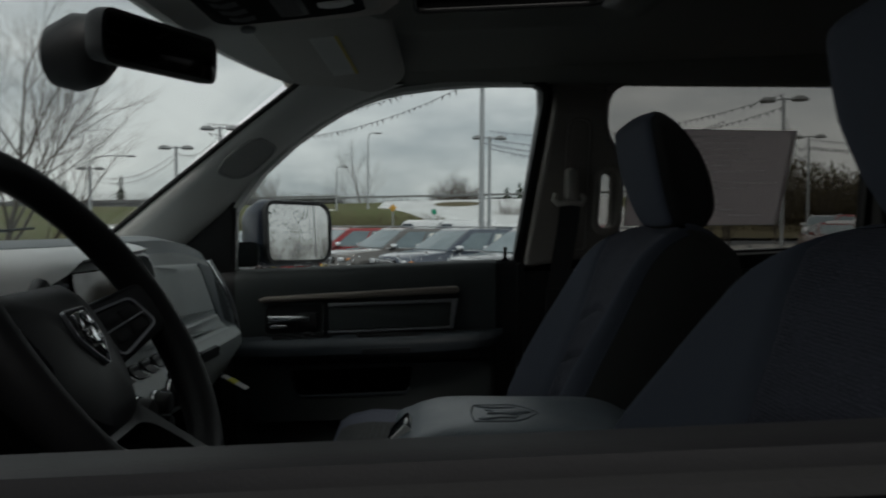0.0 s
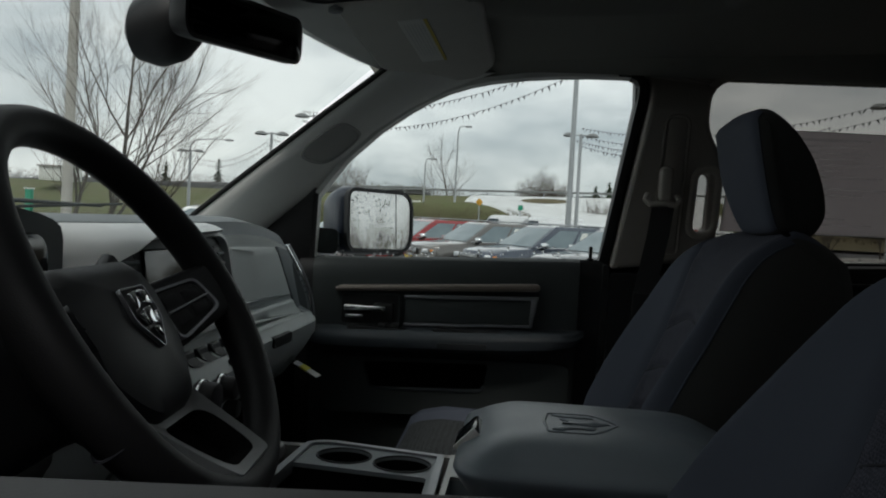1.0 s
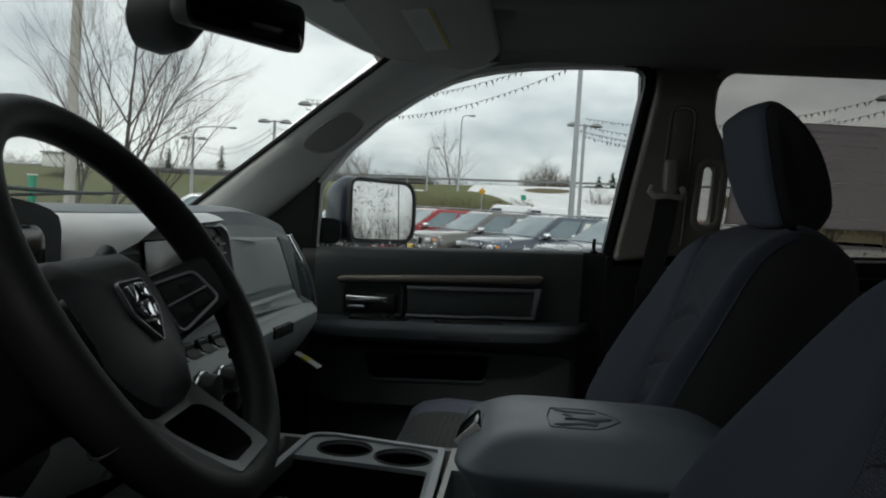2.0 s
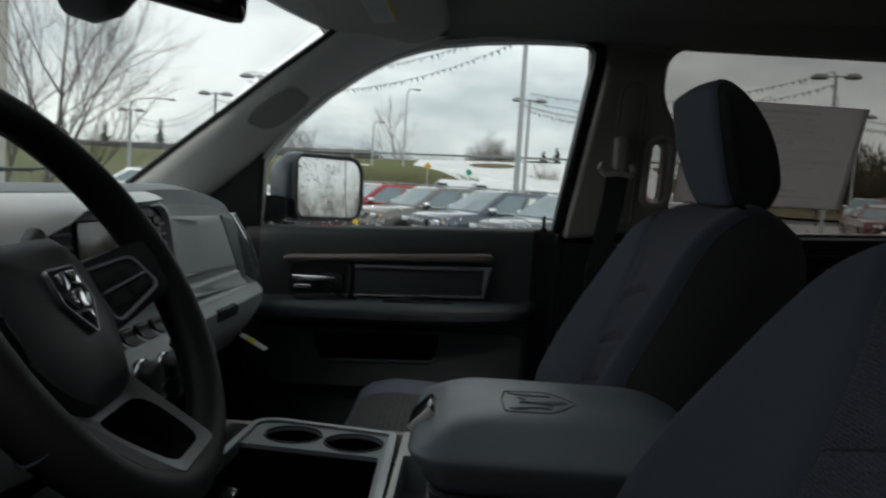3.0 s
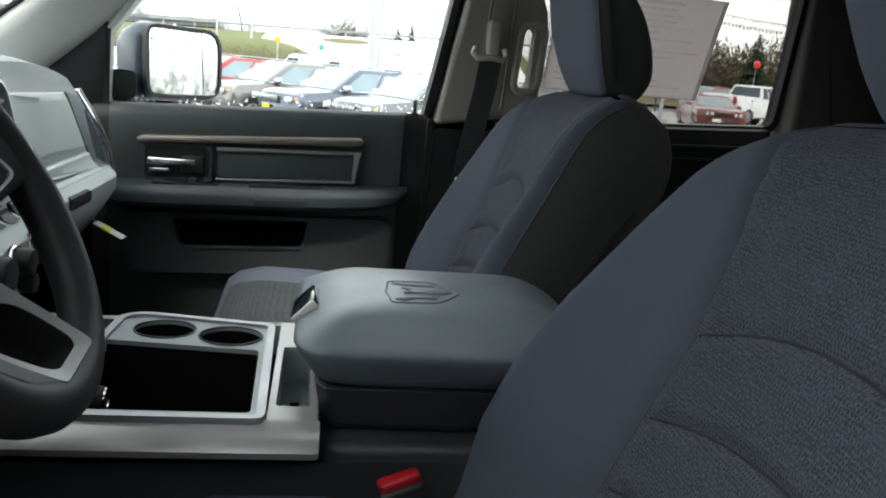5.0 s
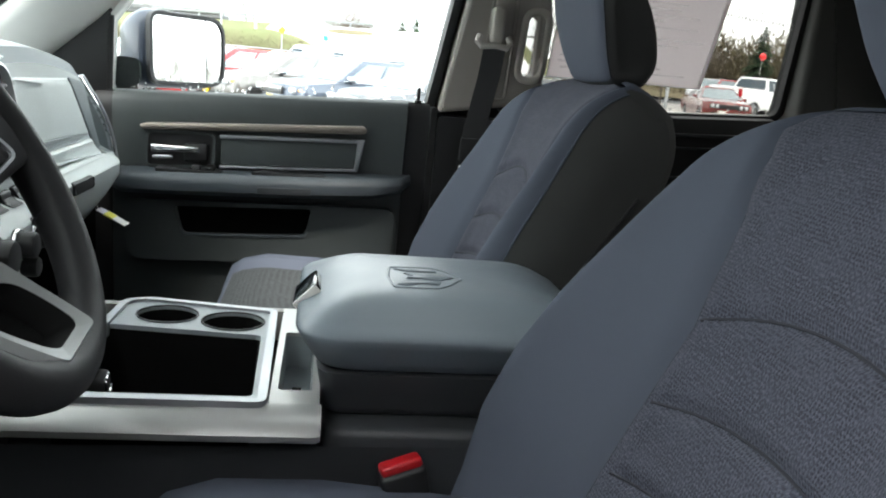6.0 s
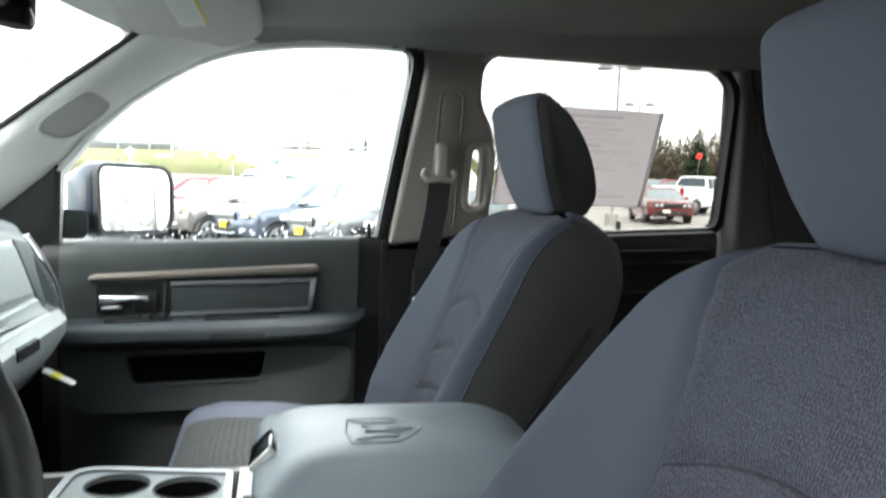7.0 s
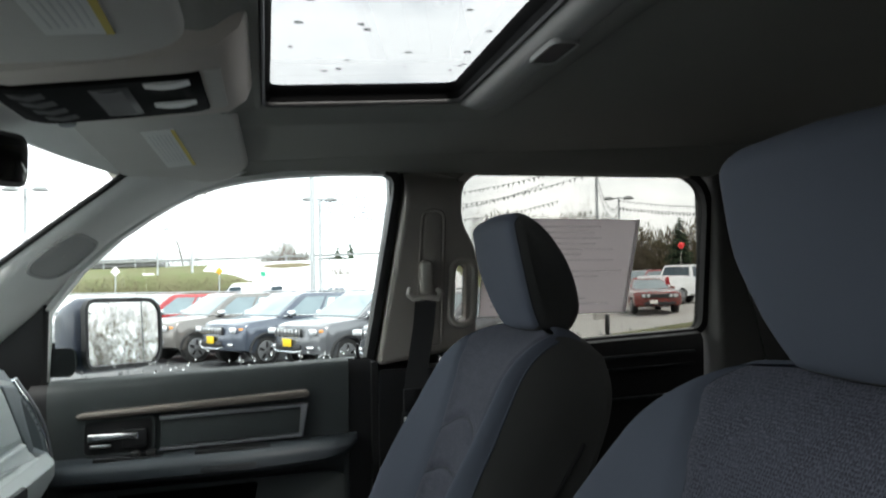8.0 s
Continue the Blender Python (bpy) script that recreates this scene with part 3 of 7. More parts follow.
def body_side(s):
    """Steel between the doors and the kick panel in front of them."""
    solid("pillar_shell", side(lean(prism([(0.172, 0.96), (0.345, 0.96), (0.345, 1.70), (0.385, 2.00), (0.40, 2.07), (0.222, 2.07), (0.226, 1.99), (0.168, 1.60)], "y", 0.036, 0.085)), s), M["black"], "dark steel body post between the doors", "pillar", kind="structure")
    solid("kick_panel", side(prism([(-0.98, 0.95), (-0.531, 0.95), (-0.531, 1.585), (-0.66, 1.60), (-0.98, 1.58)], "y", 0.825, 0.885, 0.006), s), M["carpet"], "black kick panel beside the footwell", "panel", kind="structure")
    solid("sill_plate", side(box((0.2, 0.88, 0.95), (2.3, 0.10, 0.10), 0.01), s), M["black"], "black door sill step", "sill", kind="structure")


body_side(1)
body_side(-1)


def pillar_c(s):
    bm = prism(rounded([(1.012, 0.96), (1.30, 0.96), (1.30, 2.08), (1.010, 2.09), (1.018, 2.03), (1.020, 1.66)], 0.01, 3), "y", 0.775, 0.885, 0.015, 3)
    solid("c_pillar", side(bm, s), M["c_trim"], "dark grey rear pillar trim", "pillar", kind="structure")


pillar_c(1)
pillar_c(-1)


# roof rails above the doors
def roof_rail(s):
    rings = []
    for x in (-0.12, 0.0, 0.15, 0.3, 0.45, 0.7, 0.95, 1.1, 1.28):
        z = 2.046 if x > -0.05 else 2.034
        rings.append([(x, 0.800, z), (x, 0.784, z - 0.002), (x, 0.766, z + 0.008), (x, 0.735, roof_z(x, 0.735) - 0.002), (x, 0.735, roof_z(x, 0.735) + 0.03), (x, 0.84, z + 0.06), (x, 0.84, z)])
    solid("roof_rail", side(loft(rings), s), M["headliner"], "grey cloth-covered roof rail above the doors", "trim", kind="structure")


roof_rail(1)
roof_rail(-1)


# ---- doors ----
def sill_z(x):
    return 1.612 + 0.046 * (x + 0.17)


def sill_of(x, s):
    return sill_z(x) + (0.027 if s < 0 else 0.0)


def door_shell(s, root, x0, x1, open_window):
    """Inner panel, cap, outer skin and belt seals, shared by the doors."""
    def side(bm, s):
        return bm if s > 0 else moved(mirrored(bm), Matrix.Translation((0, -0.040, 0)))
    rings = []
    for k in range(9):
        x = lerp(x0 + 0.038, x1 - 0.050, k / 8)
        q = sill_of(x, s)
        rings.append([(x, 0.843, q - 0.010), (x, 0.838, q + 0.004), (x, 0.822, q + 0.006), (x, 0.808, q - 0.002), (x, 0.801, q - 0.018), (x, 0.800, q - 0.045), (x, 0.806, 1.50), (x, 0.812, 1.42), (x, 0.815, 1.30), (x, 0.825, 1.02), (x, 0.845, 0.98), (x, 0.850, 1.0)])
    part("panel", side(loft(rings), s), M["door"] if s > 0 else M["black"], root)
    for xa, xb in ((x0, x0 + 0.036), (x1 - 0.048, x1)):
        rings = []
        for x in (xa, xb):
            q = sill_of(x, s) - 0.004
            rings.append([(x, 0.843, q), (x, 0.826, q + 0.004), (x, 0.816, q - 0.006), (x, 0.812, q - 0.03), (x, 0.820, 1.30), (x, 0.830, 1.0), (x, 0.850, 1.0)])
        part("end_panel", side(loft(rings), s), M["black"], root, "black plastic panel end")
    b1 = tube([(x, 0.848, sill_of(x, s) - 0.004) for x in (x0, lerp(x0, x1, 0.5), x1)], 0.0055, 8)
    b2 = tube([(x, 0.872, sill_of(x, s) - 0.010) for x in (x0, lerp(x0, x1, 0.5), x1)], 0.007, 8)
    part("inner_seal", side(b1, s), M["rubber"], root)
    part("outer_seal", side(b2, s), M["rubber"], root, "black rubber belt seal")
    mo = [[(x, 0.852, sill_of(x, s) - 0.012), (x, 0.856, sill_of(x, s) - 0.004), (x, 0.872, sill_of(x, s) - 0.004), (x, 0.890, sill_of(x, s) - 0.010), (x, 0.902, sill_of(x, s) - 0.022), (x, 0.890, sill_of(x, s) - 0.03)] for x in (x0, lerp(x0, x1, 0.5), x1)]
    part("belt_moulding", side(loft(mo), s), M["black"], root, "black belt moulding with rain drops")
    r_ = random.Random(31)
    dl = []
    for _ in range(46):
        x = r_.uniform(-0.30, 0.16)
        yy = r_.uniform(0.856, 0.886)
        d = bmesh.new()
        bmesh.ops.create_icosphere(d, subdivisions=1, radius=r_.uniform(0.0012, 0.0035))
        bmesh.ops.scale(d, vec=(1.5, 1, 0.45), verts=d.verts)
        bmesh.ops.translate(d, vec=(x, yy, sill_of(x, s) - 0.0045 - 0.33 * max(0, yy - 0.872)), verts=d.verts)
        dl.append(d)
    dob = part("rain_drops", side(merge(*dl), s), M["drop"], root, "rain drops on the moulding")
    dob["kind"] = "stuff"
    rings = []
    for k in range(9):
        x = lerp(x0 - 0.02, x1 + 0.02, k / 8)
        q = sill_of(x, s) - 0.014
        rings.append([(x, 0.878, q), (x, 0.905, q - 0.004), (x, 0.935, q - 0.035), (x, 0.965, 1.45), (x, 0.975, 1.25), (x, 0.955, 0.95), (x, 0.935, 0.95), (x, 0.95, 1.25), (x, 0.93, 1.45), (x, 0.90, q - 0.05)])
    part("outer_skin", side(loft(rings), s), M["body_blue"], root, "dark blue painted outer skin")


def win_frame(s, root, outline):
    """Black seal behind and below the pane; pale trim along the top and the windscreen pillar."""
    for name, w, rear in (("window_seal", 0.017, True), ("window_trim", 0.010, False)):
        bm = ring_plate(offset(outline, w), offset(outline, -0.001), "y", -0.012, 0.035)
        gone = [f for f in bm.faces if (f.calc_center_median().x > 0.195 or f.calc_center_median().z < 1.64) != rear]
        bmesh.ops.delete(bm, geom=gone, context="FACES")
        part(name, side(lean(bm), s), M["rubber"] if rear else M["pillar"], root, "black rubber window seal" if rear else "pale grey window trim")


def drops_on(s, root, outline_fn, n, x0, x1, seed, low=0.05, size=(0.0012, 0.0032)):
    """Rain drops that hang on the lower edge of a side window."""
    r = random.Random(seed)
    out = bmesh.new()
    for _ in range(n):
        x = r.uniform(x0, x1)
        z = outline_fn(x) + 0.004 + abs(r.gauss(0, low))
        d = bmesh.new()
        bmesh.ops.create_icosphere(d, subdivisions=1, radius=r.uniform(*size))
        bmesh.ops.scale(d, vec=(1, 0.5, r.uniform(1.0, 2.2)), verts=d.verts)
        bmesh.ops.translate(d, vec=(x, (belt_y(z) + 0.0165) * s, z), verts=d.verts)
        me = bpy.data.meshes.new("tmp")
        d.to_mesh(me)
        d.free()
        out.from_mesh(me)
        bpy.data.meshes.remove(me)
    ob = part("rain_drops", out, M["drop"], root, "clear rain drops on the pane")
    ob["kind"] = "stuff"
    ob.visible_shadow = False


def front_door(s, open_window):
    lab = "driver's front door with the window wound down" if open_window else "dark grey front passenger door with metal-rimmed trim and armrest"
    root = thing("front_door", (-0.17, 0.85 * s, 0.95), lab, "car door")
    door_shell(s, root, -0.530, 0.172, open_window)
    win_frame(s, root, FRONT_WIN)
    if open_window:
        return root
    g = part("window_pane", lean(prism(offset(FRONT_WIN, 0.008), "y", 0.012, 0.016)), M["glass"], root)
    g.visible_shadow = False
    drops_on(s, root, sill_z, 60, -0.48, 0.15, 3, 0.012)
    # black sail panel in front of the pane
    part("sail_panel", lean(prism([(-0.66, 1.58), (-0.507, 1.588), (-0.500, 1.765), (-0.56, 1.72), (-0.66, 1.64)], "y", -0.016, 0.03, 0.004)), M["black"], root, "black plastic sail panel behind the mirror")
    part("pane_divider", lean(tube([(-0.508, -0.012, 1.594), (-0.500, -0.012, 1.75)], 0.0065, 8)), M["rubber"], root)
    # jamb strip behind the panel
    part("rear_edge", prism(rounded([(0.1725, 1.0), (0.186, 1.0), (0.186, 1.622), (0.1725, 1.622)], 0.003, 2), "y", 0.79, 0.86), M["rubber"], root)
    pin = merge(disc((0.146, 0.832, sill_z(0.146) + 0.016), 0.0042, 0.036, "z", 12, 0.002), disc((0.146, 0.832, sill_z(0.146) + 0.004), 0.008, 0.006, "z", 16, 0.002))
    part("lock_pin", pin, M["black"], root)
    # pull strip, rimmed inset and lever
    def sl(x, z):
        return z + 0.043 * (x + 0.2)
    top = [(-0.430, sl(-0.430, 1.537)), (0.030, sl(0.030, 1.543)), (0.038, sl(0.03, 1.550)), (0.030, sl(0.030, 1.560)), (-0.42, sl(-0.42, 1.551)), (-0.434, sl(-0.434, 1.546))]
    part("pull_strip", prism(rounded(top, 0.006, 4), "y", 0.778, 0.803, 0.005, 3), M["bronze"], root, "warm metal-coloured pull strip")
    inset = rounded([(-0.27, sl(-0.27, 1.466)), (0.012, sl(0.012, 1.466)), (0.022, sl(0.022, 1.526)), (-0.27, sl(-0.27, 1.526))], 0.008, 4)
    part("inset_panel", prism(inset, "y", 0.794, 0.806, 0.003), M["door"], root)
    part("inset_rim", merge(
        prism([(-0.272, sl(-0.272, 1.522)), (0.034, sl(0.034, 1.522)), (0.034, sl(0.034, 1.530)), (-0.272, sl(-0.272, 1.530))], "y", 0.786, 0.804, 0.002),
        prism(rounded([(0.014, sl(0.014, 1.460)), (0.022, sl(0.022, 1.460)), (0.034, sl(0.034, 1.53)), (0.018, sl(0.018, 1.53))], 0.004, 3), "y", 0.784, 0.803, 0.003),
        prism(rounded([(-0.272, sl(-0.272, 1.459)), (0.020, sl(0.020, 1.459)), (0.016, sl(0.016, 1.466)), (-0.272, sl(-0.272, 1.465))], 0.002, 3), "y", 0.785, 0.804, 0.002)), M["silver"], root, "satin silver rim")
    cup = rounded([(-0.420, 1.452), (-0.288, 1.459), (-0.286, 1.524), (-0.418, 1.520)], 0.012, 5)
    part("lever_bezel", ring_plate(offset(cup, 0.006), cup, "y", 0.793, 0.805), M["door"], root)
    part("lever_cup", prism(cup, "y", 0.797, 0.806), M["black"], root)
    lev = part("door_lever", prism(rounded([(-0.412, 1.480), (-0.330, 1.486), (-0.312, 1.482), (-0.312, 1.498), (-0.412, 1.498)], 0.004, 3), "y", 0.780, 0.794, 0.004, 3), M["chrome"], root, "chrome door lever")
    part("lever_base", prism(rounded([(-0.344, 1.466), (-0.296, 1.468), (-0.296, 1.506), (-0.344, 1.504)], 0.006, 3), "y", 0.784, 0.800, 0.004), M["black"], lev)
    part("lever_lock", prism(rounded([(-0.408, 1.466), (-0.366, 1.468), (-0.366, 1.476), (-0.408, 1.475)], 0.003, 3), "y", 0.785, 0.796, 0.002), M["chrome"], lev)
    # armrest
    rings = []
    for x, o, h in ((-0.500, 0.795, 0.4), (-0.488, 0.752, 0.8), (-0.46, 0.728, 1.0), (-0.36, 0.716, 1.0), (-0.2, 0.712, 1.0), (-0.03, 0.714, 1.0), (0.06, 0.724, 0.95), (0.115, 0.748, 0.75), (0.140, 0.79, 0.4)):
        q = 1.452 + 0.040 * (x + 0.2)
        rings.append([(x, 0.812, q + 0.003), (x, o + 0.016, q + 0.002), (x, o + 0.004, q - 0.006), (x, o, q - 0.016 * h), (x, o + 0.004, q - 0.033 * h), (x, o + 0.022, q - 0.044 * h), (x, 0.812, q - 0.052 * h)])
    arm = part("armrest", loft(rings), M["door_soft"], root, "dark grey padded armrest")
    def qz(x):
        return 1.452 + 0.040 * (x + 0.2)
    part("switch_plate", prism(rounded([(-0.395, 0.745), (-0.262, 0.745), (-0.262, 0.785), (-0.395, 0.785)], 0.006, 3), "z", qz(-0.33) - 0.002, qz(-0.33) + 0.0075, 0.002), M["black"], arm)
    for x in (-0.315, -0.285):
        part("window_switch", box((x, 0.764, qz(x) + 0.010), (0.018, 0.022, 0.010), 0.003), M["strip_dk"], arm)
    part("pull_cup", prism(rounded([(-0.200, 0.735), (-0.045, 0.735), (-0.050, 0.790), (-0.195, 0.790)], 0.010, 4), "z", qz(-0.12) - 0.01, qz(-0.12) + 0.0068, 0.002), M["black"], arm)
    part("courtesy_lens", prism(rounded([(-0.185, qz(-0.18) - 0.034), (-0.075, qz(-0.08) - 0.034), (-0.075, qz(-0.08) - 0.020), (-0.185, qz(-0.18) - 0.020)], 0.003, 3), "y", 0.7105, 0.722, 0.001), M["lid_low"], arm)
    # bulged lower panel with the map pocket cut in
    pk = rounded([(-0.345, 1.306), (-0.083, 1.318), (-0.072, 1.380), (-0.362, 1.368)], 0.012, 5)
    ob = rounded([(-0.455, 1.245), (0.106, 1.265), (0.112, 1.392), (-0.470, 1.378)], 0.03, 5)
    part("lower_panel", ring_plate(ob, pk, "y", 0.788, 0.818), M["door"], root)
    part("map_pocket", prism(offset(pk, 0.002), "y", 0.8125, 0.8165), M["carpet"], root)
    part("pocket_lip", tube([(x, 0.788, z) for x, z in pk[0:12]], 0.004, 6), M["door_soft"], root)
    return root


front_door(1, False)
front_door(-1, True)


def rear_door(s):
    root = thing("rear_door", (0.68, 0.85 * s, 0.95), "black rear door panel with tinted window", "car door")
    rings = []
    for k in range(9):
        x = lerp(0.36, 0.99, k / 8)
        q = 1.648 + 0.055 * (x - 0.70)
        rings.append([(x, 0.850, q - 0.004), (x, 0.835, q + 0.001), (x, 0.815, q - 0.004), (x, 0.805, q - 0.02), (x, 0.806, q - 0.06), (x, 0.812, 1.50), (x, 0.815, 1.30), (x, 0.825, 1.0), (x, 0.90, 0.98), (x, 0.90, q - 0.02)])
    part("panel", side(loft(rings), s), M["black"], root)
    part("sill_seal", side(tube([(x, 0.852, 1.650 + 0.055 * (x - 0.70)) for x in (0.36, 0.7, 0.99)], 0.006, 8), s), M["silver_soft"], root, "pale belt strip under the pane")
    for name, top in (("window_frame", False), ("window_trim", True)):
        half_bm = ring_plate(offset(REAR_WIN, 0.016), offset(REAR_WIN, -0.001), "y", -0.010, 0.03)
        bmesh.ops.delete(half_bm, geom=[f for f in half_bm.faces if (f.calc_center_median().z > 2.03 and f.calc_center_median().x < 0.95) != top], context="FACES")
        part(name, side(lean(half_bm), s), M["pillar_b"] if top else M["rubber"], root)
    g = part("window_pane", side(lean(prism(offset(REAR_WIN, 0.006), "y", 0.012, 0.016)), s), M["glass_tint"], root, "tinted glass pane")
    g.visible_shadow = False
    for z, w in ((1.598, 0.007), (1.570, 0.004), (1.500, 0.005)):
        part("trim_strip", side(prism([(0.56, z), (0.96, z + 0.018), (0.96, z + 0.018 + w), (0.56, z + w)], "y", 0.790, 0.810, 0.002), s), M["lid_low"], root, "dark grey trim strip")
    if s > 0:
        drops_on(1, root, lambda x: 1.648 + 0.055 * (x - 0.70), 30, 0.5, 0.97, 8, 0.02)


rear_door(1)
rear_door(-1)


# ---- dashboard ----
def dash_profile(y):
    """The dashboard's cross-section (x, z), bulging round the middle stack."""
    c = math.exp(-((y - 0.0) / 0.22) ** 4)
    e = max(0.0, (abs(y) - 0.55) / 0.17)
    b = 0.035 * c - (0.075 if y > 0 else 0.035) * e ** 2 + 0.018 * max(0.0, min(1.0, (y - 0.15) / 0.2))
    dz = -0.055 * max(0.0, (y - 0.30) / 0.37) ** 2 - (0.012 * e ** 2 if y < 0 else 0.0)
    return [(-0.90, 1.600), (-0.80, 1.650 + dz), (-0.64, 1.684 + dz), (-0.555 + b, 1.690 + dz), (-0.522 + b, 1.682 + dz), (-0.508 + b, 1.660 + dz), (-0.502 + b, 1.630 + 0.75 * dz), (-0.490 + b, 1.560 + 0.25 * dz), (-0.478 + b, 1.505), (-0.452 + b, 1.496), (-0.440 + b, 1.484), (-0.440 + b, 1.462), (-0.462 + b, 1.425), (-0.500 + b, 1.375), (-0.60, 1.320), (-0.90, 1.300)]


dashboard = thing("dashboard", (-0.68, 0, 1.3), "grey moulded dashboard with silver accents and dark top pad", "dashboard")
ys = [lerp(-0.74, 0.74, k / 60) for k in range(61)]
prof = [dash_profile(y) for y in ys]
part("top_pad", loft([[(x, y, z) for x, z in p[:6]] for y, p in zip(ys, prof)], False, False), M["dash_top"], dashboard, "dark soft top pad")
part("face", loft([[(x, y, z) for x, z in p[5:]] for y, p in zip(ys, prof)], False, False), M["dash"], dashboard)
part("end_cap", prism([(x, z) for x, z in prof[-1]], "y", 0.735, 0.742), M["black"], dashboard)


def on_face(y, z, lift=0.0):
    """A point of the dashboard's face at a height."""
    p = dash_profile(y)
    for (x0, z0), (x1, z1) in zip(p[4:], p[5:]):
        if z1 <= z <= z0 and z0 > z1:
            return (lerp(x0, x1, (z0 - z) / (z0 - z1)) + lift, y, z)
    return (p[8][0] + lift, y, z)


def span_at(outline, z):
    """Where a level line enters and leaves a closed (y, z) outline."""
    cut = []
    for (y0, z0), (y1, z1) in zip(outline, outline[1:] + outline[:1]):
        if (z0 - z) * (z1 - z) <= 0 and abs(z1 - z0) > 1e-9:
            cut.append(lerp(y0, y1, (z - z0) / (z1 - z0)))
    return min(cut), max(cut)


def face_patch(outline, lift0, lift1, rim=0.004):
    """A slab that follows the dashboard's face, with a rounded rim; outline in (y, z)."""
    a = [on_face(y, z, lift0) for y, z in outline]
    b = [on_face(y, z, lift1 - rim * 0.6) for y, z in outline]
    inner = offset(outline, -rim)
    c = [on_face(y, z, lift1) for y, z in inner]
    z0, z1 = min(z for y, z in inner), max(z for y, z in inner)
    nz, ny = max(2, int((z1 - z0) / 0.008)), max(2, int((max(y for y, z in inner) - min(y for y, z in inner)) / 0.02))
    rows = []
    for k in range(nz + 1):
        z = lerp(z0, z1, min(0.9995, max(0.0005, k / nz)))
        ya, yb = span_at(inner, z)
        rows.append([on_face(lerp(ya, yb, m / ny), z, lift1) for m in range(ny + 1)])
    return merge(loft([a, b, c], True, False), loft(rows, False, False))


def face_ring(outline, w, lift0, lift1):
    inn = offset(outline, -w)
    rings = [[on_face(y, z, lift0) for y, z in outline], [on_face(y, z, lift1) for y, z in offset(outline, -w * 0.25)], [on_face(y, z, lift1) for y, z in offset(outline, -w * 0.75)], [on_face(y, z, lift0) for y, z in inn]]
    return loft(rings, True, False)


glove = rounded([(0.232, 1.537), (0.531, 1.537), (0.516, 1.572), (0.498, 1.604), (0.480, 1.634), (0.228, 1.642)], [0.006, 0.006, 0.03, 0.03, 0.012, 0.012], 5)
part("glovebox_door", face_patch(glove, -0.004, 0.005, 0.003), M["glove"], dashboard, "pale grey glovebox door")
part("glovebox_pull", face_patch(rounded([(0.232, 1.500), (0.552, 1.500), (0.545, 1.514), (0.536, 1.530), (0.232, 1.530)], 0.006, 4), -0.004, 0.008, 0.004), M["glove"], dashboard, "pale grey pull lip of the glovebox")
part("grip_slot", face_patch(rounded([(0.302, 1.468), (0.396, 1.468), (0.396, 1.488), (0.302, 1.488)], 0.006, 4), -0.006, 0.004, 0.002), M["black"], dashboard)
part("end_band", face_patch(rounded([(0.558, 1.502), (0.648, 1.488), (0.640, 1.556), (0.596, 1.622), (0.488, 1.636), (0.506, 1.604), (0.524, 1.572), (0.540, 1.538)], 0.010, 4), -0.004, 0.004, 0.003), M["dash_top"], dashboard, "dark moulded dashboard end")
arc = [V(lerp(-0.494, -0.446, (k / 14) ** 1.2) + 0.012 * math.sin(math.pi * k / 14), lerp(0.585, 0.645, k / 14) + 0.020 * math.sin(math.pi * k / 14), lerp(1.634, 1.458, k / 14)) for k in range(15)]
part("end_vent_trim", tube(arc, 0.0030, 8), M["chrome"], dashboard, "curved chrome strip")
part("end_vent_trim", tube([p + V(-0.004, 0.030, 0) for p in arc], 0.0034, 8), M["silver"], dashboard, "curved silver strip")
end_vent = part("end_vent", loft([[p + V(-0.010, 0.002, 0) for p in arc], [p + V(-0.012, 0.015, 0) for p in arc], [p + V(-0.014, 0.028, 0) for p in arc]], False, False), M["black"], dashboard, "black end vent")
for k in range(1, 9):
    q = arc[k]
    part("slat", box(q + V(-0.008, 0.015, 0), (0.008, 0.024, 0.004), 0.001, 1), M["dash_top"], end_vent)
part("end_cheek", loft([[p + V(-0.03, -0.04, 0) for p in arc], [p + V(-0.006, -0.006, 0) for p in arc], [p + V(-0.012, 0.036, 0) for p in arc], [p + V(-0.07, 0.075, 0) for p in arc]], False, False), M["dash_top"], dashboard, "dark rounded dashboard end")

stack = rounded([(-0.165, 1.535), (0.180, 1.535), (0.176, 1.650), (0.150, 1.666), (-0.140, 1.666), (-0.168, 1.648)], 0.02, 5)
part("stack_panel", face_patch(stack, -0.004, 0.006, 0.003), M["black"], dashboard, "black stack panel")
part("stack_bezel", face_ring(offset(stack, 0.005), 0.011, 0.0, 0.017), M["hood_silver"], dashboard, "satin silver bezel")
part("display_screen", face_patch(rounded([(-0.105, 1.560), (0.105, 1.560), (0.105, 1.650), (-0.105, 1.650)], 0.006, 4), 0.002, 0.010, 0.002), M["screen"], dashboard, "dark glossy display")
for s in (-1, 1):
    vent = part("air_vent", face_patch(rounded([(0.120 * s - 0.001, 1.556), (0.158 * s, 1.556), (0.158 * s, 1.648), (0.120 * s - 0.001, 1.648)][:: s], 0.006, 4), 0.002, 0.009, 0.002), M["black"], dashboard)
    for k in range(6):
        z = 1.566 + 0.014 * k
        part("slat", tube([on_face(0.122 * s, z, 0.012), on_face(0.156 * s, z, 0.012)], 0.0028, 6), M["dash_top"], vent)
brow = []
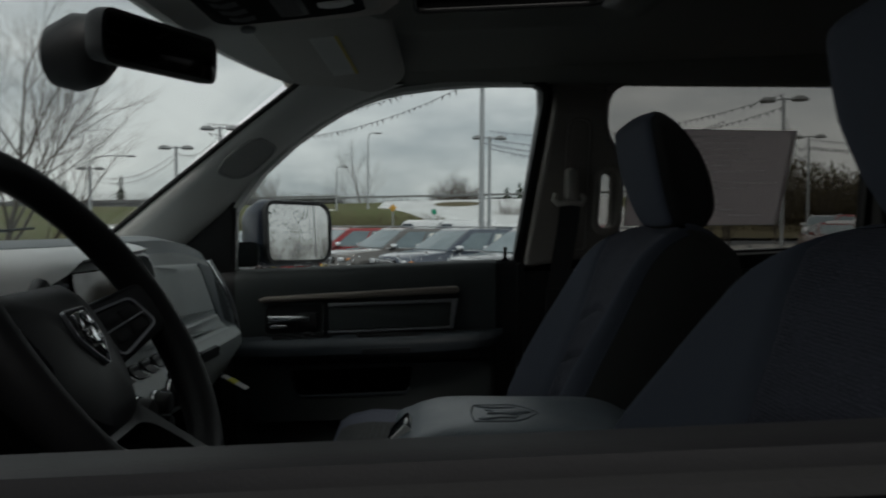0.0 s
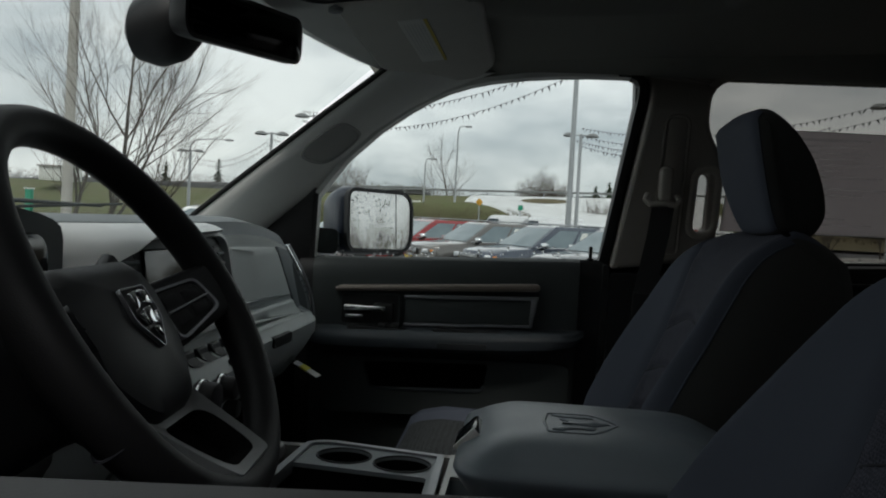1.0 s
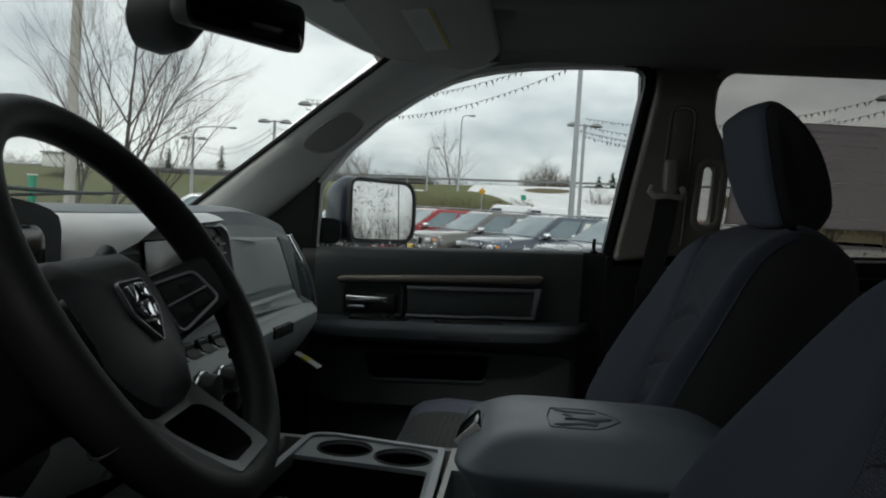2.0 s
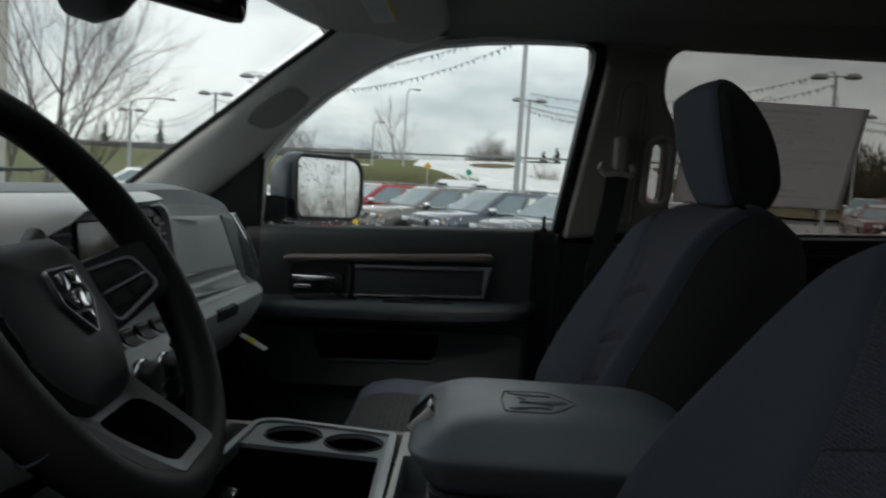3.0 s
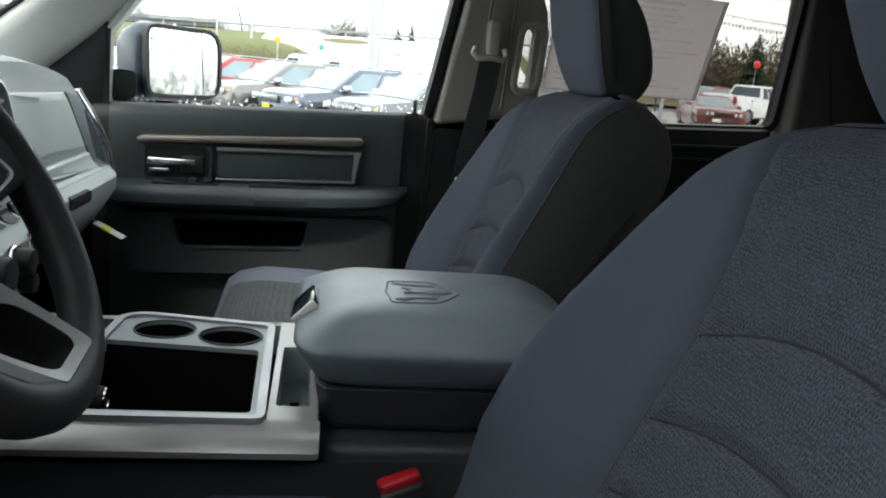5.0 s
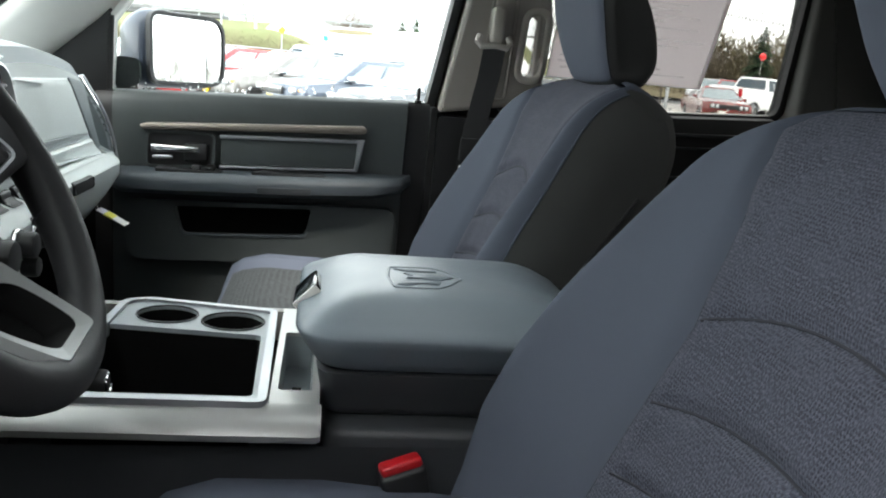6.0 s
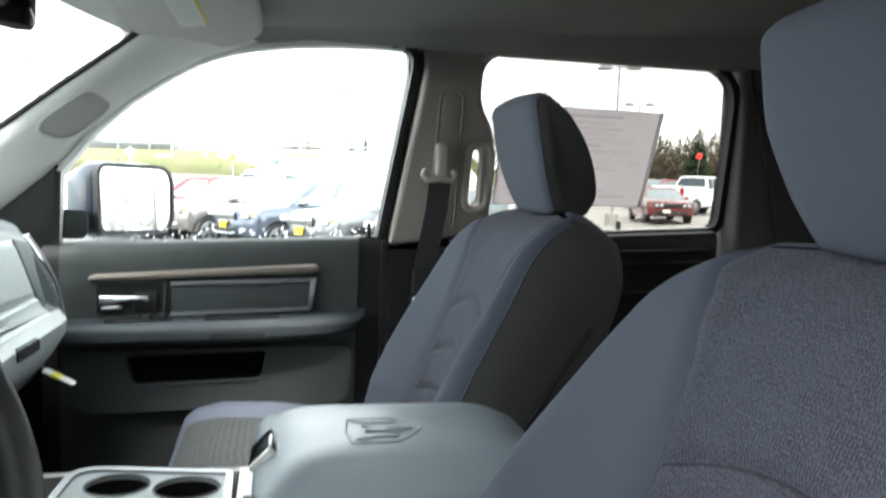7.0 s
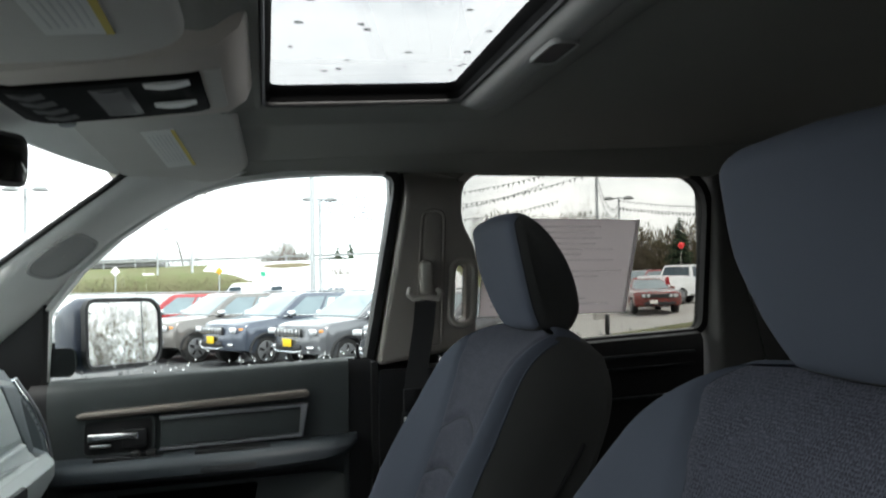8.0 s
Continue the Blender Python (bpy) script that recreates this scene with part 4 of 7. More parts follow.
for y, k in ((-0.300, 0.5), (-0.294, 0.85), (-0.280, 1.0), (-0.22, 1.0), (-0.17, 0.95), (-0.12, 0.75), (-0.02, 0.55), (0.10, 0.5), (0.145, 0.4)):
    zl = float(np.interp(y, [-0.30, -0.19, -0.15, 0.145], [1.630, 1.634, 1.662, 1.669]))
    xl = on_face(y, min(zl, 1.660))[0]
    brow.append([(xl - 0.02, y, zl - 0.002), (xl + 0.040 * k, y, zl), (xl + 0.048 * k, y, zl + 0.004), (xl + 0.040 * k, y, lerp(zl, 1.680, 0.40)), (xl + 0.016 * k, y, lerp(zl, 1.680, 0.80)), (xl - 0.010, y, 1.681), (xl - 0.03, y, 1.672)])
part("stack_hood", loft(brow), M["hood_silver"], dashboard, "silver brow over the stack")
part("lower_trim", face_patch(rounded([(-0.315, 1.470), (-0.176, 1.470), (-0.174, 1.632), (-0.315, 1.632)], 0.006, 3), -0.004, 0.006, 0.003), M["black"], dashboard, "black trim beside the stack")
part("knee_panel", face_patch(rounded([(-0.700, 1.385), (-0.322, 1.385), (-0.322, 1.600), (-0.700, 1.600)], 0.01, 3), -0.004, 0.006, 0.003), M["black"], dashboard, "black panel under the wheel")
part("control_panel", face_patch(rounded([(-0.175, 1.378), (0.165, 1.378), (0.175, 1.528), (-0.172, 1.528)], 0.02, 4), -0.004, 0.008, 0.004), M["dash"], dashboard, "grey control panel")
for y, z, r in ((-0.075, 1.470, 0.020), (0.060, 1.470, 0.020), (-0.010, 1.470, 0.015), (-0.085, 1.420, 0.013), (0.075, 1.420, 0.013)):
    kx = on_face(y, z)[0]
    knob = part("control_knob", disc((kx + 0.018, y, z), r, 0.030, "x", 24, 0.004), M["black"], dashboard, "black knob with chrome ring")
    part("ring", disc((kx + 0.011, y, z), r + 0.003, 0.008, "x", 24, 0.002), M["chrome"], knob)
for k in range(6):
    for z in (1.500, 1.395):
        part("push_button", face_patch(rounded([(-0.140 + 0.046 * k, z), (-0.105 + 0.046 * k, z), (-0.105 + 0.046 * k, z + 0.016), (-0.140 + 0.046 * k, z + 0.016)], 0.003, 2), 0.0, 0.014, 0.002), M["black"], dashboard)
part("chrome_line", tube([on_face(-0.16, 1.445, 0.012), on_face(0.0, 1.440, 0.012), on_face(0.16, 1.445, 0.012)], 0.003, 6), M["chrome"], dashboard)

# instrument binnacle
cluster = thing("instrument_cluster", (-0.56, -0.44, 1.68), "black hooded instrument cluster behind the wheel", "instrument cluster")
rings = []
for x, w, h in ((-0.70, 0.16, 0.012), (-0.60, 0.19, 0.030), (-0.50, 0.195, 0.034), (-0.455, 0.19, 0.034)):
    ring = [(x, -0.475 + w * math.cos(a), 1.668 + h * math.sin(a) ** 0.7 if math.sin(a) > 0 else 1.668) for a in [math.pi * k / 14 for k in range(15)]]
    rings.append(ring + [(x, -0.475 - w, 1.62), (x, -0.475 + w, 1.62)])
part("hood", loft(rings), M["dash_top"], cluster)
part("face", prism(rounded([(-0.64, 1.575), (-0.31, 1.575), (-0.31, 1.675), (-0.64, 1.675)], 0.03, 5), "x", -0.47, -0.452, 0.004), M["screen"], cluster)
for y in (-0.555, -0.395):
    part("gauge_ring", tube([(-0.449, y + 0.044 * math.cos(6.28318 * k / 28), 1.626 + 0.044 * math.sin(6.28318 * k / 28)) for k in range(28)], 0.003, 6, True), M["silver"], cluster)

# paper tag that hangs under the dashboard
tag = thing("paper_tag", (-0.416, 0.505, 1.396), "small white and yellow paper tag hanging under the dashboard", "tag")
ta, tb = V(-0.440, 0.500, 1.411), V(-0.394, 0.510, 1.383)
tn = V(0.5, 0.0, 0.85).normalized()
for nm, f0, f1, mm in (("sheet", 0.0, 1.0, M["label"]), ("yellow_band", 0.26, 0.56, M["tag_y"])):
    p0, p1 = ta.lerp(tb, f0), ta.lerp(tb, f1)
    wv = V(0.010, 0.030, 0.004) * 0.26
    up = tn * (0.0006 if nm == "sheet" else 0.0014)
    part(nm, loft([[p0 - wv - up, p0 + wv - up, p0 + wv + up, p0 - wv + up], [p1 - wv - up, p1 + wv - up, p1 + wv + up, p1 - wv + up]]), mm, tag)
part("string", tube([(-0.452, 0.498, 1.452), (-0.447, 0.499, 1.43), tuple(ta)], 0.0008, 5), M["label"], tag)


# ---- steering wheel ----
WC = V(-0.3086, -0.4102, 1.6264)
WM = Matrix(((-0.0773, -0.5557, 0.8278, WC.x), (0.9970, -0.0431, 0.0642, WC.y), (0, 0.8303, 0.5574, WC.z), (0, 0, 0, 1)))


def dished(bm):
    """Sinks the hub below the rim, then sets the piece on the column."""
    for v in bm.verts:
        r = math.hypot(v.co.x, v.co.y)
        v.co.z -= 0.046 * min(1.0, max(0.0, (0.160 - r) / 0.075))
    return moved(bm, WM)


wheel = thing("steering_wheel", tuple(WC), "black leather steering wheel with grey lower spokes", "steering wheel")
R = 0.169
pts, rad = [], []
for k in range(72):
    a = 6.28318 * k / 72
    pts.append((R * math.cos(a), R * math.sin(a) * 0.985, 0.004 * math.cos(2 * a)))
    rad.append(0.0165 + 0.002 * abs(math.cos(a)) ** 3)
part("rim", moved(tube(pts, rad, 14, True), WM), M["leather"], wheel)
for a in (-28, 208):
    t0 = radians(a)
    st = [((R + 0.0172 * math.cos(q)) * math.cos(t0), (R + 0.0172 * math.cos(q)) * math.sin(t0), 0.0172 * math.sin(q)) for q in [6.28318 * k / 14 for k in range(14)]]
    part("rim_seam", moved(tube(st, 0.0012, 5, True), WM), M["seam"], wheel)
hub_o = rounded([(-0.100, 0.022), (-0.074, 0.054), (0.066, 0.054), (0.086, 0.020), (0.078, -0.045), (0.042, -0.090), (-0.046, -0.090), (-0.092, -0.045)], 0.026, 5)
hub = part("hub_pad", dished(loft([[(x, y, -0.030) for x, y in hub_o], [(x, y, 0.012) for x, y in hub_o], [(x, y, 0.026) for x, y in offset(hub_o, -0.006)], [(x, y, 0.034) for x, y in offset(hub_o, -0.02)], [(x * 0.35, y * 0.35, 0.040) for x, y in hub_o]])), M["hub"], wheel, "dark grey airbag pad")
K, KD = 0.82, -0.008
sh = rounded([(-0.028 * K, 0.030 * K + KD), (0.028 * K, 0.030 * K + KD), (0.029 * K, -0.004 * K + KD), (0.0, -0.036 * K + KD), (-0.029 * K, -0.004 * K + KD)], 0.004, 3)
em = part("emblem", dished(merge(prism(sh, "z", 0.030, 0.0415, 0.001))), M["black"], wheel, "chrome-rimmed shield emblem")
part("emblem_rim", dished(ring_plate(offset(sh, 0.0010), sh, "z", 0.032, 0.0435)), M["silver"], em)
for pp in ([(-0.020, 0.024), (-0.004, 0.026), (-0.006, 0.012), (-0.018, 0.006)], [(0.002, 0.026), (0.020, 0.024), (0.018, 0.008), (0.005, 0.013)], [(-0.010, 0.006), (0.010, 0.007), (0.006, -0.012), (-0.007, -0.010)], [(-0.005, -0.014), (0.006, -0.015), (0.002, -0.028)], [(-0.022, 0.001), (-0.013, 0.001), (-0.011, -0.012)], [(0.014, 0.001), (0.022, 0.001), (0.012, -0.013)]):
    part("emblem_piece", dished(prism(rounded([(a * K, b * K + KD) for a, b in pp], 0.002, 3), "z", 0.040, 0.0462, 0.001)), M["chrome"], em)
for s in (-1, 1):
    sp = rounded([(0.066 * s, 0.026), (0.160 * s, 0.022), (0.160 * s, -0.030), (0.066 * s, -0.046)][:: s], 0.01, 4)
    part("side_spoke", dished(prism(sp, "z", -0.016, 0.016, 0.006, 3)), M["hub"], wheel)
    bt = rounded([(0.076 * s, 0.014), (0.122 * s, 0.010), (0.130 * s, -0.022), (0.080 * s, -0.036)][:: s], 0.007, 4)
    pod = part("button_pod", dished(prism(bt, "z", 0.010, 0.026, 0.003)), M["black"], wheel)
    part("pod_rim", dished(ring_plate(offset(bt, 0.002), offset(bt, -0.0005), "z", 0.014, 0.0275)), M["silver"] if s > 0 else M["hub"], pod)
    for u, v in ((0.090, 0.000), (0.110, -0.002), (0.092, -0.019), (0.112, -0.017)):
        part("button", dished(box((u * s, v, 0.0262), (0.016, 0.013, 0.006), 0.002)), M["hub"], pod)
    part("pod_line", dished(tube([(0.080 * s, -0.010, 0.0285), (0.124 * s, -0.008, 0.0285)], 0.0012, 5)), M["silver"] if s > 0 else M["hub"], pod)
lo = rounded([(-0.066, -0.070), (0.066, -0.070), (0.056, -0.128), (0.046, -0.160), (-0.046, -0.160), (-0.056, -0.128)], 0.012, 5)
hi = rounded([(-0.040, -0.097), (0.040, -0.097), (0.036, -0.124), (0.028, -0.144), (-0.028, -0.144), (-0.036, -0.124)], 0.014, 5)
rings = [[(x, y, -0.014) for x, y in lo], [(x, y, 0.006) for x, y in lo], [(x, y, 0.013) for x, y in offset(lo, -0.006)], [(x, y, 0.013) for x, y in offset(hi, 0.003)]]
slot_rings = [[(x, y, 0.0125) for x, y in offset(hi, 0.003)], [(x, y, 0.006) for x, y in hi], [(x, y, -0.014) for x, y in hi]]
bm = loft(rings, True, False)
bmesh.ops.remove_doubles(bm, verts=bm.verts, dist=1e-6)
sp_low = part("lower_spoke", dished(bm), M["spoke"], wheel, "satin grey open lower spoke")
# Shade inside the open slot is painted: blackened inner wall and a black backing.
part("slot_lining", dished(loft(slot_rings, True, False)), M["well"], sp_low, "slot lining painted black for its shade")
part("recess", dished(prism(offset(hi, 0.003), "z", -0.020, -0.010)), M["well"], sp_low, "black backing for the shade in the slot")
part("column_shroud", moved(prism(rounded([(-0.055, -0.065), (0.055, -0.065), (0.06, 0.04), (-0.06, 0.04)], 0.02, 4), "z", -0.24, -0.075, 0.01, 3), WM), M["black"], wheel)
part("stalk", tube([WM @ V(0.05, 0.02, -0.11), WM @ V(0.12, 0.05, -0.09), WM @ V(0.175, 0.075, -0.08)], [0.008, 0.008, 0.010], 10), M["black"], wheel)


# ---- centre console ----
CZ = 1.370
console = thing("centre_console", (0.02, -0.03, 0.96), "grey centre console with silver-framed tray and cup holders", "console")
tray = rounded([(-0.318, -0.206), (-0.098, -0.206), (-0.104, 0.089), (-0.276, 0.119), (-0.304, 0.104)], [0.012, 0.012, 0.012, 0.02, 0.02], 4)
bin_o = rounded([(-0.312, -0.186), (-0.112, -0.186), (-0.117, -0.004), (-0.312, 0.017)], 0.008, 4)
DEEP = 0.16


def plate_with_holes(outline, holes, z, t):
    """A flat plate with openings, filled between its outlines."""
    bm = bmesh.new()
    edges = []
    for loop in (outline, *holes):
        vs = [bm.verts.new((x, y, z)) for x, y in loop]
        edges += [bm.edges.new((vs[i], vs[(i + 1) % len(vs)])) for i in range(len(vs))]
    bmesh.ops.triangle_fill(bm, use_beauty=True, use_dissolve=False, edges=edges)
    ret = bmesh.ops.extrude_face_region(bm, geom=bm.faces[:])
    bmesh.ops.translate(bm, vec=(0, 0, -t), verts=[g for g in ret["geom"] if isinstance(g, bmesh.types.BMVert)])
    return bm


def circle(x, y, r, n=24):
    return [(x + r * math.cos(6.28318 * k / n), y + 0.90 * r * math.sin(6.28318 * k / n)) for k in range(n)]


cups = [(-0.240, 0.060, 0.0370), (-0.156, 0.043, 0.0380)]
part("tray_frame", plate_with_holes(tray, [bin_o] + [circle(*c) for c in cups], CZ, 0.008), M["tray"], console, "grey tray frame", angle=30)
part("tray_rail", ring_plate(offset(tray, 0.0015), offset(tray, -0.0080), "z", CZ - 0.014, CZ + 0.004), M["silver"], console, "satin silver rail round the tray")
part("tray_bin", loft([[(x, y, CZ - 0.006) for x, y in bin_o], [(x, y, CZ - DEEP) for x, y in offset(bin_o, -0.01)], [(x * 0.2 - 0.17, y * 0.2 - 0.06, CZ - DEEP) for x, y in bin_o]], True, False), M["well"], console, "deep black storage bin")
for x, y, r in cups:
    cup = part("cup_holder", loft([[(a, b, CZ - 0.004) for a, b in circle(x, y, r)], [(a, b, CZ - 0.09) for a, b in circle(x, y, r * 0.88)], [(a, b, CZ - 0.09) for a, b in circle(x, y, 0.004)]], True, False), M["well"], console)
    part("lip", tube([(a, b, CZ + 0.001) for a, b in circle(x, y, r + 0.001, 32)], 0.0012, 6, True), M["black"], cup)
part("power_socket", merge(disc((-0.296, -0.05, CZ - 0.05), 0.016, 0.02, "x", 20, 0.003), disc((-0.296, -0.10, CZ - 0.07), 0.016, 0.02, "x", 20, 0.003)), M["black"], console)
part("socket_ring", tube([(-0.285, -0.05 + 0.013 * math.cos(6.28318 * k / 20), CZ - 0.05 + 0.013 * math.sin(6.28318 * k / 20)) for k in range(20)], 0.002, 6, True), M["chrome"], console)
# silver shoulder along the driver's side
rings = []
for x in (-0.46, -0.30, -0.15, -0.048, -0.042):
    k = 0.985 if x > -0.045 else 1.0
    rings.append([(x, -0.196, CZ - 0.002), (x, -0.216 * 1, CZ - 0.004), (x, -0.230 * k, CZ - 0.011), (x, -0.236 * k, CZ - 0.019), (x, -0.233 * k, CZ - 0.027), (x, -0.216, CZ - 0.031), (x, -0.196, CZ - 0.031)])
part("silver_shoulder", loft(rings), M["silver_soft"], console, "brushed silver shoulder rail")
rings = [[(x, 0.118 + d, CZ - 0.02 - e) for d, e in ((0, -0.012), (0.02, -0.010), (0.034, 0.0), (0.036, 0.02), (0, 0.03))] for x in (-0.46, -0.30, -0.15, -0.045)]
part("silver_shoulder", loft(rings), M["silver_soft"], console)
slot = rounded([(-0.088, -0.160), (-0.052, -0.160), (-0.052, 0.020), (-0.088, 0.020)], 0.005, 3)
deck = rounded([(-0.0955, -0.194), (-0.044, -0.194), (-0.044, 0.118), (-0.0955, 0.118)], 0.003, 2)
part("deck", plate_with_holes(deck, [slot], CZ - 0.003, 0.01), M["silver_soft"], console, "silver deck with a narrow slot", angle=30)
part("slot_well", loft([[(x, y, CZ - 0.008) for x, y in slot], [(x, y, CZ - 0.05) for x, y in offset(slot, -0.002)], [(x * 0.3 - 0.049, y * 0.3 - 0.05, CZ - 0.05) for x, y in slot]], True, False), M["tray"], console)
part("forward_tray", box((-0.40, -0.04, CZ - 0.012), (0.125, 0.30, 0.02), 0.006), M["silver_soft"], console)
part("side_wall", loft([[(-0.46, -0.205, CZ - 0.05), (0.30, -0.185, CZ - 0.05), (0.30, 0.125, CZ - 0.05), (-0.46, 0.125, CZ - 0.05)], [(-0.46, -0.200, 0.965), (0.30, -0.180, 0.965), (0.30, 0.12, 0.965), (-0.46, 0.12, 0.965)]], True, False), M["lid_low"], console, "dark console sides")
# armrest bin
low_o = rounded([(-0.040, -0.186), (0.30, -0.186), (0.30, 0.122), (-0.040, 0.122)], 0.02, 4)
part("bin_shoulder", loft([[(x, y, 1.20) for x, y in low_o], [(x, y, 1.326) for x, y in low_o], [(x, y, 1.333) for x, y in offset(low_o, -0.003)], [(x, y, 1.337) for x, y in offset(low_o, -0.010)]]), M["lid_low"], console)
base_o = rounded([(-0.050, -0.166), (0.30, -0.166), (0.30, 0.110), (-0.044, 0.110)], 0.03, 5)
part("bin_base", loft([[(x, y, 1.336) for x, y in offset(base_o, -0.020)], [(x, y, 1.341) for x, y in offset(base_o, -0.012)], [(x, y, 1.350) for x, y in offset(base_o, -0.008)], [(x, y, 1.3895) for x, y in base_o], [(x, y, 1.391) for x, y in offset(base_o, -0.002)]]), M["lid_low"], console, "dark grey bin under the armrest")
lid_o = rounded([(-0.074, -0.188), (0.27, -0.186), (0.27, 0.126), (-0.074, 0.128)], 0.055, 8)


def lid_ring(inset, z):
    cx, cy = 0.098, -0.030
    kx, ky = 1 - inset / 0.172, 1 - inset / 0.157
    return [(cx + (x - cx) * kx, cy + (y - cy) * ky, z) for x, y in lid_o]


lid = part("armrest_lid", loft([lid_ring(0.027, 1.3925), lid_ring(0.0225, 1.3945), lid_ring(0.0150, 1.406), lid_ring(0.0045, 1.424), lid_ring(0.0, 1.4330), lid_ring(0.0012, 1.4362), lid_ring(0.0050, 1.4395), lid_ring(0.012, 1.4430), lid_ring(0.022, 1.4490), lid_ring(0.034, 1.4555), lid_ring(0.048, 1.4615), lid_ring(0.066, 1.4660), lid_ring(0.09, 1.4685), lid_ring(0.12, 1.4702), lid_ring(0.15, 1.4710)]), M["lid"], console, "padded grey vinyl armrest lid", angle=60)
CY = -0.034
crest = [(x, y + CY) for x, y in rounded([(0.030, 0.020), (0.084, 0.018), (0.098, 0.006), (0.119, -0.024), (0.098, -0.054), (0.084, -0.066), (0.030, -0.068), (0.025, -0.024)], 0.007, 3)]


def lid_top(x, y, up):
    inset = min(0.172 - abs(x - 0.098), 0.157 - abs(y + 0.030))
    return (x, y, up + float(np.interp(inset, [0.034, 0.048, 0.066, 0.09, 0.12, 0.15], [1.4555, 1.4615, 1.4660, 1.4685, 1.4702, 1.4710])))


part("crest_rim", loft([[lid_top(x, y, u) for x, y in offset(crest, -d)] for d, u in ((0.0, -0.002), (0.0010, 0.0006), (0.0026, 0.0013), (0.0042, 0.0004), (0.0054, -0.002))], True, False), M["lid"], lid, "raised vinyl crest")
for pp in ([(0.034, 0.012), (0.044, 0.018), (0.062, 0.008), (0.082, 0.010), (0.090, 0.000), (0.070, -0.002), (0.052, 0.000)], [(0.034, -0.060), (0.046, -0.066), (0.066, -0.054), (0.084, -0.058), (0.090, -0.046), (0.070, -0.044), (0.050, -0.046)], [(0.044, -0.010), (0.062, -0.012), (0.086, -0.006), (0.108, -0.024), (0.086, -0.040), (0.064, -0.034), (0.046, -0.036), (0.058, -0.024)]):
    po = [(x, -0.024 + (y + 0.024) * 0.86 + CY) for x, y in rounded(pp, 0.004, 3)]
    part("crest_piece", loft([[lid_top(x, y, u) for x, y in offset(po, -d)] for d, u in ((0.0, -0.002), (0.0008, 0.0008), (0.0024, 0.0016))]), M["lid"], lid)
part("latch", box((-0.0635, -0.034, 1.4405), (0.014, 0.068, 0.036), 0.004, 3, (0, 44, 0)), M["screen"], lid, "black latch")
part("latch_mark", box((-0.0630, -0.0705, 1.4410), (0.0145, 0.006, 0.034), 0.002, 2, (0, 44, 0)), M["white"], lid, "white latch end")

# buckle beside the console
buckle = thing("seat_belt_buckle", (0.05, -0.215, 1.16), "black seat belt buckle with a red release button", "buckle")
BM_ = pose(0.044, -0.218, 1.303, 0, -14, 12)
part("body", moved(box((0, 0, -0.026), (0.050, 0.026, 0.070), 0.006, 3), BM_), M["black"], buckle)
part("release_button", moved(box((0.0, 0, 0.012), (0.044, 0.018, 0.012), 0.004, 3), BM_), M["red"], buckle, "red release button")
part("stem", tube([BM_ @ V(0, 0, -0.05), BM_ @ V(0.01, 0, -0.12), (0.09, -0.22, 1.02), (0.09, -0.22, 0.965)], 0.010, 8), M["black"], buckle)


# ---- seats ----
def backrest_ring(v):
    """Half-width, front line, thickness and bolster height up the backrest, v from 0 to 1."""
    w = lerp(0.262 + SEAT["wide"], 0.225 + 0.2 * SEAT["wide"], max(0.0, v) ** 1.6) * (1 - 0.17 * max(0, (v - 0.66) / 0.34) ** 2.2)
    x = 0.178 + 0.180 * v + 0.014 * math.sin(math.pi * v) * -1
    z = 1.265 + 0.476 * v
    return w, x, z


SEAT = {"lip": [], "wide": 0.0, "insert": (0.92, 1.08)}


def seat_point(v, q, push=0.0):
    """A point of the backrest's skin; q runs round it: -1..1 the front, beyond it the sides and the back."""
    w, x, z = backrest_ring(v)
    th = lerp(0.180, 0.186, v)
    lip = float(np.interp(v, [0, 0.15, 0.3, 0.45, 0.6, 0.75, 0.9, 1], SEAT["lip"]))
    top = max(0.0, (v - 0.74) / 0.26)
    a = abs(q)
    s = 1 if q >= 0 else -1
    if a <= 1:
        y = s * a * w * 0.90
        f = -lip * max(0, (a - 0.40) / 0.60) ** 1.5 + 0.012 * (1 - a * a)
    elif a <= 2:
        t = (a - 1)
        ang = t * math.pi / 2
        y = s * w * (0.90 + 0.10 * math.sin(ang))
        f = -lip + (1 - math.cos(ang)) * th * 0.5
    elif a <= 3:
        t = a - 2
        y = s * w * (1.0 - 0.03 * t)
        f = -lip + th * 0.5 + t * (th * 0.30 + lip)
    else:
        t = min(1.0, a - 3)
        ang = t * math.pi / 2
        y = s * w * (0.97 - 0.97 * t ** 1.0) if t > 0.25 else s * w * (0.97 - 0.97 * t)
        f = th * (0.80 + 0.20 * math.sin(min(1, t * 3) * math.pi / 2))
    f += top ** 2.2 * float(np.interp(a, [0.0, 1.0, 2.0, 3.0, 4.0], [0.050, 0.052, 0.024, -0.030, -0.030]))
    dz = -0.040 * top ** 2 * float(np.interp(a, [0.0, 0.5, 1.2, 2.0, 3.0, 4.0], [0.0, 0.08, 0.55, 1.0, 0.8, 0.0]))
    nrm = Vector((-0.92, 0, 0.39))
    up = Vector((0.39, 0, 0.92))
    p = Vector((x, y, z)) - nrm * f + up * dz
    return p + nrm * push


def groove(d, w=0.008, deep=0.006):
    return -deep * math.exp(-(d / w) ** 2)


def skin(q0, q1, nq, nv, fn, v0=-0.15, v1=1.0):
    """A stretch of the backrest between two lines, each given as q over v."""
    rows = []
    for i in range(nv + 1):
        v = lerp(v0, v1, i / nv)
        a, b = q0(v), q1(v)
        rows.append([seat_point(v, lerp(a, b, j / nq), fn(v, lerp(a, b, j / nq))) for j in range(nq + 1)])
    return loft(rows, False, False)


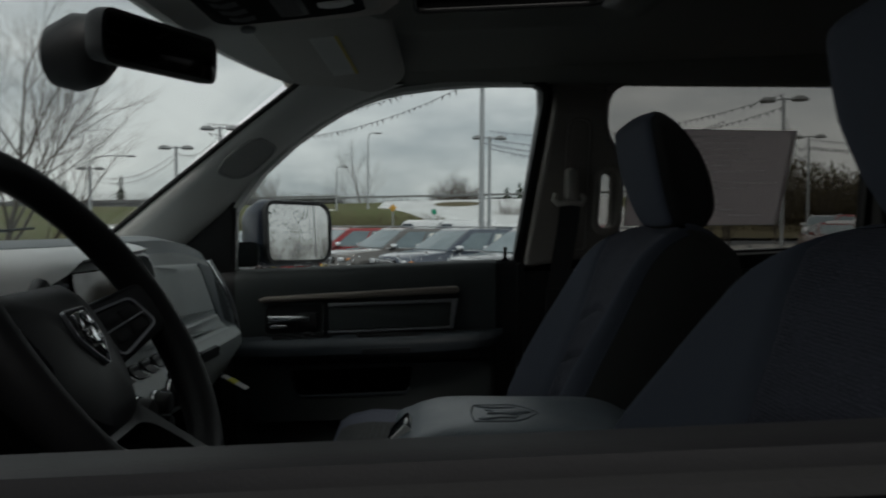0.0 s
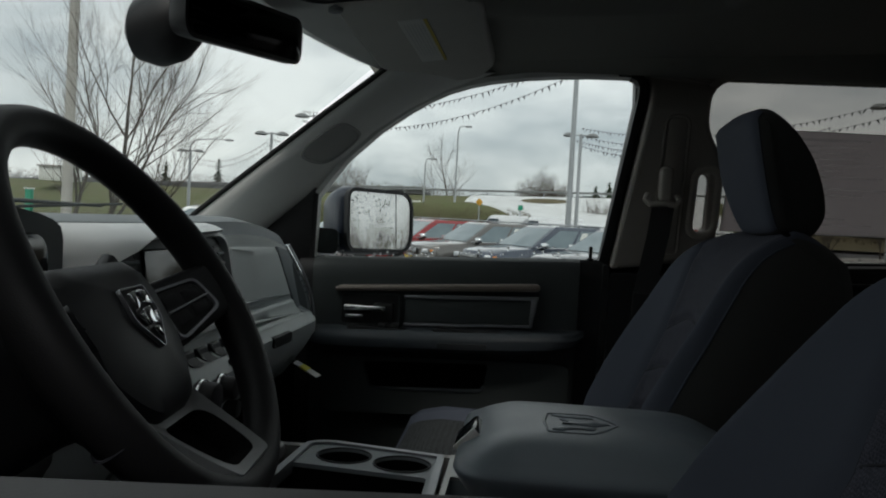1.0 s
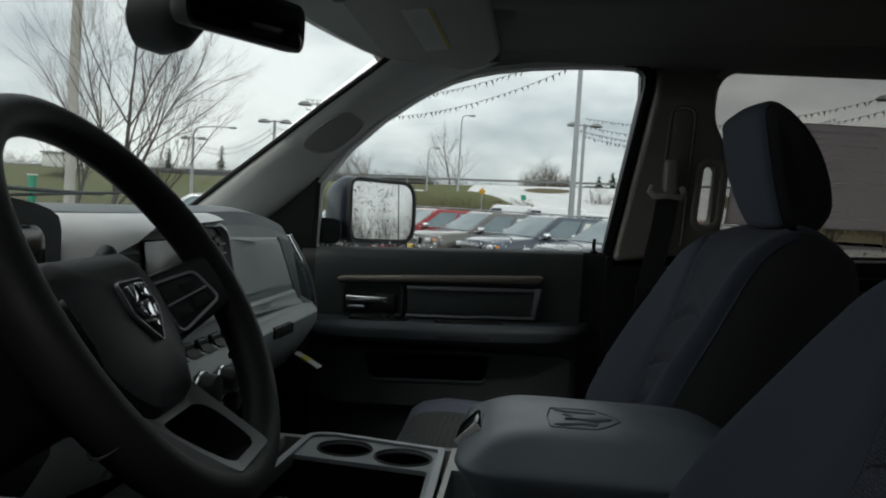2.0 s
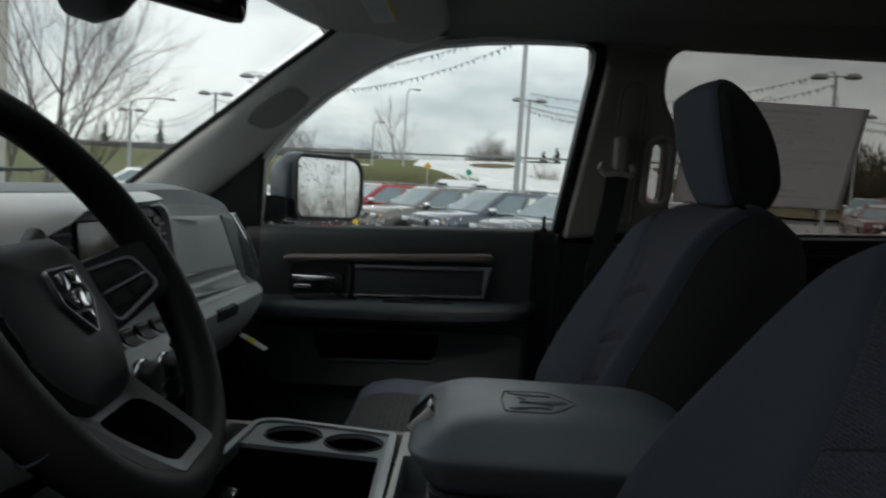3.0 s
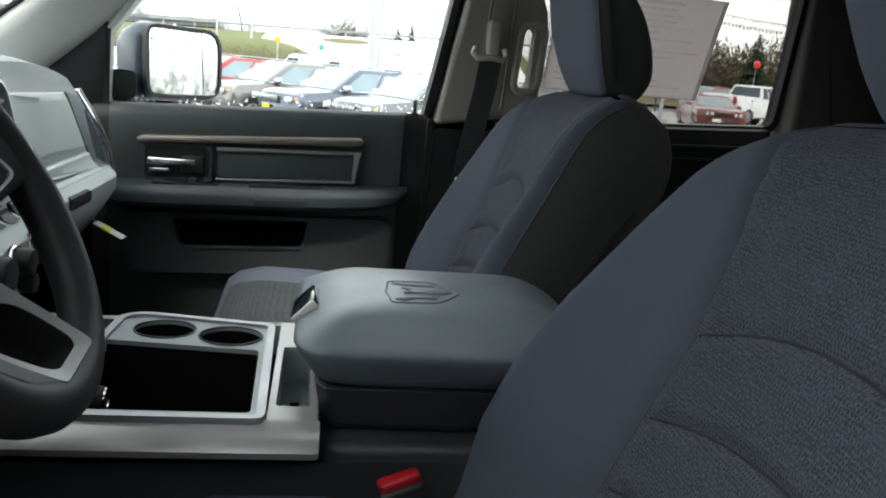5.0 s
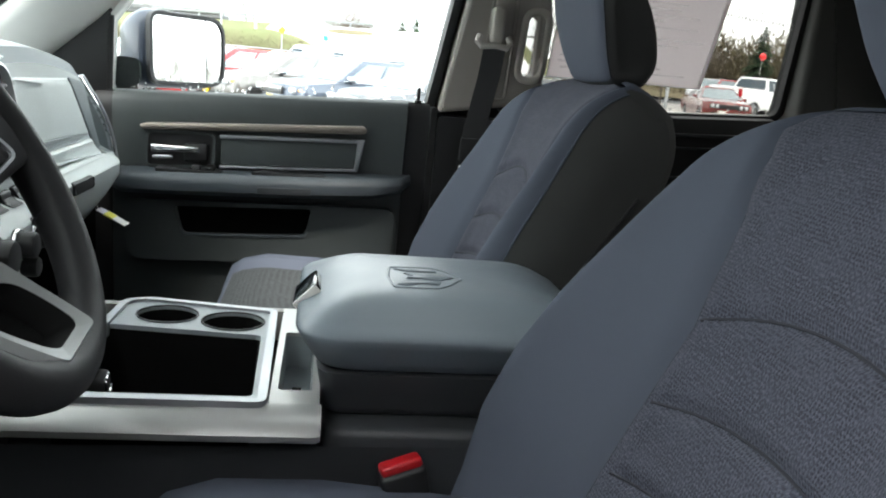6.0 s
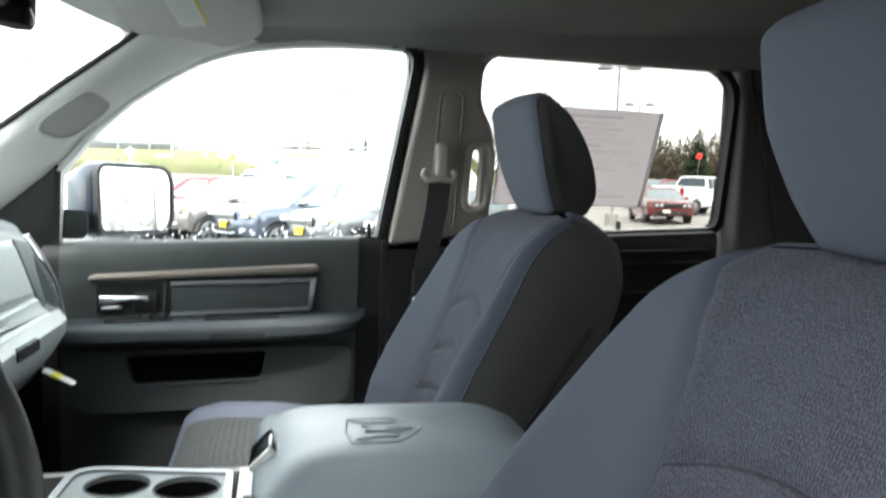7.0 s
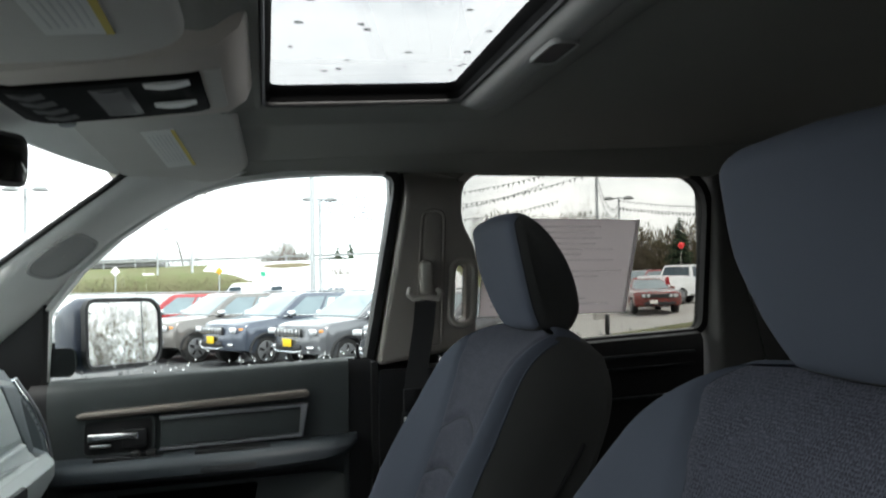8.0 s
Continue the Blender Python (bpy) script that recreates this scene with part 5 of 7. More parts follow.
def seam_q(v):
    """Where the side panel's seam runs up the backrest."""
    return lerp(1.62, 1.40, min(1.0, max(0.0, v)))


def border(side_sign, v):
    """Where the woven insert meets the bolster."""
    q = float(np.interp(v, [0.0, 0.13, 0.33, 0.52, 0.61, 0.66, 0.73, 0.85, 0.91, 1.0], [0.56, 0.56, 0.53, 0.51, 0.55, 0.57, 0.61, 0.76, 0.91, 0.97]))
    return side_sign * min(0.98, q * SEAT["insert"][0 if side_sign < 0 else 1])


def across(q):
    """-1 to 1 over the woven insert."""
    a, b = border(-1, 0.45), border(1, 0.45)
    return (2 * q - a - b) / (b - a)


def arch_line(q, k):
    return (0.535, 0.365, 0.21)[k] + (0.085, 0.07, 0.06)[k] * (1 - across(q) ** 2)


def edge_gap(v, q):
    return min(abs(q - border(-1, v)), abs(q - border(1, v))) * 0.24


def insert_push(v, q):
    p = groove(edge_gap(v, q), 0.010, 0.008)
    for k in range(3):
        p += groove((v - arch_line(q, k)) * 0.52, 0.0075, 0.007) * (1 - min(1.0, abs(across(q))) ** 10)
    return p + 0.004


def side_push(v, q):
    return groove(edge_gap(v, q), 0.010, 0.008) if abs(q) < 1.1 else groove((abs(q) - seam_q(v)) * 0.1, 0.006, 0.003)


def front_seat(sy, sx, label, sunk=0.0):
    root = thing("front_seat", (0.05 + sx, sy, 0.96), label, "car seat", "front seats")
    L = Matrix.Translation((sx, sy, 0))
    back = part("backrest", moved(skin(lambda v: border(-1, v), lambda v: border(1, v), 48, 110, insert_push, -0.13, 0.985), L), M["seat_mid"], root, "woven dark blue-grey insert", angle=80)
    for s in (-1, 1):
        part("bolster", moved(skin(lambda v: border(s, v), lambda v: seam_q(v) * s, 26, 46, side_push), L), M["seat_side"], root, "smooth blue-grey cloth bolster", angle=80)
        part("side_panel", moved(skin(lambda v: seam_q(v) * s, lambda v: 3.0 * s, 20, 46, lambda v, q: 0.0), L), M["seat_back"], root, angle=80)
        part("piping", moved(tube([seat_point(k / 30, seam_q(k / 30) * s, -0.0004) for k in range(31)], 0.0016, 6), L), M["piping"], root)
    part("back_panel", moved(merge(*[skin(lambda v: 3.0 * s, lambda v: 4.0 * s, 10, 30, lambda v, q: 0.0) for s in (1, -1)]), L), M["seat_back"], root, angle=80)
    for s in (-1, 1):
        part("shell_edge", moved(tube([seat_point(lerp(0.0, 0.70, k / 20), s * lerp(2.35, 2.75, (k / 20) ** 2), 0.001) for k in range(21)], 0.0035, 6), L), M["black"], root, "black edge of the seat's back shell")
    # top cap closes front to back
    rows = []
    for t in range(7):
        a = math.pi * t / 6
        row = []
        for j in range(25):
            u = lerp(-1, 1, j / 24)
            f, b = seat_point(1.0, u * 1.9), seat_point(1.0, (3.0 + (1 - abs(u))) * (1 if u >= 0 else -1))
            p = f.lerp(b, (1 - math.cos(a)) / 2) + Vector((0.3, 0, 0.95)) * 0.014 * math.sin(a) * (1 - abs(u) ** 6)
            row.append(p)
        rows.append(row)
    ends = []
    for s in (-1, 1):
        edge = [seat_point(1.0, s * lerp(1.9, 3.0, (1 - math.cos(math.pi * t / 6)) / 2)) for t in range(7)]
        ends.append(loft([edge, [r[0 if s < 0 else -1] for r in rows]], False, False))
    in_a = next(j for j in range(25) if abs(lerp(-1, 1, j / 24)) * 1.9 <= seam_q(1.0))
    part("top_roll", moved(loft([r[in_a:25 - in_a] for r in rows[:4]], False, False), L), M["seat_side"], root, angle=80)
    part("top_back", moved(merge(loft([r[in_a:25 - in_a] for r in rows[3:]], False, False), loft([r[:in_a + 1] for r in rows], False, False), loft([r[24 - in_a:] for r in rows], False, False)), L), M["seat_back"], root, angle=80)
    for e in ends:
        part("shoulder_panel", moved(e, L), M["seat_back"], root, angle=80)
    # seams drawn as threads in the grooves
    for k in range(3):
        pts = [seat_point(arch_line(q, k), q, insert_push(arch_line(q, k), q) + 0.0006) for q in [lerp(border(-1, 0.45), border(1, 0.45), 0.015 + 0.97 * j / 24) for j in range(25)]]
        part("seam", moved(tube(pts, 0.0016, 5), L), M["seam"], back)
    for s in (-1, 1):
        pts = [seat_point(lerp(0.03, 0.97, j / 40), border(s, lerp(0.03, 0.97, j / 40)), -0.0055) for j in range(41)]
        part("seam", moved(tube(pts, 0.0018, 5), L), M["seam"], back)
    # cushion
    rings = []
    for x, w, zt, zb in ((-0.215, 0.17, 1.335, 1.30), (-0.205, 0.215, 1.362, 1.27), (-0.185, 0.235, 1.374, 1.25), (-0.14, 0.250, 1.382, 1.24), (-0.04, 0.258, 1.378, 1.24), (0.08, 0.262, 1.362, 1.24), (0.22, 0.262, 1.345, 1.24)):
        ring = []
        for a in (-1.0, -0.985, -0.93, -0.84, -0.70, -0.58, -0.54, -0.3, 0, 0.3, 0.54, 0.58, 0.70, 0.84, 0.93, 0.985, 1.0):
            z = zt + 0.008 * (abs(a) > 0.55) * math.sin(min(1, (abs(a) - 0.55) / 0.3) * math.pi / 2) if abs(a) < 0.86 else zt + 0.008 - 0.055 * ((abs(a) - 0.84) / 0.16) ** 2
            if abs(abs(a) - 0.56) < 0.03:
                z -= 0.003
            ring.append((x, a * w, z))
        ring += [(x, w * 0.98, zb), (x, -w * 0.98, zb)]
        rings.append(ring)
    part("cushion", moved(loft(rings), L @ Matrix.Translation((-0.010, 0, -0.068 - sunk))), M["seat_side"], root, "blue-grey cloth cushion", angle=60)
    rows = []
    for i in range(25):
        x = lerp(-0.196, 0.20, i / 24)
        zt = np.interp(x, [-0.205, -0.185, -0.14, -0.04, 0.08, 0.22], [1.362, 1.374, 1.382, 1.378, 1.362, 1.345])
        rows.append([(x, lerp(-0.135, 0.135, j / 16), zt + 0.005 * (1 - (lerp(-1, 1, j / 16)) ** 8)) for j in range(17)])
    part("cushion_insert", moved(loft(rows, False, False), L @ Matrix.Translation((-0.010, 0, -0.068 - sunk))), M["cush_mid"], root, "grey woven cushion insert", angle=80)
    part("seat_base", moved(box((0.03, 0, 1.065), (0.40, 0.42, 0.20), 0.02), L), M["black"], root, "black plastic seat base")
    # head restraint: one side profile carried across, narrower at its foot
    prof = rounded([(0.331, 1.892), (0.346, 1.909), (0.366, 1.909), (0.400, 1.880), (0.431, 1.838), (0.455, 1.783), (0.465, 1.740), (0.450, 1.706), (0.384, 1.710), (0.366, 1.746), (0.345, 1.810)], [0.012, 0.010, 0.012, 0.02, 0.02, 0.02, 0.016, 0.014, 0.012, 0.02, 0.03], 4)
    top_j, low_j = 5 + 2, 5 * 8 + 2
    hrs = []
    for yf, inset in ((-1.0, 0.026), (-0.995, 0.018), (-0.975, 0.010), (-0.94, 0.0045), (-0.88, 0.0012), (-0.7, 0.0), (-0.35, -0.002), (0, -0.003), (0.35, -0.002), (0.7, 0.0), (0.88, 0.0012), (0.94, 0.0045), (0.975, 0.010), (0.995, 0.018), (1.0, 0.026)):
        ring = []
        for x, z in offset(prof, -inset):
            w = float(np.interp(z, [1.715, 1.76, 1.81, 1.87, 1.895, 1.912], [0.098, 0.116, 0.130, 0.131, 0.126, 0.108]))
            ring.append((x, yf * w, z))
        hrs.append(ring)
    fr = [r[low_j:] + r[:top_j + 1] for r in hrs[2:-2]]
    bk = [r[top_j:low_j + 1] for r in hrs[2:-2]]
    head = part("headrest", moved(loft(fr, False, False), L), M["seat_side"], root, "padded blue-grey headrest", angle=80)
    ends = [loft(hrs[:3]), loft(hrs[-3:])]
    for e in ends:
        bmesh.ops.delete(e, geom=[f for f in e.faces if len(f.verts) > 4 and abs(f.calc_center_median().y) < 0.9 * abs(hrs[0][0][1])], context="FACES")
    part("headrest_back", moved(merge(loft(bk, False, False), *ends), L), M["seat_back"], head, "dark headrest back", angle=80)
    for s in (-1, 1):
        part("headrest_seam", moved(tube([V(*p) for p in (hrs[-3] if s > 0 else hrs[2])[low_j:] + (hrs[-3] if s > 0 else hrs[2])[:top_j + 1]], 0.0012, 5), L), M["seam"], head)
        part("post", moved(tube([(0.405, 0.06 * s, 1.64), (0.402, 0.06 * s, 1.730)], 0.006, 10), L), M["strip_dk"], root)
    return root


SEAT["lip"] = [0.062, 0.066, 0.058, 0.046, 0.033, 0.024, 0.016, 0.010]
front_seat(0.392, 0.0, "dark blue-grey cloth passenger seat with woven insert")
SEAT["lip"] = [0.085, 0.092, 0.086, 0.070, 0.048, 0.028, 0.016, 0.010]
SEAT["wide"], SEAT["insert"] = 0.020, (1.75, 1.0)
front_seat(-0.445, 0.012, "dark blue-grey cloth driver's seat with woven insert", 0.016)


# ---- passenger seat belt ----
belt = thing("seat_belt", (0.285, 0.72, 1.0), "dark grey seat belt with a beige anchor on the pillar", "seat belt")
part("anchor_knob", moved(prism(rounded([(-0.014, -0.040), (0.014, -0.040), (0.014, 0.036), (-0.014, 0.036)], 0.013, 6), "y", -0.016, 0.014, 0.008, 3), Matrix.Translation((0.290, 0.748, 1.808))), M["anchor"], belt, "beige anchor knob")
part("guide_loop", tube([(0.252, 0.735, 1.782), (0.247, 0.728, 1.770), (0.256, 0.722, 1.760), (0.284, 0.719, 1.764), (0.308, 0.718, 1.760), (0.317, 0.724, 1.770), (0.312, 0.732, 1.782)], 0.0068, 8), M["anchor"], belt, "beige guide loop")
web = []
for x, y, z in ((0.283, 0.722, 1.760), (0.276, 0.716, 1.70), (0.259, 0.716, 1.60), (0.248, 0.722, 1.50), (0.244, 0.730, 1.36), (0.244, 0.745, 1.05)):
    web.append([(x - 0.023, y, z), (x + 0.023, y - 0.004, z), (x + 0.023, y - 0.0025, z), (x - 0.023, y + 0.0015, z)])
part("webbing", loft(web), M["belt"], belt, "dark grey webbing")
part("tongue", box((0.250, 0.716, 1.545), (0.040, 0.008, 0.05), 0.003), M["black"], belt)
part("stop_button", box((0.234, 0.712, 1.500), (0.008, 0.004, 0.022), 0.002), M["white"], belt)

# ---- window sticker ----
sticker = thing("window_sticker", (0.62, 0.85, 1.70), "large white printed price sheet hung inside the rear window", "sticker")


def sheet_pt(u, v, d):
    """The sheet hangs a little askew inside the pane."""
    x = lerp(lerp(0.430, 0.800, u), lerp(0.445, 0.832, u), v)
    z = lerp(lerp(1.712, 1.716, u), lerp(1.942, 1.938, u), v)
    return (x, belt_y(z) - 0.004 + d, z)


def sheet_box(u0, u1, v0, v1, d0, d1, n=1):
    return loft([[sheet_pt(u0, v0, d0), sheet_pt(u1, v0, d0), sheet_pt(u1, v1, d0), sheet_pt(u0, v1, d0)], [sheet_pt(u0, v0, d1), sheet_pt(u1, v0, d1), sheet_pt(u1, v1, d1), sheet_pt(u0, v1, d1)]])


part("sheet", sheet_box(0, 1, 0, 1, 0.0, 0.0008), M["paper"], sticker)
for a, b, c, d in ((0, 1, 0, 0.010), (0, 1, 0.985, 1), (0.975, 1, 0, 1), (0, 0.012, 0, 1)):
    part("border", sheet_box(a, b, c, d, -0.0012, 0.0), M["paper_edge"], sticker)
rng = random.Random(11)
for k in range(15):
    v = 0.92 - 0.058 * k
    u0 = 0.05 + rng.random() * 0.05
    u1 = rng.uniform(0.5, 0.94)
    part("print_line", sheet_box(u0, u1, v - 0.010, v + 0.008 + 0.008 * (k % 5 == 0), -0.0008, 0.0), M["paper_ink"], sticker)

# ---- sun visors ----
def visor(s):
    root = thing("sun_visor", (-0.2, 0.46 * s, 2.05), "grey cloth sun visor with a printed warning label", "sun visor", "sun visors")
    o = rounded([(-0.330, 0.215), (-0.165, 0.195), (-0.095, 0.250), (-0.085, 0.640), (-0.130, 0.735), (-0.228, 0.735), (-0.246, 0.655), (-0.318, 0.610)], [0.02, 0.03, 0.04, 0.05, 0.04, 0.03, 0.02, 0.02], 5)
    bm = prism(o, "z", -0.009, 0.009, 0.007, 3)
    def put(bm):
        for v in bm.verts:
            v.co.z += 2.040 + 0.10 * (v.co.x + 0.22) - 0.070 * (v.co.y - 0.35) - (0.045 if s < 0 else 0.0)
            v.co.x -= 0.024 if s < 0 else 0.0
        return side(bm, s)
    body = part("body", put(bm), M["visor"], root)
    def put_label(bm):
        if s < 0:
            bmesh.ops.translate(bm, vec=(0.045, 0, 0), verts=bm.verts)
        return put(bm)
    part("label_sheet", put_label(prism([(-0.240, 0.310), (-0.190, 0.305), (-0.178, 0.555), (-0.228, 0.562)], "z", -0.0105, -0.0085)), M["label"], body, "white printed label")
    part("label_band", put_label(prism([(-0.196, 0.306), (-0.190, 0.305), (-0.178, 0.555), (-0.184, 0.556)], "z", -0.0112, -0.010)), M["label_y"], body)
    for k in range(6):
        x = -0.232 + 0.006 * k
        part("print_line", put_label(prism([(x, 0.330), (x + 0.0016, 0.330), (x + 0.010, 0.520), (x + 0.0084, 0.520)], "z", -0.0109, -0.010)), M["ink"], body)
    part("hinge", put(merge(disc((-0.325, 0.230, -0.008), 0.012, 0.014, "z", 16, 0.003), tube([(-0.325, 0.23, -0.004), (-0.345, 0.21, 0.004)], 0.005, 8))), M["lampbox"], root, "grey pivot")


visor(1)
visor(-1)

# ---- overhead console ----
over = thing("overhead_console", (-0.22, 0, 2.04), "beige overhead console with grey button strip", "overhead console")
rings = []
for x, w, z in ((-0.350, 0.105, 2.014), (-0.345, 0.112, 2.006), (-0.31, 0.118, 2.002), (-0.22, 0.128, 2.012), (-0.14, 0.140, 2.022), (-0.100, 0.150, 2.030), (-0.078, 0.156, 2.048), (-0.070, 0.160, 2.070)):
    rings.append([(x, -w - 0.02, roof_z(x) + 0.02), (x, -w, z + 0.006), (x, -w + 0.012, z), (x, 0, z - 0.001), (x, w - 0.012, z), (x, w, z + 0.006), (x, w + 0.02, roof_z(x) + 0.02)])
body = part("body", loft(rings), M["over"], over)
def on_over(x):
    return float(np.interp(x, [-0.345, -0.31, -0.22, -0.14, -0.10], [2.006, 2.002, 2.012, 2.022, 2.030])) - 0.001
def over_slab(x0, x1, y0, y1, d, r=0.006):
    n = max(2, int((x1 - x0) / 0.012))
    rings = []
    for k in range(n + 1):
        x = lerp(x0, x1, k / n)
        e = 0.6 if k in (0, n) else 1.0
        z = on_over(x)
        rings.append([(x, y0, z + 0.004), (x, y0 + 0.001, z - d * 0.6 * e), (x, y0 + 0.003, z - d * e), (x, y1 - 0.003, z - d * e), (x, y1 - 0.001, z - d * 0.6 * e), (x, y1, z + 0.004)])
    return loft(rings)
strip = part("button_strip", over_slab(-0.340, -0.122, -0.088, 0.088, 0.004), M["well"], over, "black button strip")
for y0, y1 in ((-0.078, -0.050), (0.014, 0.044)):
    part("map_lens", over_slab(-0.182, -0.134, y0, y1, 0.007, 0.004), M["white"], strip, "white map lamp lens")
part("switch_cup", over_slab(-0.240, -0.198, -0.060, 0.060, 0.006), M["black"], strip)
for k in range(4):
    part("push_button", over_slab(-0.320 + 0.004 * k, -0.285 + 0.004 * k, -0.07 + 0.036 * k, -0.042 + 0.036 * k, 0.007, 0.003), M["black"], strip)
part("end_panel", over_slab(-0.118, -0.100, -0.09, 0.09, 0.003), M["visor"], over)
part("cup_rim", over_slab(-0.246, -0.192, -0.068, 0.068, 0.005), M["strip_dk"], strip)

# ---- rear-view mirror ----
rvm = thing("rear_view_mirror", (-0.47, 0.03, 1.99), "black rear-view mirror on the windscreen", "mirror")
RM = look((-0.418, 0.055, 1.956), (0.55, -0.20, 1.89), -2)
o = rounded([(-0.150, -0.030), (0.125, -0.036), (0.128, 0.034), (-0.146, 0.040)], 0.024, 6)
part("housing", moved(loft([[(x, y, -0.014) for x, y in o], [(x, y, 0.002) for x, y in o], [(x * 0.95, y * 0.92, 0.016) for x, y in o], [(x * 0.6, y * 0.6, 0.034) for x, y in o]]), RM), M["black"], rvm)
part("mirror_pane", moved(prism(offset(o, -0.006), "z", -0.0165, -0.013, 0.001), RM), M["dim_mirror"], rvm)
part("stem", tube([RM @ V(0, 0.005, 0.03), (-0.47, 0.03, 1.97), (-0.505, 0.02, 1.985)], 0.010, 10), M["black"], rvm)
rings = []
for t, w, h in ((0.0, 0.034, 0.030), (0.02, 0.044, 0.046), (0.06, 0.046, 0.052), (0.10, 0.038, 0.040), (0.115, 0.02, 0.02)):
    rings.append([(-0.455 - t * 0.75, 0.0 + w * math.cos(a), 1.945 - t * 0.1 + h * math.sin(a)) for a in [6.28318 * k / 20 for k in range(20)]])
part("sensor_pod", loft(rings), M["black"], rvm, "black sensor pod behind the mirror")

# ---- outside mirror ----
om = thing("door_mirror", (-0.42, 0.98, 1.60), "large dark blue door mirror with rain-streaked glass", "mirror")
OM = look((-0.383, 1.005, 1.692), (0.50, 0.32, 1.775), 0) @ pose(0, 0, 0, 0, 180, 0)
o = rounded([(-0.112, -0.078), (0.108, -0.082), (0.114, 0.076), (-0.108, 0.078)], [0.03, 0.05, 0.05, 0.03], 7)
part("shell", moved(loft([[(x, y, 0.006) for x, y in offset(o, -0.004)], [(x, y, -0.002) for x, y in offset(o, 0.004)], [(x, y, -0.03) for x, y in offset(o, 0.008)], [(x * 0.93 - 0.004, y * 0.93, -0.075) for x, y in o], [(x * 0.70 - 0.014, y * 0.72, -0.108) for x, y in o], [(x * 0.3 - 0.02, y * 0.32, -0.118) for x, y in o]]), OM @ pose(0, 0, 0, 0, 0, 0)), M["body_blue"], om, "dark blue painted shell")
part("bezel", moved(ring_plate(offset(o, 0.002), offset(o, -0.006), "z", -0.004, 0.015), OM), M["black"], om)
half = offset(o, -0.0075)
part("main_glass", moved(prism([(min(x, 0.0555), y) for x, y in half], "z", 0.006, 0.0085), OM), M["mirror"], om, "flat mirror glass")
part("wide_glass", moved(prism([(max(x, 0.0565), y) for x, y in half], "z", 0.006, 0.0088), OM @ pose(0, 0, 0.0006, 0, -1.0, 0)), M["mirror"], om, "narrow wide-angle mirror glass")
rng = random.Random(21)
dr = []
for k in range(170):
    x, y = rng.uniform(-0.100, 0.048), rng.uniform(-0.074, 0.074)
    d = bmesh.new()
    bmesh.ops.create_icosphere(d, subdivisions=1, radius=rng.uniform(0.0008, 0.0022))
    bmesh.ops.scale(d, vec=(1, rng.uniform(1, 2.4), 0.5), verts=d.verts)
    bmesh.ops.translate(d, vec=(x, y, 0.0090), verts=d.verts)
    dr.append(d)
ob = part("rain_drops", moved(merge(*dr), OM), M["drop"], om, "rain drops on the mirror glass")
ob["kind"] = "stuff"
arm_rings = []
for y, x0, x1, z0, z1 in ((0.880, -0.52, -0.455, 1.606, 1.668), (0.92, -0.515, -0.46, 1.612, 1.664), (0.97, -0.505, -0.455, 1.622, 1.668), (1.02, -0.49, -0.445, 1.640, 1.690)):
    arm_rings.append([(a, y, b) for a, b in rounded([(x0, z0), (x1, z0), (x1, z1), (x0, z1)], 0.018, 4)])
part("arm", loft(arm_rings), M["black"], om, "black folding arm")

# ---- wipers ----
for k, (y0, y1) in enumerate(((-0.62, -0.02), (0.02, 0.60))):
    wp = thing("wiper", (-0.945, y0, 1.655), "black wiper parked at the foot of the windscreen", "wiper", "wipers")
    a, b = V(-0.945, y0, 1.664), V(-0.905, y1, 1.694)
    part("arm", tube([a, a.lerp(b, 0.5) + V(-0.012, 0, 0.020), b], [0.006, 0.0045, 0.003], 8), M["black"], wp)
    part("blade", tube([a.lerp(b, 0.15) + V(0.004, 0, 0.010), b + V(0.004, 0.08, 0.006)], 0.003, 6), M["rubber"], wp)
cowl = solid("cowl", box((-1.115, 0, 1.625), (0.30, 1.56, 0.05), 0.01), M["black"], "black plastic cowl below the windscreen", "cowl", kind="structure")

hood = []
for x, z in ((-1.275, 1.560), (-1.30, 1.628), (-1.40, 1.640), (-1.70, 1.628), (-2.10, 1.590), (-2.40, 1.520)):
    hood.append([(x, y, z + 0.018 * (abs(y) < 0.42) - 0.06 * max(0, (abs(y) - 0.62) / 0.2) ** 2) for y in (-0.82, -0.74, -0.62, -0.46, -0.38, 0, 0.38, 0.46, 0.62, 0.74, 0.82)])
bm = loft(hood, False, False)
ret = bmesh.ops.extrude_face_region(bm, geom=bm.faces[:])
bmesh.ops.translate(bm, vec=(0, 0, -0.03), verts=[g for g in ret["geom"] if isinstance(g, bmesh.types.BMVert)])
solid("bonnet", bm, M["body_blue"], "dark blue painted bonnet with a raised centre", "bonnet", kind="structure")


# ---- the car lot outside ----
def gz(x, y=0.0):
    """The lot rises towards the drive behind the truck."""
    t = min(1.0, max(0.0, (x - 6.0) / 16.0))
    return -0.10 + 0.75 * t * t * (3 - 2 * t)


bm = bmesh.new()
gxs = [-900, -300, -120, -60, -30, -10, 0, 4] + [6 + k for k in range(17)] + [26, 34, 60, 120, 300, 900]
gys = [-300, -60, -20, 0, 15, 30, 45, 60, 100, 160, 400, 1500]
gv = [[bm.verts.new((x, y, gz(x))) for y in gys] for x in gxs]
for i in range(len(gxs) - 1):
    for j in range(len(gys) - 1):
        bm.faces.new((gv[i][j], gv[i + 1][j], gv[i + 1][j + 1], gv[i][j + 1]))
solid("ground", bm, M["asphalt"], "damp grey asphalt car lot", "ground", kind="structure", angle=80)


# Unseen wall, added behind the camera to keep sky light off the cab.
solid("wall_light_block", box((2.0, -6.5, 2.6), (34, 0.4, 5.6), 0.02), M["concrete_dk"], "plain grey unseen wall added to block sky light from the side", "wall", kind="structure")


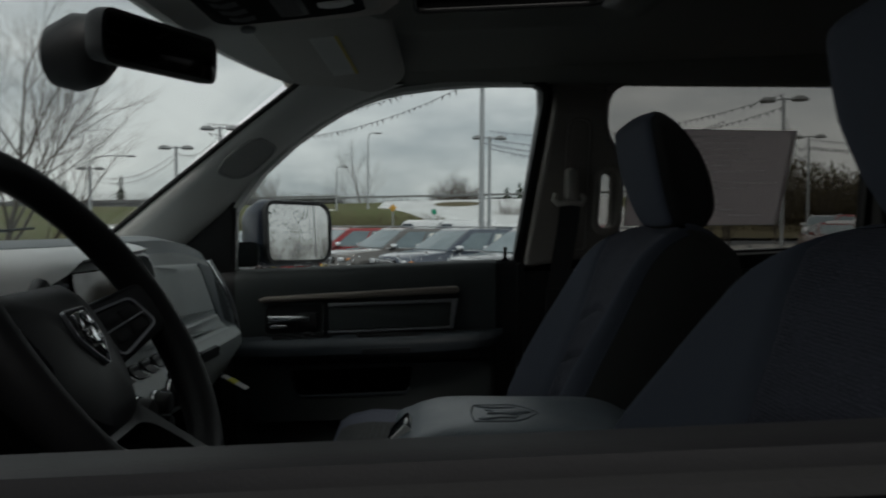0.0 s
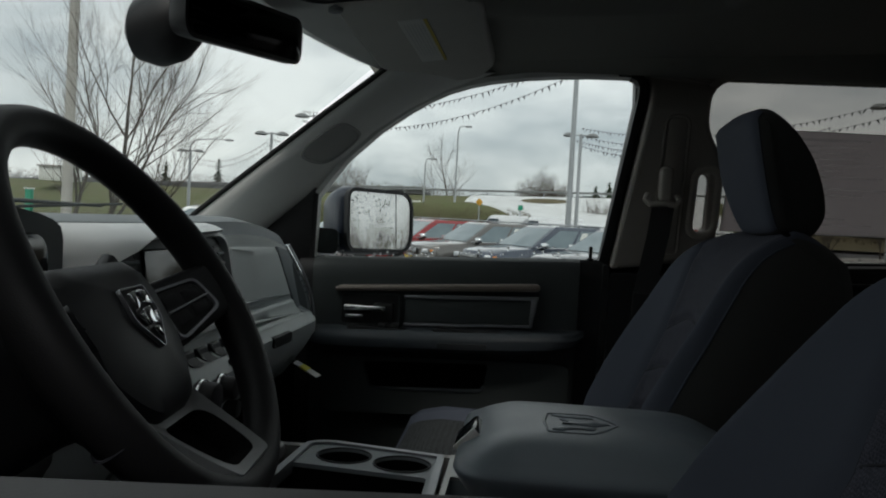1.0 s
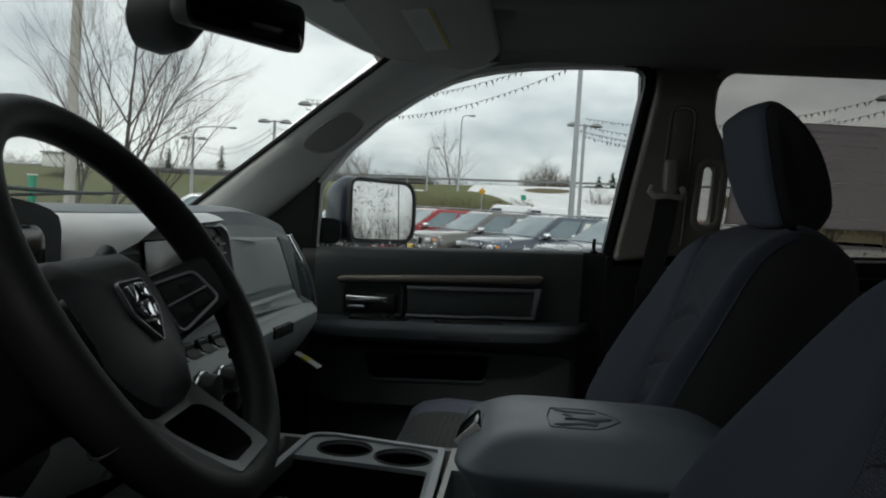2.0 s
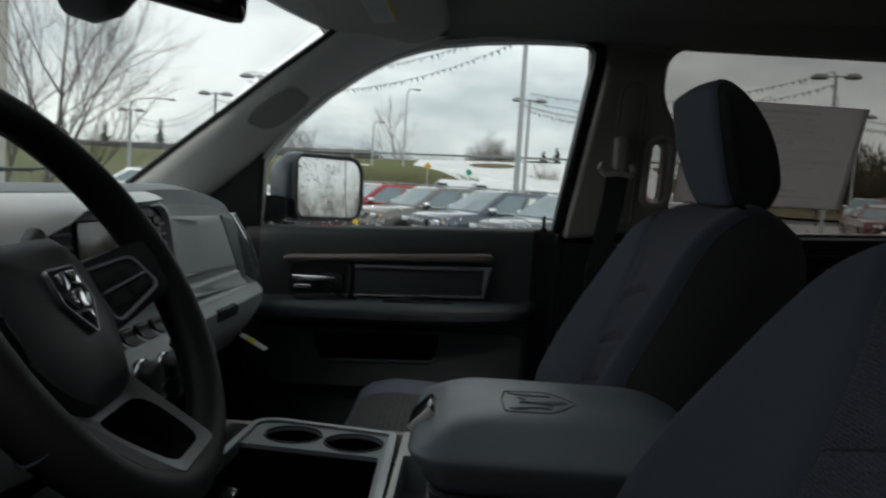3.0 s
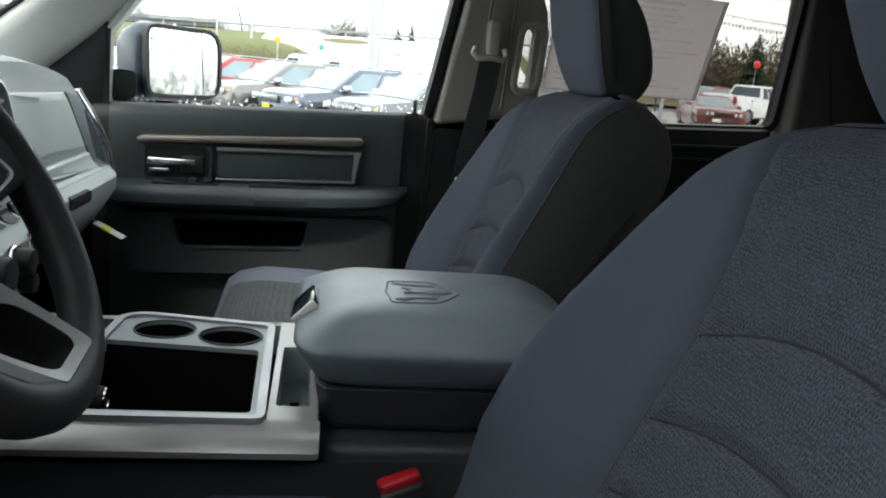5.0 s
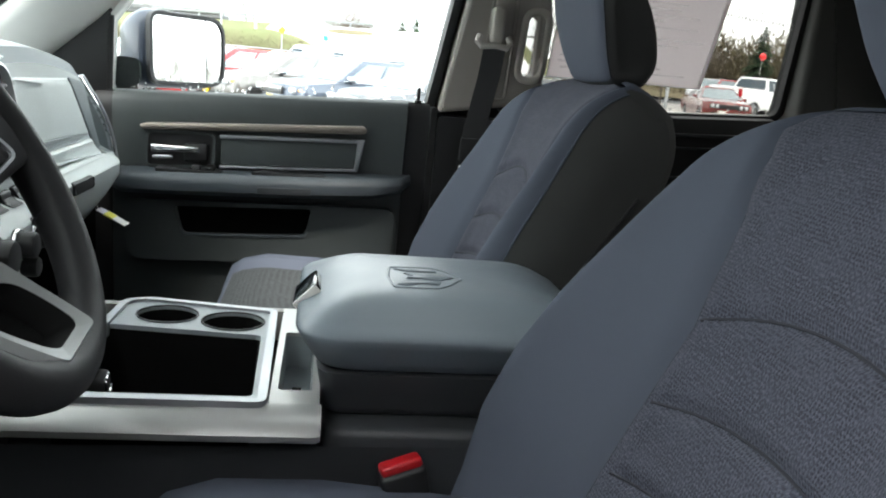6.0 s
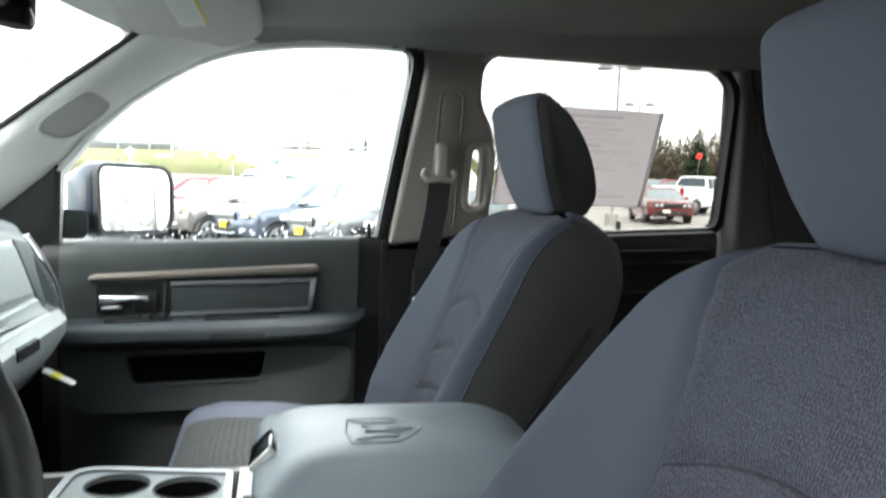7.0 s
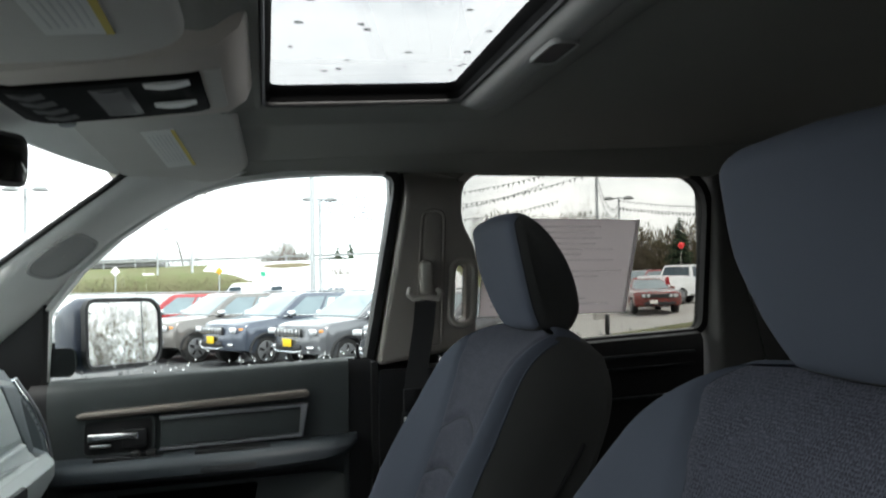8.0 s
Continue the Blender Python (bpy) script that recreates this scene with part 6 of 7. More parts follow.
def draped(name, x0, x1, y0, y1, skew, h, material, label, category):
    """A low slab that follows the rise of the lot."""
    rings = []
    for k in range(15):
        x = lerp(x0, x1, k / 14)
        yy = skew * (x - x0)
        z = gz(x)
        rings.append([(x, y0 + yy, z - 0.05), (x, y0 + yy, z + h - 0.02), (x, y0 + yy + 0.02, z + h), (x, y1 + yy, z + h), (x, y1 + yy, z - 0.05)])
    solid(name, loft(rings), material, label, category, kind="structure")


draped("kerb", 6.8, 15.0, 19.2, 19.5, 0.36, 0.13, M["concrete"], "pale concrete kerb at a grass island", "kerb")
draped("verge", 7.0, 14.6, 19.52, 21.2, 0.36, 0.10, M["grass"], "narrow strip of green grass", "grass")
draped("pavement", 9.0, 60.0, 21.5, 46.0, 0.30, 0.02, M["concrete"], "pale wet concrete drive", "pavement")


# ---- vehicles: local x points backwards, the nose to -x ----
def wheel_at(root, x, y, r, s):
    w = part("wheel", disc((x, y, r), r, 0.23, "y", 28, 0.035), M["rubber"], root, "black tyre")
    f = y + s * 0.105
    part("rim", merge(disc((x, f, r), r * 0.66, 0.03, "y", 28, 0.006), disc((x, f + s * 0.012, r), r * 0.16, 0.03, "y", 16, 0.004)), M["silver"], w)
    for k in range(5):
        a = 6.28318 * k / 5
        bm = box((0, 0, 0), (r * 0.16, 0.012, r * 0.36), 0.004)
        moved(bm, Matrix.Translation((x, f + s * 0.018, r)) @ Matrix.Rotation(a, 4, "Y") @ Matrix.Translation((0, 0, r * 0.40)))
        part("spoke_gap", bm, M["black"], w)


def arch_cut(prof, x, r, n=10):
    return [(x - r * math.cos(math.pi * k / n), 0.34 + r * math.sin(math.pi * k / n)) for k in range(n + 1)]


def car_body(root, low, width, paint, nose=0.34):
    """The lower body: a side outline carried across the width, its nose and tail rounded in plan and its flanks drawn in above and below."""
    w = width / 2
    lo, hi = min(p[0] for p in low), max(p[0] for p in low)
    rings = []
    for t, dz in ((-1.0, -0.035), (-0.985, -0.014), (-0.94, -0.004), (-0.8, 0), (-0.6, 0), (-0.4, 0), (-0.2, 0), (0, 0), (0.2, 0), (0.4, 0), (0.6, 0), (0.8, 0), (0.94, -0.004), (0.985, -0.014), (1.0, -0.035)):
        a = abs(t)
        ring = []
        for x, z in low:
            q = x + nose * a ** 3.2 * max(0.0, (lo + 0.8 - x) / 0.8) - 0.16 * a ** 3 * max(0.0, (x - hi + 0.7) / 0.7)
            y = t * w * (1 - 0.05 * max(0.0, (z - 0.85) / 0.35) - 0.04 * max(0.0, (0.55 - z) / 0.25))
            ring.append((q, y, z + (dz if z > 0.7 else 0.0) + (0.035 * (1 - a * a) if z > 0.85 else 0.0)))
        rings.append(ring)
    return part("body", loft(rings), paint, root, angle=30)


def greenhouse(root, base, roof, wb, wr, zb, zr, paint, panes=None):
    """base and roof: x at front and rear; widths; heights. Painted pillars and roof with panes proud of them."""
    def pt(u, v, s):
        x = lerp(lerp(base[0], base[1], u), lerp(roof[0], roof[1], u), v)
        return V(x, s * lerp(wb, wr, v), lerp(zb, zr, v))
    rings = []
    for v, k in ((0.0, 1.0), (0.5, 1.01), (0.9, 1.0), (0.97, 0.985), (1.0, 0.93)):
        r = []
        for u, s in ((0, -1), (0.33, -1), (0.66, -1), (1, -1), (1, 0), (1, 1), (0.66, 1), (0.33, 1), (0, 1), (0, 0)):
            p = pt(u, v, s)
            if s == 0:
                p.x += 0.05 * (1 if u == 1 else -1)
            p.y *= k
            if v == 1.0:
                p.x = lerp(p.x, (roof[0] + roof[1]) / 2, 0.06)
                p.z += 0.03
            r.append(p)
        rings.append(r)
    cab = part("cabin", loft(rings), paint, root, angle=30)
    def pane(name, c, n):
        o_ = [V(*p) + n * 0.008 for p in c]
        i_ = [V(*p) - n * 0.03 for p in c]
        part(name, loft([i_, o_]), panes or M["carglass"], cab)
    def bowed_pane(name, u, v0, v1, w, n):
        """A pane in two halves that follows the bow of the cabin's end."""
        def at(v, q):
            p = pt(u, v, q)
            return p + V((1 if u else -1) * 0.05 * (1 - abs(q)), 0, 0)
        halves = []
        for q in (-1, 1):
            c = [at(v0, 0), at(v0, q * w), at(v1, q * (w - 0.02)), at(v1, 0)]
            halves.append(loft([[p - n * 0.03 for p in c], [p + n * 0.012 for p in c]]))
        part(name, merge(*halves), panes or M["carglass"], cab)
    for s in (-1, 1):
        n = V(0, s, 0.25).normalized()
        cuts = [(0.06, 0.34), (0.37, 0.66), (0.69, 0.94)]
        part("belt_line", tube([pt(0.04, 0.02, s * 1.005), pt(0.5, 0.02, s * 1.005), pt(0.96, 0.02, s * 1.005)], 0.014, 6), M["chrome"], cab)
        sheet_c = [pt(0.40, 0.12, s), pt(0.47, 0.12, s), pt(0.47, 0.80, s), pt(0.40, 0.80, s)]
        part("price_sheet", loft([[p + n * 0.006 for p in sheet_c], [p + n * 0.012 for p in sheet_c]]), M["white"], cab, "white price sheet in the side window")
        for a, b in cuts:
            pane("side_window", [pt(a, 0.06, s * 1.0), pt(b, 0.06, s), pt(b, 0.88, s), pt(a if a > 0.1 else 0.10, 0.88, s)], n)
    nf = V(-(zr - zb), 0, roof[0] - base[0]).normalized()
    bowed_pane("windscreen", 0, 0.05, 0.92, 0.92, nf)
    nb = V((zr - zb), 0, base[1] - roof[1]).normalized()
    bowed_pane("rear_window", 1, 0.15, 0.88, 0.88, nb)
    return cab


def suv(paint, label, group):
    root = thing("suv", (0, 0, 0), label, "car", group)
    low = [(-2.36, 0.42), (-2.40, 0.62), (-2.37, 0.86), (-2.30, 1.00), (-2.10, 1.07), (-1.40, 1.13), (-0.98, 1.17), (0.2, 1.19), (2.2, 1.22), (2.36, 1.10), (2.40, 0.62), (2.30, 0.36)]
    low += arch_cut(low, 1.46, 0.44)[::-1] + [(0.8, 0.30), (-0.8, 0.30)] + arch_cut(low, -1.45, 0.44)[::-1] + [(-2.0, 0.34)]
    car_body(root, low, 1.94, paint)
    greenhouse(root, (-1.10, 2.28), (-0.30, 1.95), 0.90, 0.70, 1.17, 1.70, paint)
    for x in (-1.45, 1.46):
        for s in (-1, 1):
            wheel_at(root, x, 0.83 * s, 0.375, s)
            arch = tube([(x - 0.455 * math.cos(math.pi * k / 14), 0.955 * s, 0.34 + 0.455 * math.sin(math.pi * k / 14)) for k in range(15)], 0.035, 8)
            part("wheel_arch", arch, M["black"], root)
    gr = part("grille", box((-2.375, 0, 0.875), (0.06, 1.02, 0.19), 0.02), M["black"], root, "seven-slot chrome-rimmed grille")
    for k in range(7):
        y = -0.42 + 0.14 * k
        part("slot_rim", box((-2.405, y - 0.045, 0.875), (0.03, 0.022, 0.165), 0.006), M["chrome"], gr)
        part("slot_rim", box((-2.405, y + 0.045, 0.875), (0.03, 0.022, 0.165), 0.006), M["chrome"], gr)
    for s in (-1, 1):
        hl = part("headlight", box((-2.235, 0.70 * s, 0.895), (0.16, 0.38, 0.13), 0.04, 3, (0, 0, 26 * s)), M["headlight"], root, "clear headlight")
        part("indicator", box((-2.10, 0.86 * s, 0.905), (0.11, 0.06, 0.06), 0.02, 3, (0, 0, 40 * s)), M["amber"], hl)
        part("fog_light", box((-2.29, 0.68 * s, 0.55), (0.08, 0.26, 0.08), 0.03, 3), M["chrome"], root)
        mr = part("wing_mirror", box((-0.80, 1.02 * s, 1.24), (0.16, 0.22, 0.15), 0.05, 3), M["chrome"], root, "chrome-capped wing mirror")
        part("mirror_foot", box((-0.78, 0.93 * s, 1.17), (0.10, 0.10, 0.06), 0.015), M["black"], mr)
        part("roof_rail", tube([(-0.1, 0.62 * s, 1.75), (0.1, 0.64 * s, 1.78), (1.6, 0.64 * s, 1.78), (1.8, 0.62 * s, 1.74)], 0.018, 8), M["silver"], root)
        part("tail_light", box((2.36, 0.78 * s, 1.0), (0.10, 0.26, 0.16), 0.03), M["taillight"], root)
        for x in (-0.02, 0.75):
            part("door_handle", box((x + 0.35, 0.975 * s, 1.02), (0.18, 0.03, 0.03), 0.01), M["chrome"], root)
    part("bumper_grille", box((-2.39, 0, 0.56), (0.06, 0.95, 0.13), 0.03), M["black"], root)
    part("skid_trim", tube([(-2.40, -0.55, 0.50), (-2.43, -0.35, 0.46), (-2.43, 0.35, 0.46), (-2.40, 0.55, 0.50)], 0.02, 8), M["chrome"], root)
    part("front_plate", box((-2.45, -0.05, 0.66), (0.02, 0.32, 0.17), 0.006), M["plate_y"], root, "plain yellow plate")
    return root


ROW, STEP, PHI = V(0.68, 20.25, 0), V(1.75, -1.80, 0), 32
first = suv(M["paint_blue"], "dark navy suv with chrome grille parked in a row", "parked suvs")
ROW.z = gz(0)
first.matrix_basis = Matrix.Translation(ROW) @ Matrix.Rotation(radians(PHI), 4, "Z")


def recoloured(ob, paint, label):
    ob["label"] = label
    for c in ob.children:
        if c.name.split(".")[0] in ("body", "cabin"):
            c.data = c.data.copy()
            c.data.materials[0] = paint
    return ob


for k, paint, label in ((-1, M["paint_tan"], "brown-grey suv with chrome grille parked in a row"), (1, M["paint_grey"], "graphite suv with chrome grille parked in a row"), (-2, M["paint_red"], "dark red suv parked in a row"), (2, M["paint_grey"], "graphite suv at the end of the row"), (-3, M["paint_silver"], "silver suv parked in a row"), (-4, M["paint_white"], "white suv parked in a row")):
    recoloured(copy_thing(first, Matrix.Translation(ROW + STEP * k) @ Matrix.Rotation(radians(PHI), 4, "Z")), paint, label)


def pickup(paint, label):
    root = thing("pickup_truck", (0, 0, 0), label, "pickup truck")
    low = [(-2.85, 0.50), (-2.90, 0.75), (-2.85, 1.05), (-2.70, 1.18), (-1.55, 1.25), (-1.2, 1.28), (0.75, 1.30), (0.80, 1.36), (2.82, 1.36), (2.88, 1.20), (2.88, 0.62), (2.75, 0.50)]
    low += arch_cut(low, 1.75, 0.48)[::-1] + [(1.1, 0.44), (-1.1, 0.44)] + arch_cut(low, -1.80, 0.48)[::-1] + [(-2.5, 0.44)]
    car_body(root, low, 2.0, paint)
    greenhouse(root, (-1.25, 0.78), (-0.55, 0.55), 0.93, 0.74, 1.28, 1.86, paint, M["darkglass"])
    for x in (-1.80, 1.75):
        for s in (-1, 1):
            wheel_at(root, x, 0.85 * s, 0.40, s)
    for s in (-1, 1):
        part("tail_light", box((2.87, 0.90 * s, 1.12), (0.10, 0.17, 0.36), 0.03), M["taillight"], root, "red tail lamp")
        part("headlight", box((-2.80, 0.78 * s, 1.02), (0.14, 0.36, 0.20), 0.04), M["headlight"], root)
        part("wing_mirror", box((-0.95, 1.12 * s, 1.42), (0.12, 0.24, 0.28), 0.05, 3), M["black"], root)
    part("rear_bumper", box((2.95, 0, 0.66), (0.18, 1.9, 0.20), 0.05, 3), M["chrome"], root)
    part("front_bumper", box((-2.92, 0, 0.66), (0.16, 1.9, 0.24), 0.05, 3), M["chrome"], root)
    part("grille", box((-2.86, 0, 1.00), (0.06, 1.1, 0.26), 0.02), M["chrome"], root)
    return root


def coupe(paint, label):
    root = thing("coupe", (0, 0, 0), label, "car")
    low = [(-2.42, 0.36), (-2.48, 0.55), (-2.46, 0.78), (-2.36, 0.88), (-1.6, 0.96), (-0.9, 1.00), (0.9, 1.02), (2.3, 1.04), (2.46, 0.95), (2.48, 0.55), (2.38, 0.34)]
    low += arch_cut(low, 1.45, 0.40)[::-1] + [(0.9, 0.24), (-0.9, 0.24)] + arch_cut(low, -1.50, 0.40)[::-1] + [(-2.1, 0.30)]
    car_body(root, low, 1.92, paint)
    greenhouse(root, (-0.98, 1.75), (-0.15, 0.95), 0.86, 0.62, 1.00, 1.42, paint)
    for x in (-1.50, 1.45):
        for s in (-1, 1):
            wheel_at(root, x, 0.84 * s, 0.345, s)
    gr = part("grille", box((-2.47, 0, 0.74), (0.05, 1.50, 0.17), 0.03), M["black"], root, "full-width black grille")
    for s in (-1, 1):
        for y in (0.45, 0.64):
            part("headlight", disc((-2.49, y * s, 0.745), 0.07, 0.04, "x", 20, 0.01), M["headlight"], root)
        part("bonnet_stripe", prism([(-2.36, 0.14 * s), (-1.0, 0.16 * s), (-1.0, 0.36 * s), (-2.36, 0.32 * s)], "z", 0.0, 0.006), M["stripe"], root).matrix_basis = Matrix.Translation((0, 0, 0.965)) @ Matrix.Rotation(radians(-4.6), 4, "Y") @ Matrix.Translation((0.0, 0, -0.075))
        part("wing_mirror", box((-0.60, 1.00 * s, 1.05), (0.16, 0.20, 0.12), 0.04, 3), paint, root)
    part("chin_intake", box((-2.47, 0, 0.44), (0.06, 1.3, 0.12), 0.03), M["black"], root)
    part("front_plate", box((-2.51, 0.25, 0.50), (0.02, 0.32, 0.14), 0.006), M["white"], root, "plain pale plate")
    return root


def place(ob, x, y, turn):
    ob.matrix_basis = Matrix.Translation((x, y, gz(x) + (0.02 if x > 9 else 0.0))) @ Matrix.Rotation(radians(turn), 4, "Z")
    return ob


def far_suv(paint, label):
    return tagged(recoloured(copy_thing(first, Matrix()), paint, label), group="far cars")


place(coupe(M["paint_orange"], "orange-red coupe with black bonnet stripes parked on the drive"), 16.0, 31.0, 76)
place(pickup(M["paint_white"], "white pickup truck seen from its rear quarter"), 20.4, 35.6, 209)
place(far_suv(M["paint_red"], "dark red suv parked behind a white pickup"), 22.9, 42.6, 238)
place(far_suv(M["paint_silver"], "silver suv parked behind the coupe"), 21.6, 43.5, 60)
place(far_suv(M["paint_white"], "white suv parked at the far side of the lot"), -13.6, 31.0, 20)
place(pickup(M["paint_white"], "white pickup truck parked below the bank"), 4.6, 56.0, 10)
place(far_suv(M["paint_red"], "red car parked below the bank"), 10.4, 56.0, 8)


def van(label):
    root = thing("van", (0, 0, 0), label, "van", "white vans")
    low = [(-2.7, 0.40), (-2.75, 0.9), (-2.6, 1.15), (-2.0, 1.3), (-1.3, 2.1), (-1.0, 2.2), (2.6, 2.2), (2.72, 2.0), (2.75, 0.5), (2.6, 0.38)]
    low += arch_cut(low, 1.7, 0.40)[::-1] + [(1.0, 0.34), (-1.0, 0.34)] + arch_cut(low, -1.75, 0.40)[::-1] + [(-2.3, 0.36)]
    car_body(root, low, 1.95, M["paint_white"])
    for x in (-1.75, 1.7):
        for s in (-1, 1):
            wheel_at(root, x, 0.84 * s, 0.36, s)
    for s in (-1, 1):
        part("side_window", prism([(-1.85, 1.36), (-0.7, 1.36), (-0.7, 1.95), (-1.38, 1.95)], "y", 0.95 * s, 0.985 * s), M["darkglass"], root)
    part("windscreen", loft([[(-2.06, -0.8, 1.32), (-2.06, 0.8, 1.32), (-1.38, 0.72, 2.06), (-1.38, -0.72, 2.06)], [(-2.01, -0.8, 1.30), (-2.01, 0.8, 1.30), (-1.33, 0.72, 2.04), (-1.33, -0.72, 2.04)]]), M["darkglass"], root)
    return root


v1 = place(van("white van parked below the bank"), -1.2, 58.0, 6)
copy_thing(v1, Matrix.Translation((1.6, 57.0, -0.1)) @ Matrix.Rotation(radians(8), 4, "Z"))

# ---- bank, sheeted slope and road bridge ----
def bank(name, rows, material, label, category):
    bm = loft(rows, False, False)
    return solid(name, bm, material, label, category, kind="structure", angle=80)


def hillock(x, y):
    return 0.35 * noise.noise((x * 0.09, y * 0.13, 0.3)) + 0.18 * noise.noise((x * 0.31, y * 0.4, 1.1))


rows = []
for j in range(9):
    t = j / 8
    rows.append([(x, lerp(62, 84, t) + 3 * noise.noise((x * 0.05, 0, 2)), -0.05 + max(0, (4.4 + 0.028 * x) * (t ** 1.1) + hillock(x, t * 20) * math.sin(math.pi * t))) for x in [lerp(-24, 20, i / 64) for i in range(65)]])
bank("grass_bank", rows, M["grass"], "green grassy road embankment", "bank")
left = []
for j in range(7):
    t = j / 6
    left.append([(x, lerp(58, 76, t), -0.12 + 3.5 * t ** 1.1 + 1.1 * hillock(x, t * 20) * math.sin(math.pi * t)) for x in [lerp(-140, -23, i / 50) for i in range(51)]])
bank("scrub_bank", left, M["grass"], "olive grass rise beside the bridge", "bank")
def sheet_z(x, t):
    return 0.27 + (3.9 + 0.028 * x) * t ** 1.05 + 0.65 * hillock(x, t * 17 + 5) * math.sin(math.pi * t)


rows = []
for j in range(13):
    t = j / 12
    rows.append([(x, lerp(59.5, 76.5, t), sheet_z(x, t)) for x in [lerp(-4.6 - 1.2 * math.sin(math.pi * t) - 0.8 * noise.noise((t * 6, 0.5, 0)), 17, i / 48) for i in range(49)]])
bank("sheeted_slope", rows, M["sheet"], "slope covered with rumpled white sheeting", "slope")
rows = []
for j in range(7):
    v = lerp(-1, 1, j / 6)
    rows.append([(x, 74.6 + 1.1 * v * (1 - u * u) ** 0.6, sheet_z(x, (74.6 + 1.1 * v * (1 - u * u) ** 0.6 - 59.5) / 17) + 0.10 * (1 - v * v) * (1 - u * u) + 0.02) for u, x in [(w, 1.9 + 2.3 * w + 0.3 * noise.noise((w * 3, v, 7)) * (1 - abs(w))) for w in [lerp(-1, 1, i / 20) for i in range(21)]]])
bank("dry_patch", rows, M["grass_dry"], "patch of dry brown grass on the slope", "grass")
rows = []
for j in range(9):
    t = j / 8
    rows.append([(x, lerp(60.3, 65.5, t), -0.1 + float(np.interp(x, [-24, -14, -7, -4.4, -2.6, -1.2, 0.4, 2.0], [2.3, 2.7, 3.0, 3.2, 2.9, 2.4, 1.2, 0.2])) * math.sin(math.pi * min(1.0, t * 1.1)) ** 0.8 + 0.5 * hillock(x * 2, t * 9) * math.sin(math.pi * t)) for x in [lerp(-24, 2.0, i / 60) for i in range(61)]])
bank("brush_mound", rows, M["grass"], "brown brushy mound in front of the sheeted slope", "bank")

rows = []
for j in range(7):
    t = j / 6
    rows.append([(x, lerp(62, 90, t), 0.9 + 2.6 * t ** 1.2 + 1.2 * hillock(x, t * 20) * math.sin(math.pi * t)) for x in [lerp(20.5, 130, i / 40) for i in range(41)]])
bank("scrub_bank", rows, M["grass_dry"], "brown dry grass bank below the wood", "bank")
bridge = thing("road_bridge", (-60, 88, 0), "long weathered concrete road bridge with a low parapet", "bridge")
part("deck", box((-84, 90, 2.45), (146, 9, 0.45), 0.05, 2, (0, -1.5, 0)), M["concrete_dk"], bridge)
part("parapet", box((-84, 85.6, 2.83), (146, 0.4, 0.40), 0.03, 2, (0, -1.5, 0)), M["concrete_dk"], bridge)
for k in range(9):
    part("pier", box((-140 + 15 * k, 90, 0.7), (1.4, 6, 2.8), 0.08), M["concrete_dk"], bridge)
rail = thing("guard_rail", (20, 85, 3.5), "grey steel guard rail along the road", "guard rail")
part("beam", box((2.5, 84.6, 5.0), (40, 0.10, 0.22), 0.04, 2, (0, -1.5, 0)), M["lampbox"], rail)
for k in range(13):
    x = -16 + 3 * k
    part("rail_post", box((x, 84.7, 4.55 + 0.0262 * (x - 2.5)), (0.12, 0.12, 1.0), 0.01), M["galv"], rail)


# ---- lamp posts, poles, signs ----
def lamp_post(x, y, h, heads=2, turn=0.0, r=0.075, base=0.75):
    root = thing("lamp_post", (x, y, 0), "galvanised lot lamp post with round twin lamp heads", "lamp post", "lot lamp posts")
    part("pole", tube([(x, y, -0.3), (x, y, h * 0.5), (x, y, h)], [r, r * 0.85, r * 0.7], 12), M["galv"], root)
    part("footing", disc((x, y, base / 2 - 0.2), 0.28, base + 0.4, "z", 20, 0.03), M["concrete"], root, "concrete footing")
    d = V(math.cos(turn), math.sin(turn), 0)
    for s in ((-1, 1) if heads == 2 else (1,)):
        a = V(x, y, h - 0.06)
        arm = part("arm", tube([a, a + d * 0.35 * s], 0.035, 8), M["galv"], root)
        lens_o = [(0.33 * math.cos(6.28318 * k / 20), 0.33 * math.sin(6.28318 * k / 20)) for k in range(20)]
        part("lamp_head", moved(loft([[(p, q, -0.09) for p, q in offset(lens_o, -0.05)], [(p, q, -0.06) for p, q in lens_o], [(p, q, 0.0) for p, q in offset(lens_o, -0.02)], [(p, q, 0.10) for p, q in offset(lens_o, -0.17)]]), Matrix.Translation(a + d * 0.58 * s)), M["lampbox"], arm, "round grey lamp head")
    return root


lamp_post(1.80, 32.0, 8.6, 2, 0.2, 0.13)
lamp_post(2.63, 40.0, 6.3, 2, 0.1, 0.11)
lamp_post(-13.4, 40.0, 5.7, 2, 0.0, 0.10)
lamp_post(-22.1, 50.0, 5.3, 2, 0.0, 0.10)
lamp_post(-9.8, 35.0, 6.1, 2, 0.0, 0.10)
lamp_post(13.40, 30.0, 6.75, 2, -0.4, 0.08)
lamp_post(20.9, 44.0, 6.9, 2, -0.4, 0.07)


def street_light(x, y, h, reach):
    root = thing("street_light", (x, y, 0), "tall grey street light with a curved arm", "street light", "street lights")
    part("pole", tube([(x, y, -0.3), (x, y, h * 0.6), (x, y, h - 0.6), (x + reach * 0.15, y, h - 0.12), (x + reach * 0.5, y, h), (x + reach, y, h)], [0.11, 0.085, 0.06, 0.05, 0.045, 0.04], 8), M["galv"], root)
    part("lamp_head", box((x + reach + 0.2, y, h - 0.03), (0.6, 0.25, 0.14), 0.05), M["lampbox"], root)


street_light(-6.2, 70.0, 9.9, 0.7)
street_light(-9.5, 74.0, 7.2, 0.6)
street_light(-26.5, 60.0, 6.9, 3.0)

